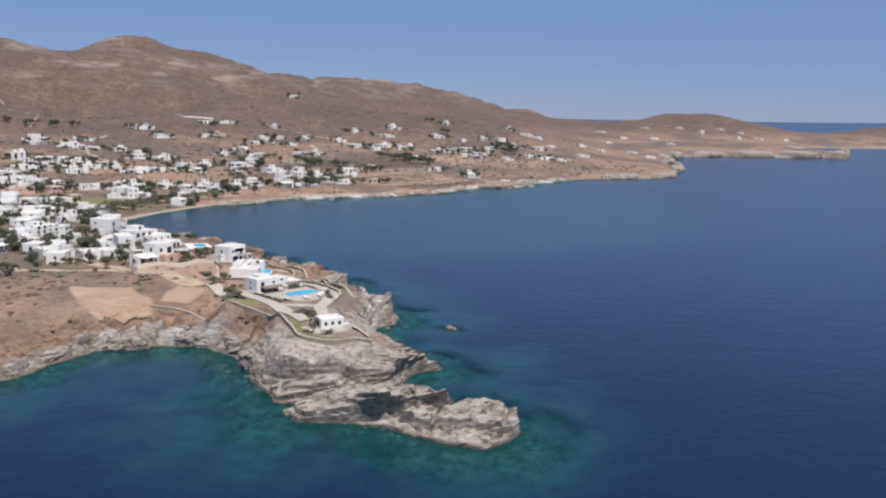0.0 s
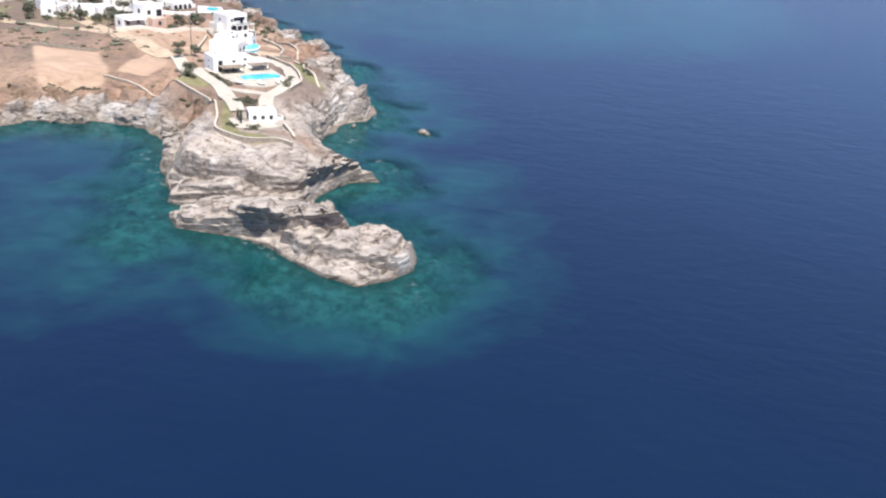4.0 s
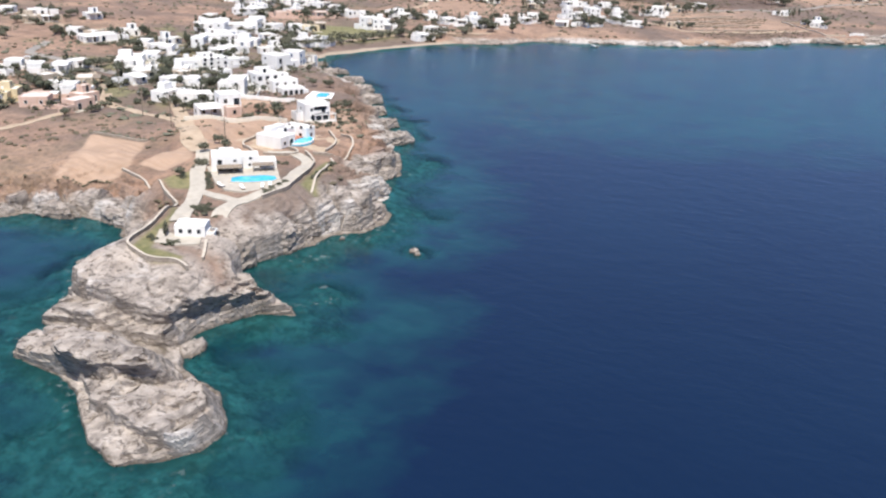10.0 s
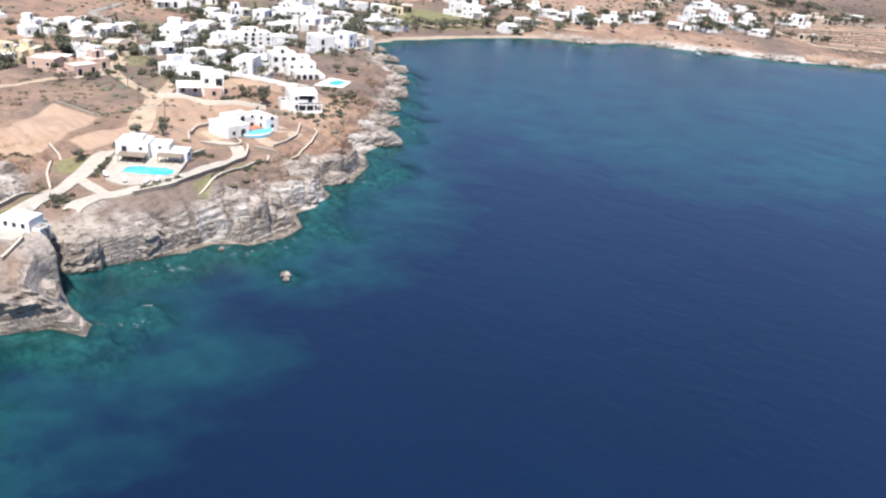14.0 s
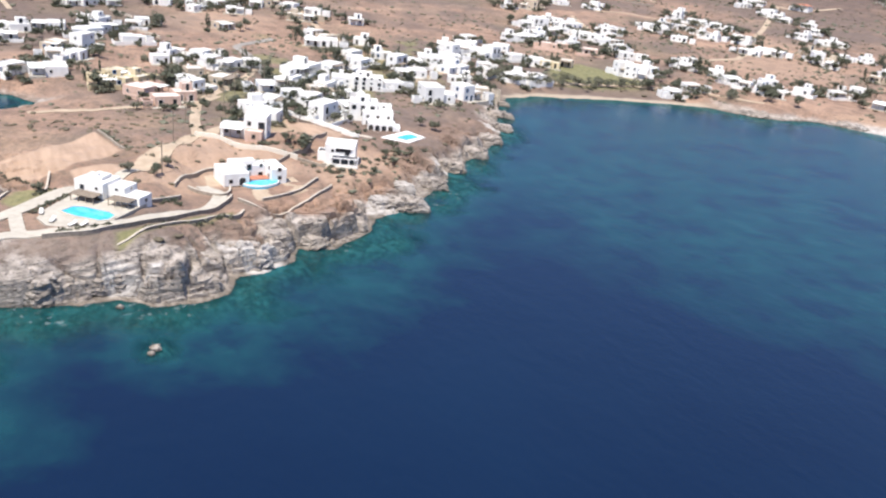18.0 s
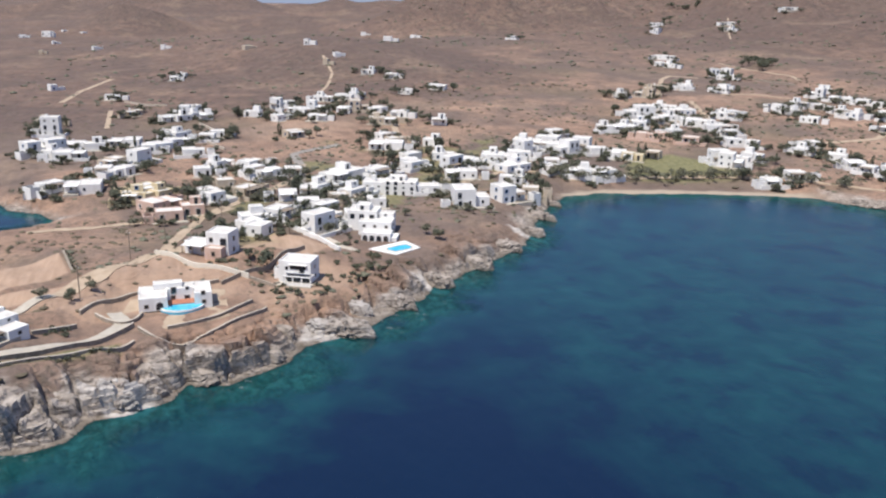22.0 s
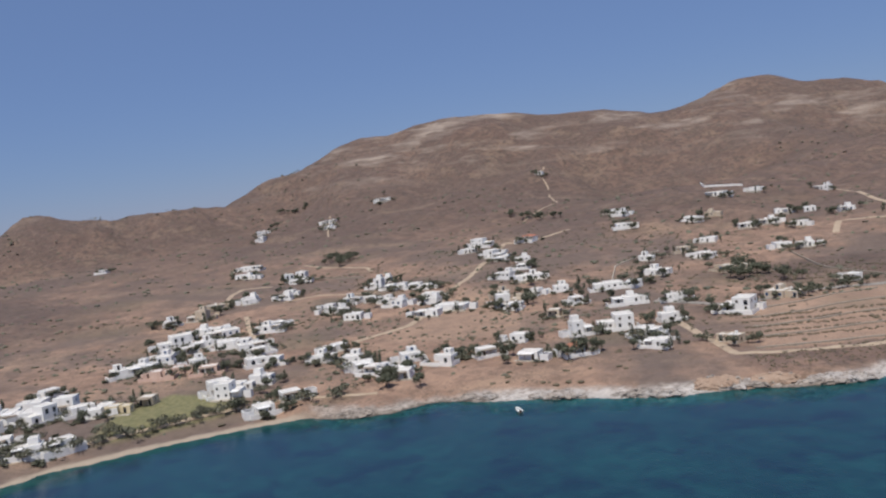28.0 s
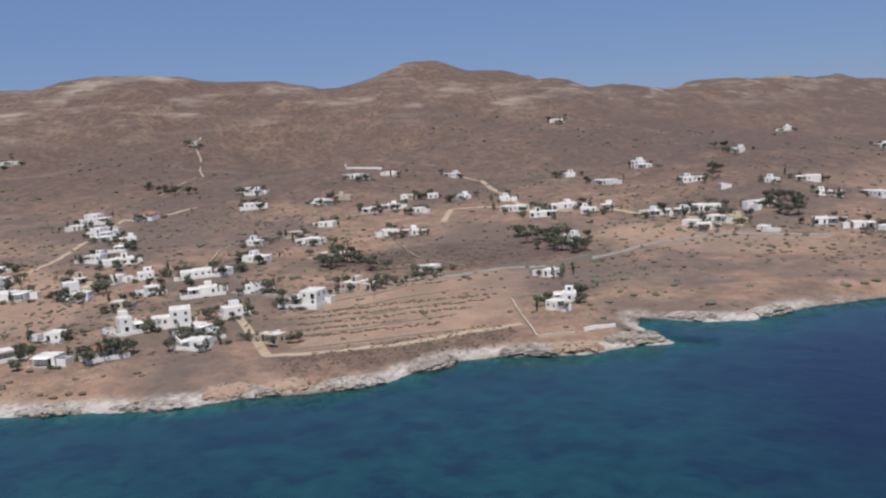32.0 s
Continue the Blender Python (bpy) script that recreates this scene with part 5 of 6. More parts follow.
villa_curved()
slab_of("forecourt", [(-71, 240), (-66, 259), (-49, 259), (-44.6, 251), (-45.2, 242), (-52.5, 237)], 6.05, 1.8, DIRT, "bare sandy terrace in front of the low villa")
yard_wall([(-53.3, 229.7), (-59, 233.0), (-65.7, 239.0), (-68.2, 248.9), (-71, 258)], 0.8, 0.4, STONE, "stone boundary wall behind the low villa", CAP)
yard_wall([(-53.2, 232.6), (-49.5, 235.2), (-46.7, 238.0), (-48.5, 240.5), (-52.6, 241.7)], 0.7, 0.4, STONE, "pale stone wall of the low villa's yard", CAP)
yard_wall([(-44.6, 246.6), (-45.4, 251.5), (-48.6, 256.8), (-52.0, 259.9), (-56.8, 264.4)], 0.7, 0.35, STONE, "curved stone terrace wall", CAP, drop=1.6, name="retaining_wall")
yard_wall([(-44.4, 241.1), (-40.2, 243.4), (-40.5, 249.2), (-43.2, 257.1), (-48.0, 262.6), (-54.6, 267.2)], 0.7, 0.35, STONE, "outer curved stone terrace wall", CAP, drop=1.6, name="retaining_wall")
yard_wall([(-91.2, 243.8), (-85, 248.6), (-79.4, 253.8), (-72.2, 265.0)], 1.15, 0.4, LIME, "long cream boundary wall beside the track")
yard_wall([(-69.5, 258.5), (-75.9, 266.4), (-83.7, 273.1), (-92, 281)], 1.0, 0.4, STONE, "brown stone wall between the gardens")
yard_wall([(-72.2, 265.2), (-69.5, 268.5), (-67, 270.5)], 0.8, 0.4, STONE, "dry stone wall by the white house")

# ---- the white house on the shore ----
def house_shore():
    rng = random.Random(21)
    h = thing("house", -71.6, 276.8, 5.2, 62, "white two-storey house with a pillared veranda above the shore", "house")
    wall_block(h, -4.4, -3.2, 4.2, 3.6, 0, 6.4, WHITE, rng, style=0)
    part("veranda_roof", Shape().block(-2.4, -6.0, 5.2, -3.2, 2.75, 3.05, 0.2, 0.06), WHITE, h)
    for i in range(4):
        part("pillar", POST, None, h, m=pose(-2.1 + 2.35 * i, -5.7, 0.25))
    part("parapet", Shape().box(-2.3, -5.9, 0.2, 5.1, -5.75, 1.0), WHITE, h)
    # shade below the veranda roof, put in as a dark glassy sheet on the wall
    part("veranda_glazing", Shape().box(-2.2, -3.32, 0.3, 4.0, -3.21, 2.5), PANE, h, "dark sheet standing in for the shade under the veranda")
    part("long_window", Shape().box(-1.4, -3.3, 4.0, 2.9, -3.21, 5.3), PANE, h, "long dark upper window")
    part("hood", Shape().box(-1.7, -3.7, 5.3, 3.2, -3.2, 5.45), WHITE, h)
    part("terrace", Shape().box(-4.8, -6.4, -2.0, 5.2, -3.2, 0.2), PAVING, h)
    part("wing", Shape().block(-6.6, -1.0, -4.4, 3.0, -2, 3.1), WHITE, h)
    h.scale = (0.92, 0.92, 0.84)
    return h


house_shore()

# ---- the house with the pink porch ----
def house_porch():
    rng = random.Random(22)
    h = thing("house", -90.5, 257.5, float(level([(-90.5, 257.5)], False)[0]) + 0.1, 60, "cream house with a terracotta pink porch and white annex", "house")
    wall_block(h, -0.5, -2.0, 5.5, 4.0, 0, 6.3, WHITE, rng, style=2)
    wall_block(h, -7.0, -1.0, -0.5, 3.0, 0, 3.2, WHITE, rng, style=2)
    wall_block(h, 0.3, -4.6, 4.8, -2.0, 0, 3.0, PINK, rng, style=2, sides=False)
    canopy(h, -6.6, -0.8, -3.6, -1.0, 0.1, TIMBER, WHITE, "porch")
    return h


house_porch()

# ---- the stepped villa with the sea pool ----
def villa_stepped():
    rng = random.Random(31)
    v = thing("villa", -109.0, 303.0, 5.4, 66, "stepped white three-storey villa with arched veranda", "villa")
    wall_block(v, -8.5, -1.0, 2.0, 7.5, 0, 9.2, WHITE, rng, style=2, skip=0.2)
    wall_block(v, -3.5, -6.0, 8.0, 1.5, 0, 6.2, WHITE, rng, style=2, skip=0.1)
    wall_block(v, -1.5, -11.0, 8.6, -6.0, -1.0, 3.0, WHITE, rng, style=2, skip=0.05)
    wall_block(v, -6.0, 1.0, -1.0, 6.5, 8.9, 11.2, WHITE, rng, style=0, deep=0, skip=0.3)
    wall_block(v, 2.0, 1.5, 7.5, 6.0, 0, 7.8, WHITE, rng, style=0, skip=0.3)
    for i in range(4):
        part("arch", ARCH, None, v, m=pose(-0.2 + 2.4 * i, -11.0, -0.6))
    part("stair", Shape().prism([(8.6, -10.5), (10.6, -10.5), (10.6, -4.5), (8.6, -4.5)], -2, 1.2), WHITE, v)
    v.scale = (0.82, 0.82, 0.66)
    return v


villa_stepped()
slab_of("pool_deck", [(-92.4, 298.4), (-85.6, 304.4), (-90.4, 312.4), (-98.0, 310.0)], 5.2, 2.6, WHITE, "white pool deck above the rocks", "pool deck")
basin("swimming_pool", [(-90.2, 303.0), (-88.2, 304.8), (-90.0, 309.4), (-91.6, 310.2), (-93.8, 309.2), (-93.4, 307.2), (-91.6, 303.6)], 5.24, "blue swimming pool on a white deck above the sea")


def villa_twin():
    rng = random.Random(33)
    v = thing("villa", -160.0, 322.5, float(level([(-160, 322.5)], False)[0]), 68, "large white villa of two joined blocks with tall windows", "villa")
    wall_block(v, -12, -3, -3.5, 5, 0, 6.6, WHITE, rng, style=0)
    wall_block(v, -3.5, -4, 9, 5, 0, 7.4, WHITE, rng, style=0)
    wall_block(v, -2.0, 0, 4.5, 4.6, 7.1, 9.4, WHITE, rng, style=0, deep=0, skip=0.3)
    wall_block(v, -9.0, 0, -7.2, 2.0, 6.3, 9.6, WHITE, rng, sides=False, skip=1, deep=0)
    wall_block(v, 9, -2, 14, 4, 0, 3.4, WHITE, rng, style=0)
    v.scale = (0.9, 0.9, 0.62)
    return v


villa_twin()

# houses by quarter: x, y, width, storeys, tint (0 white, 1 tan, 2 ochre, 3 pink, 4 white with red roof)
HOUSES = {}
HOUSES["town"] = [(-308, 195, 8, 3, 0), (-263, 203, 13, 2, 0), (-251, 202, 7, 1, 0), (-246, 209, 12, 1, 0), (-265, 217, 8, 1, 0), (-273, 229, 13, 1, 0), (-292, 248, 9, 1, 0), (-260, 244, 10, 1, 0), (-229, 236, 8, 2, 0), (-256, 239, 6, 1, 0), (-269, 251, 10, 1, 0), (-242, 257, 9, 1, 0), (-276, 264, 7, 1, 0), (-202, 259, 6, 1, 0), (-215, 266, 9, 1, 0), (-213, 278, 9, 1, 0), (-227, 226, 10, 1, 1), (-208, 230, 9, 1, 0), (-186, 219, 12, 1, 0), (-167, 243, 10, 1, 2), (-139, 247, 8, 1, 3), (-145, 254, 7, 1, 3), (-180, 266, 6, 1, 1), (-167, 272, 8, 1, 1), (-161, 261, 6, 1, 0), (-194, 283, 9, 1, 0), (-201, 278, 6, 1, 0)]
HOUSES["upper"] = [(-369, 261, 6, 1, 0), (-343, 260, 7, 1, 0), (-338, 254, 8, 1, 0), (-337, 266, 7, 1, 0), (-337, 290, 9, 1, 0), (-365, 229, 9, 1, 1), (-359, 305, 6, 2, 0), (-364, 312, 6, 1, 0), (-376, 335, 12, 1, 0), (-377, 347, 10, 1, 0), (-331, 317, 6, 1, 0), (-310, 320, 9, 1, 0), (-317, 301, 6, 1, 0), (-270, 302, 8, 1, 1), (-331, 338, 7, 1, 0), (-478, 384, 9, 1, 0), (-391, 388, 9, 1, 0), (-407, 414, 11, 1, 0), (-301, 352, 14, 1, 1), (-319, 366, 9, 1, 0), (-252, 347, 10, 1, 1), (-435, 215, 9, 1, 0), (-515, 252, 6, 1, 0), (-525, 257, 6, 1, 0), (-296, 381, 8, 1, 0), (-248, 363, 8, 1, 0)]
HOUSES["ridge"] = [(-494, 174, 6, 1, 0), (-1098, 100, 16, 2, 0), (-1174, 136, 13, 1, 0), (-967, 122, 8, 1, 0), (-1092, 71, 9, 1, 0), (-772, 181, 7, 1, 0), (-700, 244, 6, 1, 0), (-596, 310, 9, 1, 1), (-514, 360, 7, 1, 1), (-537, 372, 6, 1, 0), (-580, 356, 6, 1, 0), (-897, 471, 8, 1, 0), (-637, 437, 8, 1, 0), (-797, 505, 8, 1, 0), (-1185, 110, 8, 1, 0), (-781, 132, 6, 1, 1)]
HOUSES["shore"] = [(-127, 271, 8, 1, 0), (-135, 279, 7, 1, 0), (-116, 269, 6, 1, 0), (-112, 288, 8, 2, 0), (-150, 301, 6, 1, 1), (-162, 293, 6, 1, 0), (-157, 285, 6, 1, 0), (-187, 309, 16, 1, 0), (-190, 323, 8, 1, 0), (-199, 340, 7, 1, 0), (-195, 355, 8, 2, 0), (-201, 366, 11, 1, 0), (-209, 381, 15, 1, 0), (-189, 379, 12, 1, 0), (-180, 354, 12, 1, 0), (-140, 344, 12, 2, 0), (-145, 360, 11, 2, 0), (-224, 400, 9, 2, 0), (-230, 414, 15, 1, 0), (-261, 430, 7, 1, 0), (-226, 428, 8, 2, 0), (-195, 399, 6, 1, 0), (-177, 403, 9, 1, 0), (-174, 412, 9, 1, 0), (-216, 431, 9, 1, 0), (-207, 437, 6, 1, 0)]
HOUSES["bay"] = [(-363, 522, 7, 1, 0), (-361, 539, 12, 2, 1), (-386, 561, 12, 1, 1), (-380, 581, 9, 1, 0), (-367, 601, 7, 1, 0), (-419, 636, 6, 1, 0), (-414, 644, 8, 1, 0), (-536, 660, 17, 1, 0), (-486, 635, 9, 1, 0), (-286, 548, 10, 1, 0), (-285, 592, 7, 1, 0), (-297, 619, 7, 1, 0), (-317, 513, 9, 1, 0), (-281, 500, 8, 1, 0), (-302, 527, 17, 1, 0), (-273, 520, 17, 1, 0), (-243, 518, 9, 1, 0), (-217, 514, 6, 1, 0), (-267, 474, 10, 1, 0), (-244, 482, 9, 1, 3), (-231, 489, 8, 1, 3), (-203, 452, 6, 1, 1), (-185, 483, 9, 1, 0), (-190, 494, 9, 1, 0), (-211, 541, 10, 1, 0), (-181, 532, 8, 1, 0), (-155, 525, 6, 1, 0)]
HOUSES["slope"] = [(-318, 650, 6, 1, 0), (-313, 655, 6, 1, 0), (-269, 620, 9, 1, 0), (-291, 658, 6, 1, 0), (-254, 633, 9, 1, 0), (-350, 767, 11, 1, 0), (-315, 745, 8, 1, 0), (-377, 767, 11, 1, 0), (-260, 696, 10, 1, 0), (-236, 692, 16, 1, 0), (-350, 807, 11, 1, 4), (-267, 718, 6, 1, 0), (-198, 679, 8, 1, 0), (-205, 642, 7, 2, 0), (-192, 639, 7, 1, 0), (-207, 669, 6, 1, 0), (-168, 658, 6, 1, 0), (-159, 633, 6, 1, 1), (-175, 691, 15, 1, 0), (-164, 700, 6, 1, 0), (-142, 665, 13, 1, 0), (-171, 730, 13, 1, 0), (-292, 852, 13, 1, 0), (-322, 886, 9, 1, 0), (-203, 762, 9, 1, 0), (-196, 789, 8, 1, 1), (-255, 886, 11, 1, 0)]
HOUSES["east"] = [(-122, 678, 9, 1, 0), (-102, 644, 8, 1, 0), (-122, 610, 9, 2, 0), (-115, 624, 15, 2, 0), (-92, 618, 9, 1, 0), (-141, 550, 9, 1, 0), (-133, 565, 7, 1, 0), (-137, 526, 7, 1, 0), (-110, 568, 8, 1, 0), (-139, 590, 7, 1, 0), (-99, 581, 6, 1, 4), (-708, 922, 15, 1, 0), (-746, 775, 11, 2, 0), (-684, 828, 10, 1, 0), (-732, 597, 6, 1, 0), (-580, 1060, 6, 1, 0), (-84, 670, 13, 2, 0), (-137, 752, 17, 1, 1), (-76, 602, 9, 1, 0)]
HOUSES["eastern"] = [(-55, 617, 10, 1, 1), (-279, 956, 16, 1, 0), (-258, 982, 10, 1, 0), (-213, 1003, 13, 1, 0), (-247, 902, 12, 1, 1), (-205, 877, 11, 1, 0), (-206, 925, 9, 1, 0), (-191, 938, 8, 1, 0), (-172, 888, 10, 1, 0), (-197, 890, 15, 1, 0), (-205, 830, 11, 1, 0), (-146, 818, 10, 1, 0), (-134, 822, 10, 1, 0), (-163, 935, 10, 1, 0), (-124, 926, 7, 1, 0), (-118, 1026, 8, 1, 0), (-81, 1006, 16, 1, 0), (-104, 902, 17, 1, 0), (-74, 912, 17, 1, 0), (-77, 888, 17, 1, 0), (-53, 904, 10, 1, 0), (-45, 916, 8, 1, 0), (-36, 837, 8, 1, 0), (-11, 755, 6, 1, 0), (15, 711, 9, 1, 0), (18, 696, 6, 1, 0), (-70, 746, 6, 1, 0), (-80, 701, 15, 1, 1)]
HOUSES["cape"] = [(-72, 1064, 14, 2, 0), (-16, 1008, 17, 1, 0), (-10, 1118, 10, 1, 0), (-67, 1648, 16, 2, 0), (38, 1007, 9, 1, 0), (57, 1029, 16, 1, 0), (-12, 910, 10, 1, 0), (3, 914, 8, 1, 0), (15, 924, 17, 1, 0), (26, 879, 8, 1, 0), (37, 901, 7, 1, 2), (28, 899, 10, 1, 0), (46, 936, 12, 1, 0), (74, 982, 9, 1, 0), (100, 1009, 17, 1, 0), (85, 903, 13, 1, 0), (104, 898, 11, 1, 0), (82, 1274, 11, 1, 0), (-236, 1269, 12, 1, 0)]
HOUSES["heart"] = [(-258, 195, 11, 2, 0), (-268, 209, 8, 1, 0), (-211, 224, 6, 1, 0), (-190, 208, 8, 1, 0), (-283, 269, 6, 1, 0), (-286, 251, 8, 1, 0), (-338, 246, 7, 1, 0), (-352, 254, 9, 2, 0), (-195, 292, 6, 1, 0), (-177, 239, 7, 1, 2), (-167, 236, 8, 1, 2), (-154, 244, 11, 1, 3), (-166, 259, 6, 1, 0), (-338, 313, 9, 1, 0), (-340, 324, 9, 2, 0), (-336, 347, 11, 2, 1), (-243, 340, 15, 1, 0), (-262, 343, 6, 1, 0), (-205, 340, 7, 1, 0), (-166, 297, 8, 1, 0), (-157, 307, 8, 1, 0), (-139, 295, 9, 1, 0), (-144, 290, 7, 1, 0), (-111, 271, 6, 1, 0), (-120, 292, 7, 1, 0), (-121, 301, 7, 1, 0), (-142, 312, 6, 1, 0), (-157, 334, 8, 1, 0), (-214, 392, 10, 1, 0), (-240, 407, 13, 1, 0), (-154, 372, 6, 1, 1), (-496, 633, 11, 1, 0), (-389, 586, 10, 1, 0), (-432, 639, 6, 2, 0), (-432, 650, 8, 2, 0), (-378, 610, 7, 1, 0), (-302, 501, 16, 2, 0), (-316, 526, 14, 1, 0), (-287, 510, 10, 1, 0), (-293, 553, 11, 1, 0), (-267, 464, 12, 1, 0), (-276, 484, 12, 1, 0), (-246, 473, 9, 1, 3), (-257, 522, 13, 1, 0), (-224, 508, 9, 1, 0), (-200, 440, 9, 1, 2), (-187, 474, 8, 2, 0), (-179, 475, 10, 2, 0), (-303, 595, 6, 1, 0), (-292, 590, 9, 1, 0), (-307, 614, 10, 1, 0), (-334, 650, 9, 2, 0), (-304, 659, 8, 1, 0), (-277, 621, 9, 1, 0), (-265, 642, 11, 1, 0), (-197, 528, 9, 1, 0), (-264, 586, 10, 1, 0), (-166, 527, 8, 1, 0), (-228, 610, 13, 1, 0), (-226, 625, 17, 1, 0), (-144, 526, 9, 1, 0), (-388, 792, 17, 2, 0), (-336, 757, 14, 2, 0), (-159, 546, 8, 1, 0), (-154, 476, 7, 1, 0), (-154, 487, 7, 1, 0), (-220, 417, 10, 2, 0), (-204, 432, 6, 1, 0), (-246, 420, 11, 1, 0), (-185, 394, 7, 1, 0)]
HOUSES["hill"] = [(-383, 356, 9, 1, 0), (-457, 396, 8, 1, 0), (-330, 356, 9, 1, 0), (-335, 891, 10, 1, 0), (-175, 781, 12, 1, 0), (-223, 658, 8, 1, 1), (-216, 358, 9, 1, 0), (-169, 371, 10, 1, 0), (-217, 344, 8, 1, 0), (-292, 742, 10, 1, 0), (-199, 647, 7, 1, 1), (-337, 190, 11, 1, 1), (-774, 794, 15, 1, 0), (-721, 853, 15, 1, 0), (-251, 492, 7, 1, 0), (-347, 666, 9, 1, 0)]
HOUSES["far"] = [(107, 1253, 14, 1, 0), (156, 1016, 9, 1, 0), (115, 894, 8, 1, 0), (17, 887, 11, 1, 0), (57, 883, 8, 1, 0), (12, 978, 6, 1, 0), (190, 1248, 8, 1, 0), (328, 1634, 11, 1, 0), (336, 1939, 17, 1, 0), (466, 2076, 17, 1, 0), (546, 2066, 14, 1, 0), (581, 1999, 16, 2, 0), (652, 1958, 17, 2, 0), (643, 2060, 11, 1, 0), (682, 2027, 14, 1, 0), (782, 2003, 16, 2, 0), (708, 1974, 16, 1, 0), (399, 1692, 13, 1, 0), (390, 1527, 10, 1, 0), (273, 1487, 10, 1, 0), (208, 1185, 9, 1, 0), (258, 1220, 10, 1, 0), (262, 1125, 10, 1, 0), (39, 928, 7, 1, 0), (-4, 911, 7, 1, 0), (130, 1123, 10, 1, 0), (125, 1244, 10, 1, 0)]
def house_label(storeys, tint, zone):
    size = ("single-storey", "two-storey", "three-storey")[storeys - 1]
    tone = ("whitewashed", "tan rendered", "pale ochre", "terracotta pink", "white")[tint]
    roof = "under red tiles" if tint == 4 else "with flat roof"
    place = {"town": "in the village", "upper": "above the village", "heart": "in the crowded village", "ridge": "far off", "shore": "close to the bay", "bay": "behind the beach",
             "slope": "on the hillside", "east": "above the shore", "eastern": "on the slope", "cape": "below the hills", "far": "on the cape", "hill": "on the dry slope"}[zone]
    return f"{tone} {size} house {roof} {place}"


def house(x, y, z, w, storeys, tint, turn, zone, seed):
    rng = random.Random(seed)
    owner = thing("house", x, y, z, turn, house_label(storeys, tint, zone), "house", "houses of the village")
    mat, style = TINTS[tint], rng.choice((0, 0, 0, 1, 2))
    d = min(max(w * rng.uniform(0.55, 0.8), 5.5), 9.5)
    far = zone in ("ridge", "far")
    skip = 0.6 if far else 0.2
    h = 2.75 * storeys + 0.45
    if far:
        w, h = w * rng.uniform(0.5, 0.95), h * rng.uniform(0.85, 1.3)
        part("annex", Shape().block(w / 2 + 0.1, -d * 0.3, w / 2 + rng.uniform(2.5, 6), d * 0.4, -2.5, h * rng.uniform(0.5, 0.8)), mat, owner)
    if w < 9 or far:
        wall_block(owner, -w / 2, -d / 2, w / 2, d / 2, 0, h, mat, rng, skip=skip, style=style, sides=not far)
        if not far and rng.random() < 0.5:
            canopy(owner, -w / 2 + 0.3, w * rng.uniform(0.1, 0.45), -d / 2 - 2.4, -d / 2, 0.15, rng.choice((POST, TIMBER)), rng.choice((WHITE, WOOD, WOOD)), "pergola")
        if storeys == 1 and w > 6.0 and not far and rng.random() < 0.5:
            wall_block(owner, -w * 0.1, -d * 0.05, w * 0.38, d * 0.45, h - 0.3, h + 2.0, mat, rng, sides=False, skip=0.3, style=style, deep=0)
    else:
        cut = rng.choice((-1, 1))
        u = cut * w * rng.uniform(0.02, 0.12)
        a, b = ((-w / 2, u), (u, w / 2)) if cut > 0 else ((u, w / 2), (-w / 2, u))
        low = max(1, storeys - 1) if storeys > 1 else 1
        set_back = rng.uniform(0.8, 2.0)
        wall_block(owner, a[0], -d / 2, a[1], d / 2, 0, h, mat, rng, skip=skip, style=style)
        wall_block(owner, b[0], -d / 2 + set_back, b[1], d / 2 - 0.4, 0, 2.75 * low + (0.35 if low < storeys else 0.1), mat, rng, skip=skip, style=style)
        if rng.random() < (0.25 if storeys > 1 else 0.45):
            wall_block(owner, (a[0] + a[1]) / 2 - 1.6, -0.5, (a[0] + a[1]) / 2 + 1.6, d / 2 - 0.3, h - 0.3, h + 2.0, mat, rng, sides=False, skip=0.4, style=style, deep=0)
        if rng.random() < 0.6:
            canopy(owner, b[0] + 0.2, b[1] - 0.2, -d / 2 + set_back - 2.6, -d / 2 + set_back, 0.15, rng.choice((POST, TIMBER)), rng.choice((WHITE, WHITE, WOOD)), "porch")
            part("terrace", Shape().box(b[0], -d / 2 + set_back - 3.2, -2.5, b[1], -d / 2 + set_back, 0.12), PAVING, owner)
    if tint == 4:
        s = Shape()
        e, r = 0.4, 1.3
        p = [(-w / 2 - e, -d / 2 - e, h), (w / 2 + e, -d / 2 - e, h), (w / 2 + e, d / 2 + e, h), (-w / 2 - e, d / 2 + e, h), (-w / 5, 0, h + r), (w / 5, 0, h + r)]
        s.face(p[0], p[1], p[5], p[4]).face(p[2], p[3], p[4], p[5]).face(p[1], p[2], p[5]).face(p[3], p[0], p[4]).face(p[3], p[2], p[1], p[0])
        part("tiled_roof", s, TILE, owner, "red clay tiled hip roof")
    if not far and rng.random() < (0.8 if zone in ("town", "heart", "shore") else 0.5):
        side, aw, ad = rng.choice((-1, 1)), rng.uniform(2.6, 4.2), rng.uniform(2.8, 4.5)
        ax, ay = side * (w / 2 + rng.uniform(0.6, 2.2) + aw / 2), rng.uniform(-d / 2, d / 3)
        part("annex", Shape().block(ax - aw / 2, ay - ad / 2, ax + aw / 2, ay + ad / 2, -2.5, rng.uniform(2.2, 2.7)), mat, owner)
        part("terrace", Shape().box(-w / 2 - 1.2, -d / 2 - 2.2, -2.5, w / 2 + 1.2, -d / 2 - 0.02, 0.08), PAVING, owner)
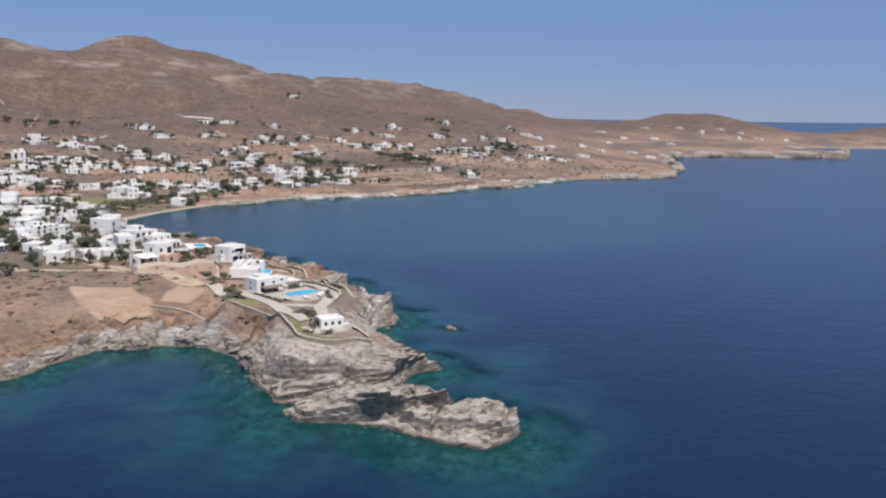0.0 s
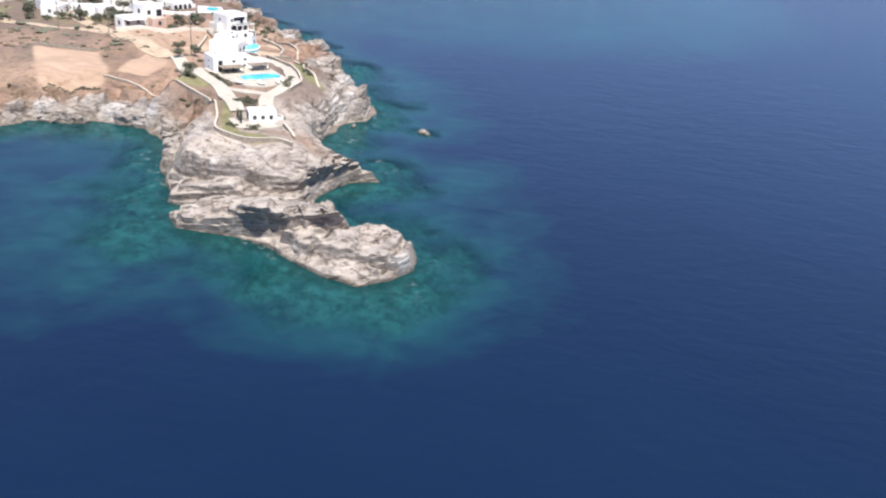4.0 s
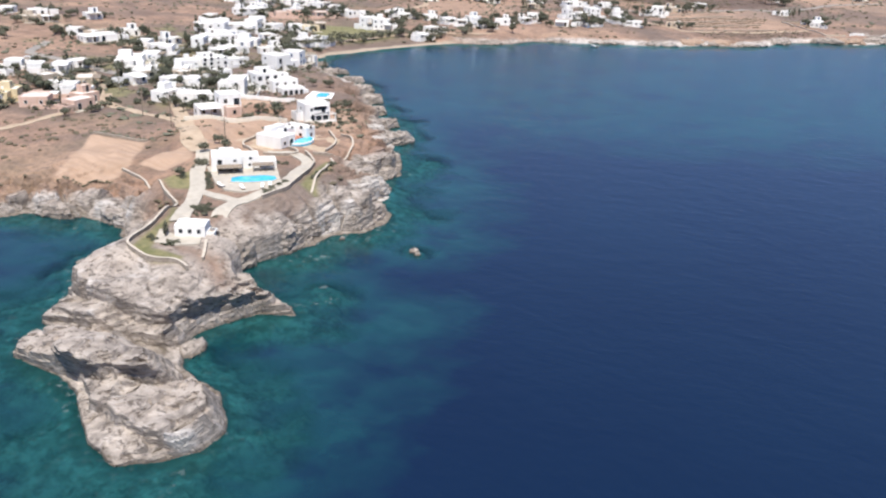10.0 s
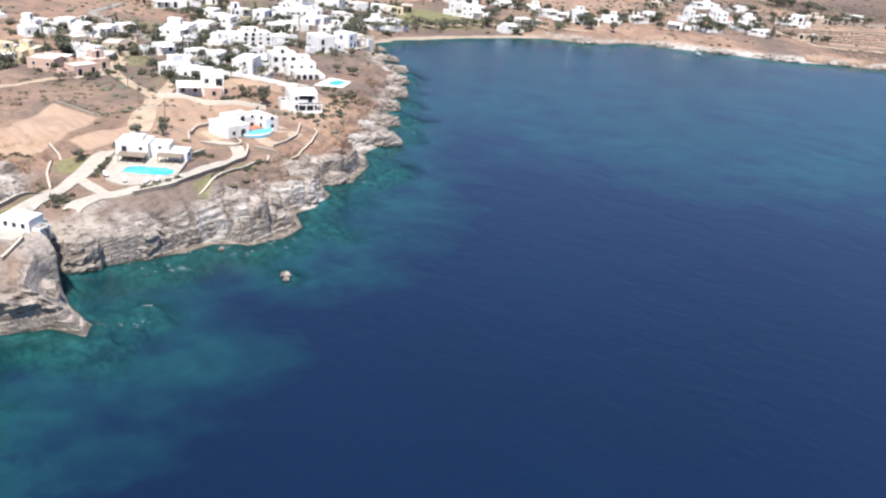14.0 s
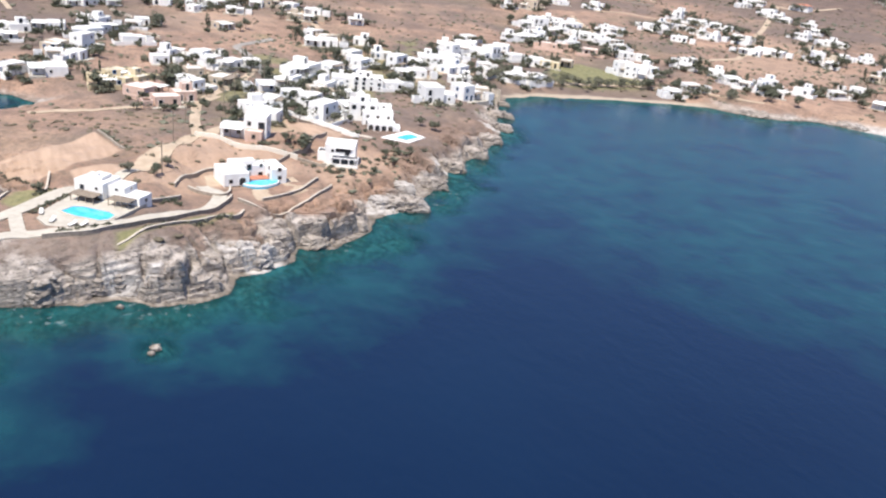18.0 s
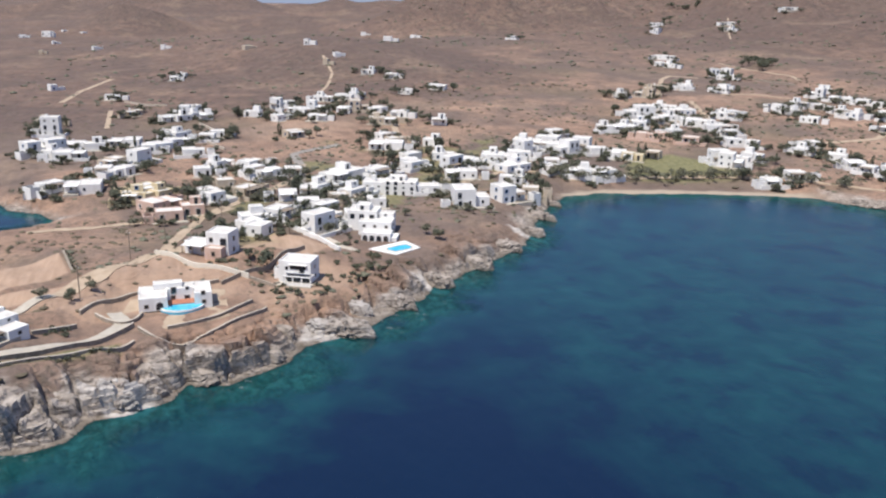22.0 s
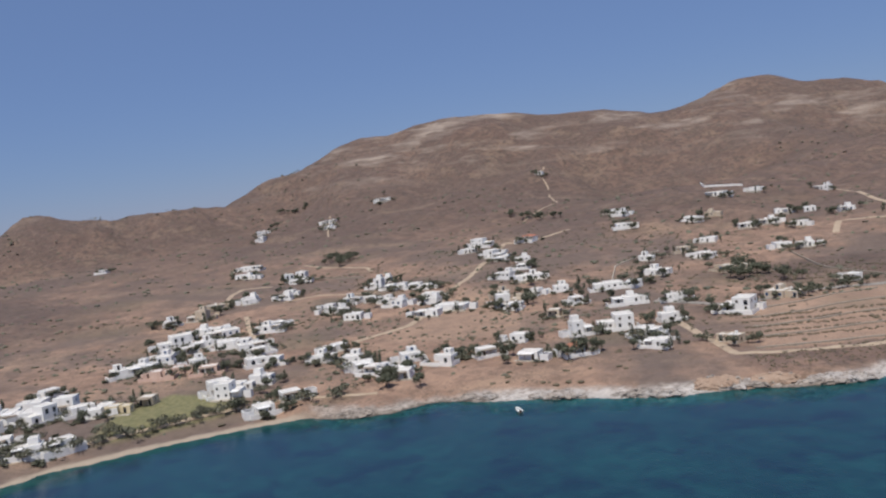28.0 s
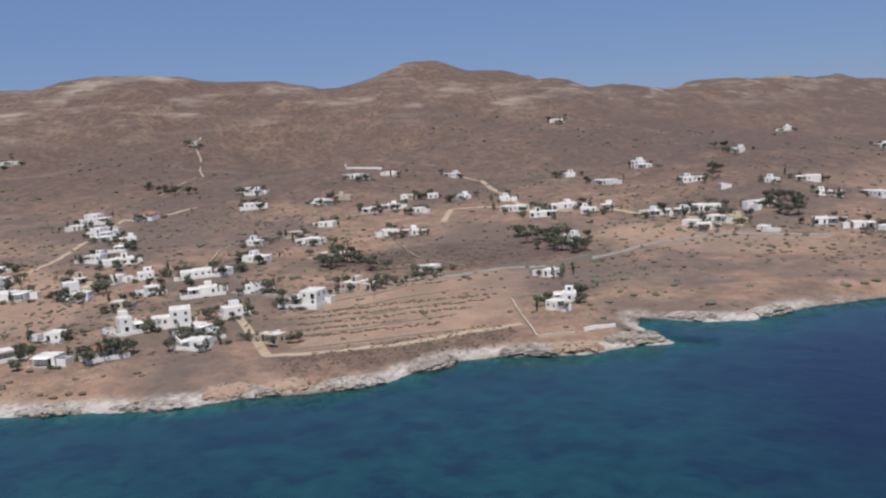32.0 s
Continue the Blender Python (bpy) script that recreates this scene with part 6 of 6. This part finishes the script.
    if zone in ("town", "heart", "shore", "bay", "east", "slope") and rng.random() < 0.55:
        u, v, t = w / 2 + rng.uniform(1.5, 4), d / 2 + rng.uniform(2, 5), 0.3
        y0 = rng.uniform(-1, 1)
        for name, x0, y1, x1, y2 in (("courtyard_wall", -u, -v, u, -v + t), ("courtyard_wall", -u, -v + t, -u + t, y0), ("courtyard_wall", u - t, -v + t, u, y0)):
            part(name, Shape().block(x0, y1, x1, y2, -2.5, 1.3, 0.12, 0.05), WHITE if tint in (0, 4) else mat, owner)
    if rng.random() < 0.4 and not far:
        part("chimney", CHIMNEY, None, owner, m=pose(rng.uniform(-0.3, 0.3) * w, d * 0.3, h - 0.35 if w < 9 else 2.8))
    return owner


for zone, rows in HOUSES.items():
    z = level([r[:2] for r in rows], False)
    for i, (x, y, w, storeys, tint) in enumerate(rows):
        rng = random.Random(f"{zone}{i}")
        turn = math.degrees(math.atan2(380 - y, 90 - x)) + 90 + rng.choice((-32, -26, -18, 10, 24))
        house(x, y, z[i] + 0.1, w, storeys, tint, turn, zone, f"{zone}{i}h")


# ---- trees, hedges and scrub ----
def crown_mesh(name, n, size, radii, material, seed, lift=0.0, lumps=5):
    """A crown of many small leaf clumps round several uneven lobes, with gaps between them."""
    rng = np.random.default_rng(seed)
    centres = rng.normal(size=(lumps, 3)) * np.array(radii) * 0.42
    centres[:, 2] = np.abs(centres[:, 2]) * 0.9
    which = rng.integers(0, lumps, n)
    way = rng.normal(size=(n, 3))
    way /= np.linalg.norm(way, axis=1)[:, None]
    reach = rng.uniform(0.55, 1.0, n)[:, None] * np.array(radii) * rng.uniform(0.42, 0.66, lumps)[which][:, None]
    at = centres[which] + way * reach
    at[:, 2] = np.maximum(at[:, 2], -radii[2] * 0.35) + radii[2] * 0.55 + lift
    a = rng.normal(size=(n, 3))
    a -= (a * way).sum(1)[:, None] * way * 0.6
    a /= np.linalg.norm(a, axis=1)[:, None]
    b = np.cross(way + 0.4 * rng.normal(size=(n, 3)), a)
    b /= np.linalg.norm(b, axis=1)[:, None]
    s = (size * rng.uniform(0.6, 1.3, n))[:, None]
    v = np.stack([at - a * s, at - b * s * 0.7, at + a * s, at + b * s * 0.7], 1).reshape(-1, 3)
    shape = Shape()
    shape.v = [tuple(p) for p in v]
    shape.f = [(4 * i, 4 * i + 1, 4 * i + 2, 4 * i + 3) for i in range(n)]
    return shape.mesh(name, material)


def trunk_mesh(h, r, seed):
    rng = random.Random(seed)
    s = Shape()
    for k, (tx, ty, top, w) in enumerate([(0, 0, h, r)] + [(rng.uniform(-1, 1) * h * 0.35, rng.uniform(-1, 1) * h * 0.35, h * rng.uniform(1.1, 1.4), r * 0.5) for _ in range(3)]):
        base = 0 if k == 0 else h * 0.6
        n = len(s.v)
        for z, scale, u in ((base - (0.6 if k == 0 else 0), 1.0, 0), ((base + top) / 2, 0.8, 0.45), (top, 0.35, 1)):
            s.v += [(tx * u + w * scale * math.cos(a), ty * u + w * scale * math.sin(a), z) for a in (0, 1.26, 2.51, 3.77, 5.03)]
        for r0 in (0, 5):
            for i in range(5):
                s.f.append((n + r0 + i, n + r0 + (i + 1) % 5, n + r0 + 5 + (i + 1) % 5, n + r0 + 5 + i))
                s.m.append(0)
    return s.mesh("trunk", BARK)


def tree_kind(label, height, spread, leaf, seed, slim=False):
    t = thing("tree", 0, 0, -500, 0, label, "tree", "trees of the village")
    part("trunk", trunk_mesh(height * (0.25 if slim else 0.42), 0.16, seed), None, t)
    radii = (spread * 0.5, spread * 0.5, height * (0.62 if slim else 0.42))
    part("crown", crown_mesh("crown", 170 if slim else 330, 0.28 if slim else 0.33, radii, leaf, seed, height * (0.05 if slim else 0.28), 3 if slim else 7), None, t)
    return t


TREES = [tree_kind("grey-green olive tree with a loose round crown", 4.2, 5.0, LEAF_OLIVE, 1), tree_kind("dark green pine with a broad uneven crown", 5.6, 6.2, LEAF_DARK, 2),
         tree_kind("dusty tamarisk with a low spreading crown", 3.4, 5.4, LEAF_OLIVE, 3), tree_kind("dark garden tree with a dense crown", 4.6, 4.4, LEAF_DARK, 4),
         tree_kind("slim dark cypress in a dry garden", 6.0, 1.9, LEAF_DARK, 5, True), tree_kind("small olive tree on dry brown ground", 3.0, 3.4, LEAF_OLIVE, 6)]


def shrub_kind(label, spread, height, leaf, seed):
    t = thing("shrub", 0, 0, -500, 0, label, "shrub", "garden shrubs")
    part("foliage", crown_mesh("foliage", 110, 0.26, (spread * 0.5, spread * 0.5, height * 0.5), leaf, seed, 0.1, 4), None, t)
    part("stem", trunk_mesh(height * 0.4, 0.06, seed), None, t)
    return t


SHRUBS = [shrub_kind("rounded dark green garden shrub", 2.2, 1.5, LEAF_DARK, 11), shrub_kind("dry olive-green shrub on stony ground", 2.6, 1.3, LEAF_OLIVE, 12), shrub_kind("brown dry bush among rocks", 2.0, 1.0, LEAF_DRY, 13)]


def plant(kinds, places, low=0.8, high=1.25, seed=0):
    rng = random.Random(seed)
    z = level(places)
    for (x, y), h in zip(places, z):
        if h < 0.4:
            continue
        k = rng.uniform(low, high)
        copy_thing(rng.choice(kinds), pose(x, y, h - 0.05, 0, 0, rng.uniform(0, 360)) @ Matrix.Diagonal((k, k, k * rng.uniform(0.85, 1.15), 1)))


def wood(name, kinds, places, low, high, label, seed):
    """Trees too far to tell apart, as one mesh."""
    rng, s = random.Random(seed), Shape()
    z = level(places, False)
    mats = [LEAF_OLIVE, LEAF_DARK, BARK]
    for (x, y), h in zip(places, z):
        if h < 0.4:
            continue
        k, turn = rng.uniform(low, high), rng.uniform(0, 6.28)
        for o in rng.choice(kinds).children:
            n, slot = len(s.v), mats.index(o.data.materials[0])
            c, q = math.cos(turn) * k, math.sin(turn) * k
            s.v += [(x + v.co.x * c - v.co.y * q, y + v.co.x * q + v.co.y * c, h - 0.05 + v.co.z * k) for v in o.data.vertices]
            s.f += [tuple(n + i for i in f.vertices) for f in o.data.polygons]
            s.m += [slot] * len(o.data.polygons)
    return tagged(new(name, s.mesh(name, *mats)), label, "trees", kind="stuff")


spots, distant, rng = [], [], random.Random(5)
for zone, rows in HOUSES.items():
    for x, y, w, storeys, tint in rows:
        if zone in ("ridge", "far"):
            continue
        close = math.hypot(x - 110, y - 270) < 390 and zone in ("shore", "town", "bay", "heart")
        for _ in range(rng.choice((3, 4, 5)) if zone in ("town", "heart", "shore") else rng.choice((4, 5, 6, 7))):
            a, r = rng.uniform(0, 6.28), w * 0.5 + rng.uniform(2.2, 7.5)
            (spots if close and len(spots) < 215 else distant).append((x + r * math.cos(a), y + r * math.sin(a)))
clear = lambda p: signed(np.array(p[0]), np.array(p[1]), GREEN[0]) < 0 and all(math.hypot(p[0] - x, p[1] - y) > w * 0.5 + 1.4 for rows in HOUSES.values() for x, y, w, *_ in rows)
plant(TREES, [p for p in spots if clear(p)], 0.55, 1.05, 1)
wood("distant_trees", TREES, [p for p in distant if clear(p)], 0.7, 1.3, "dark green garden trees among the hillside houses", 21)
bushes = []
for zone in ("town", "heart", "shore", "upper", "bay", "slope", "east"):
    for x, y, w, *_ in HOUSES[zone]:
        for _ in range(4 if zone in ("town", "heart", "shore") else 3):
            a, r = rng.uniform(0, 6.28), w * 0.5 + rng.uniform(1.6, 6.5)
            bushes += [(x + r * math.cos(a) + rng.uniform(-1.6, 1.6), y + r * math.sin(a) + rng.uniform(-1.6, 1.6)) for _ in range(2)]
wood("garden_bushes", SHRUBS[:2], [p for p in bushes if clear(p)], 0.8, 1.7, "grey-green bushes crowding the village gardens", 23)
GROVES = [(-455, 700), (-474, 704), (-484, 716), (-465, 712), (-480, 722), (-865, 890), (-878, 880), (-857, 899), (-455, 910), (-479, 914), (-414, 891), (-396, 888), (-96, 734), (-117, 738), (-119, 747), (-127, 519),
          (-97, 574), (-804, 822), (-133, 517), (-134, 752), (-120, 732), (-41, 835), (-49, 835), (-28, 816), (-38, 814), (-16, 811), (-51, 827), (-67, 841), (-29, 1145), (-9, 1043), (57, 948), (66, 935), (54, 928), (64, 917)]
spread = [(x + rng.uniform(-6, 6), y + rng.uniform(-6, 6)) for x, y in GROVES for _ in range(3)]
wood("groves", [TREES[1], TREES[3]], spread, 1.1, 1.8, "dense dark groves on the brown slopes", 22)
# tamarisks behind the beach and trees along the slope road
row = [(-176, 390), (-172, 400), (-170.5, 408), (-169.5, 416), (-169, 424), (-167.5, 432), (-166, 440), (-165.8, 448), (-166, 456), (-165.6, 463), (-164, 470), (-161, 477), (-152, 484), (-147, 490), (-138, 497), (-181, 395), (-184, 402)]
plant([TREES[2]], row + [(x - 2.5, y + 3.4) for x, y in row[::2]], 0.9, 1.4, 3)
plant([TREES[5], TREES[3]], [(-85 + 2.2 * i + rng.uniform(-1, 1), 686 + 4.2 * i + rng.uniform(-1, 1)) for i in range(13)] + [(-78, 668), (-86, 664), (-95, 664), (-78, 676), (-72, 700), (-66, 715)], 0.7, 1.2, 4)
# gardens of the point: the oval bed, hedges by the terrace and the planted strips
garden = [(-30.9 + 1.1 * k + rng.uniform(-1.6, 1.6), 189.4 - 1.0 * k + rng.uniform(-2.0, 2.0)) for k in (-2, -1, 0, 1, 2) for _ in range(5)]
garden += [(-47.2 + 0.95 * i, 207.6 - 0.9 * i + rng.uniform(-0.4, 0.4)) for i in range(9)] + [(-53.0 + 1.1 * i, 206.0 - 1.1 * i) for i in range(5)]
garden += [(-27.3 - 0.28 * i, 203.4 + 1.1 * i) for i in range(9)] + [(-44.5 + rng.uniform(-3, 3), 226.5 + rng.uniform(-2, 2)) for _ in range(9)]
garden += [(-25.6 + rng.uniform(-2.6, 2.6), 174.2 + rng.uniform(-0.8, 0.8)) for _ in range(9)] + [(-27 - 0.55 * i + rng.uniform(-1, 1), 218 + i * 1.4) for i in range(14)]
plant(SHRUBS[:2], garden, 0.4, 0.75, 6)
plant([TREES[0], TREES[3]], [(-50.5, 203.0), (-62, 222), (-66, 231), (-60.5, 227.5), (-56, 214.5)], 0.6, 0.85, 7)
plant([TREES[4]], [(-26.8, 176.2), (-27.8, 177.4)], 0.5, 0.6, 8)
# gardens of the shore houses
plant(SHRUBS, [(x + rng.uniform(-3, 3), y + rng.uniform(-3, 3)) for x, y in ((-66, 283), (-70, 288), (-74, 292), (-78, 293), (-80, 297), (-84, 297), (-63, 272), (-66, 268), (-77, 268), (-82, 262), (-80, 259), (-98, 296), (-104, 294), (-70, 296), (-76, 300)) for _ in range(3)], 0.5, 0.95, 9)
plant([TREES[0], TREES[3]], [(-97, 262), (-99, 256), (-84, 266), (-80, 270), (-104, 264), (-106, 258), (-112, 262), (-120, 264), (-126, 290), (-118, 292), (-108, 290), (-104, 318), (-98, 320), (-130, 300), (-138, 296), (-142, 312), (-128, 318), (-146, 336)], 0.7, 1.1, 10)
plant([SHRUBS[0], SHRUBS[1]], [(-67.1, 272), (-71.8, 284), (-80.8, 287.8), (-82.1, 291.4), (-75.7, 290.8), (-67.9, 288.5), (-61.1, 281.4), (-60.6, 274.9), (-83.4, 298.8), (-74, 297.6), (-59.1, 280.4), (-73.1, 294.4), (-79.6, 306.2), (-80.3, 309), (-104.4, 246), (-101.6, 248.5), (-80.8, 265.2), (-90.6, 269.8), (-83.9, 270)], 0.6, 1.0, 12)
# a row of young vines along the tilled field
plant([SHRUBS[1]], [(-100.5 + 1.15 * i, 222.5 + 0.25 * i) for i in range(14)] + [(-82 + 0.62 * i, 195.6 + 0.45 * i) for i in range(16)], 0.35, 0.55, 11)


def scrub(name, boxes, material, label, seed):
    """Low bushes past counting, strewn over stretches of open ground: x0, x1, y0, y1, number, size."""
    rng = np.random.default_rng(seed)
    verts, faces = [], []
    ball = np.array([(0, 0, 1)] + [(math.cos(a), math.sin(a), 0.45) for a in np.arange(6) * math.pi / 3] + [(math.cos(a) * 0.85, math.sin(a) * 0.85, -0.3) for a in np.arange(6) * math.pi / 3 + 0.5])
    tris = [(0, 1 + i, 1 + (i + 1) % 6) for i in range(6)] + [(1 + i, 7 + i, 1 + (i + 1) % 6) for i in range(6)] + [(1 + (i + 1) % 6, 7 + i, 7 + (i + 1) % 6) for i in range(6)]
    for x0, x1, y0, y1, n, size in boxes:
        x, y = rng.uniform(x0, x1, n), rng.uniform(y0, y1, n)
        d = shore(x, y)
        keep = (d > 7) & (fbm(x, y, 40, 3, 23) + rng.uniform(-0.25, 0.35, n) > 0)
        for outline in TILLED[:3] + GREEN[:1]:
            keep &= within(x, y, outline, 0.5) < 0.5
        for px, py, half, _ in PADS:
            keep &= np.maximum(np.abs(x - px), np.abs(y - py)) > half + 2
        x, y = x[keep], y[keep]
        z = ground(x, y)
        for i in range(len(x)):
            k = size * rng.uniform(0.45, 1.25)
            p = ball * (k, k, k * rng.uniform(0.5, 0.8)) * (1 + 0.35 * rng.normal(size=(13, 1)).clip(-1, 1)) + (x[i], y[i], z[i])
            faces += [(a + len(verts), b + len(verts), c + len(verts)) for a, b, c in tris]
            verts += [tuple(q) for q in p]
    s = Shape()
    s.v, s.f = verts, faces
    return tagged(new(name, s.mesh(name, material)), label, "scrub", kind="stuff")


scrub("scrub", [(-150, -20, 185, 345, 1100, 0.7), (-175, -90, 330, 400, 260, 0.8), (-420, -120, 190, 480, 800, 1.0), (-60, 110, 600, 860, 420, 1.0), (-420, -60, 480, 860, 1900, 1.0), (-60, 140, 780, 1000, 500, 1.1)], LEAF_DRY, "low dry brown bushes on open ground", 31)
scrub("dark_scrub", [(-1100, -400, 150, 1000, 2600, 1.7), (-400, 200, 700, 1400, 2000, 1.6), (-420, -90, 210, 700, 700, 1.2), (-120, -30, 230, 330, 90, 1.0), (-270, -95, 240, 440, 1000, 0.9), (-330, -130, 440, 660, 700, 1.0), (-76, -50, 262, 305, 120, 0.9)], LEAF_OLIVE, "dark green bushes dotted over the hillsides", 32)

def row_bushes(name, near_line, far_line, rows, gap, size, material, label, seed, stray=0.35):
    """Low bushes along parallel rows laid between two lines of the plan."""
    rng, sh = np.random.default_rng(seed), Shape()
    (ax, ay), (bx, by) = near_line
    (cx, cy), (dx, dy) = far_line
    ring = np.arange(6) * math.pi / 3
    for k in range(rows):
        u = (k + 0.5) / rows
        p, q = np.array((ax + (cx - ax) * u, ay + (cy - ay) * u)), np.array((bx + (dx - bx) * u, by + (dy - by) * u))
        n = int(np.hypot(*(q - p)) / gap)
        at = p + (q - p) * ((np.arange(n) + rng.uniform(-0.4, 0.4, n)) / n)[:, None] + rng.normal(size=(n, 2)) * stray
        at = at[rng.uniform(size=n) < 0.8]
        z = ground(at[:, 0], at[:, 1])
        for (x, y), h in zip(at, z):
            w = size * rng.uniform(0.6, 1.3)
            base = len(sh.v)
            sh.v += [(x + w * math.cos(a) * rng.uniform(0.7, 1.2), y + w * math.sin(a) * rng.uniform(0.7, 1.2), h + w * z0) for z0 in (-0.2, 0.45) for a in ring] + [(x, y, h + w * 0.85)]
            sh.f += [(base + i, base + (i + 1) % 6, base + 6 + (i + 1) % 6, base + 6 + i) for i in range(6)] + [(base + 6 + i, base + 6 + (i + 1) % 6, base + 12) for i in range(6)]
    return tagged(new(name, sh.mesh(name, material)), label, "scrub", kind="stuff")


row_bushes("field_rows", ((-50, 618), (-12, 653)), ((-76, 659), (-16, 719)), 5, 0.55, 0.62, LEAF_DRY, "strips of dry bushes along the field terraces", 61, 0.8)
row_bushes("shore_scrub", ((-24, 592), (24, 655)), ((-37, 600), (8, 668)), 9, 1.7, 0.5, LEAF_DRY, "low dry scrub above the rocky shore", 63, 1.4)
row_bushes("meadow_scrub", ((-122, 722), (-62, 742)), ((-135, 775), (-45, 800)), 14, 3.4, 0.75, LEAF_DRY, "grey scrub over the slope behind the field", 64, 2.6)
row_bushes("young_trees", ((-83, 690), (-52, 728)), ((-82, 690), (-51, 728)), 1, 2.4, 1.0, LEAF_OLIVE, "row of small trees beside the grey road", 65)
row_bushes("field_edge", ((-104, 222), (-84, 227)), ((-103.5, 222.6), (-83.6, 227.6)), 1, 1.5, 0.6, LEAF_OLIVE, "dark bushes along the edge of the tilled field", 62)

for k in TREES + SHRUBS:
    for o in (*k.children_recursive, k):
        bpy.data.objects.remove(o)


# ---- a small boat, poles, lone bushes ----
def boat(x, y, turn):
    b = thing("motorboat", x, y, 0.0, turn, "small white motorboat moored in the bay", "boat")
    s, n = Shape(), 9
    deck = [(-0.95 * (1 - (i / (n - 1)) ** 3), -2.6 + 5.2 * i / (n - 1)) for i in range(n)]
    outline = deck + [(-x0, y0) for x0, y0 in deck[::-1][1:]]
    keel = [(x0 * 0.55, y0 * 0.9) for x0, y0 in outline]
    k = len(outline)
    s.v = [(x0, y0, -0.25) for x0, y0 in keel] + [(x0, y0, 0.7 + 0.05 * max(0, y0)) for x0, y0 in outline] + [(x0 * 0.82, y0 * 0.92, 0.62) for x0, y0 in outline] + [(x0 * 0.7, y0 * 0.86, 0.2) for x0, y0 in outline]
    for r in range(3):
        s.f += [(r * k + i, r * k + (i + 1) % k, (r + 1) * k + (i + 1) % k, (r + 1) * k + i) for i in range(k)]
    s.f.append(tuple(3 * k + i for i in range(k)))
    part("hull", s, FRAME, b)
    part("console", Shape().block(-0.35, -0.4, 0.35, 0.3, 0.2, 1.25, 0.1, 0.1), FRAME, b)
    part("engine", Shape().block(-0.25, -2.95, 0.25, -2.45, -0.2, 1.05, 0.08, 0.05), SHADE, b, "dark outboard engine")
    return b


boat(-73.5, 525.3, 60)


def pole(x, y, h):
    p = thing("utility_pole", x, y, float(level([(x, y)])[0]), 30, "weathered wooden utility pole in dry ground", "utility pole", "poles along the track")
    part("post", Shape().prism([(0.13 * math.cos(a), 0.13 * math.sin(a)) for a in np.arange(6) * math.pi / 3], -0.6, h), WOOD, p)
    part("crossarm", Shape().box(-0.8, -0.07, h - 0.6, 0.8, 0.07, h - 0.45), WOOD, p)
    for i in (-0.7, 0.0, 0.7):
        part("insulator", Shape().prism([(i + 0.06 * math.cos(a), 0.06 * math.sin(a)) for a in np.arange(6) * math.pi / 3], h - 0.45, h - 0.25), FRAME, p)


for x, y in ((-62, 229), (-90, 238), (-110, 246), (-128, 262), (-150, 272), (-165, 287)):
    pole(x, y, 7.5)
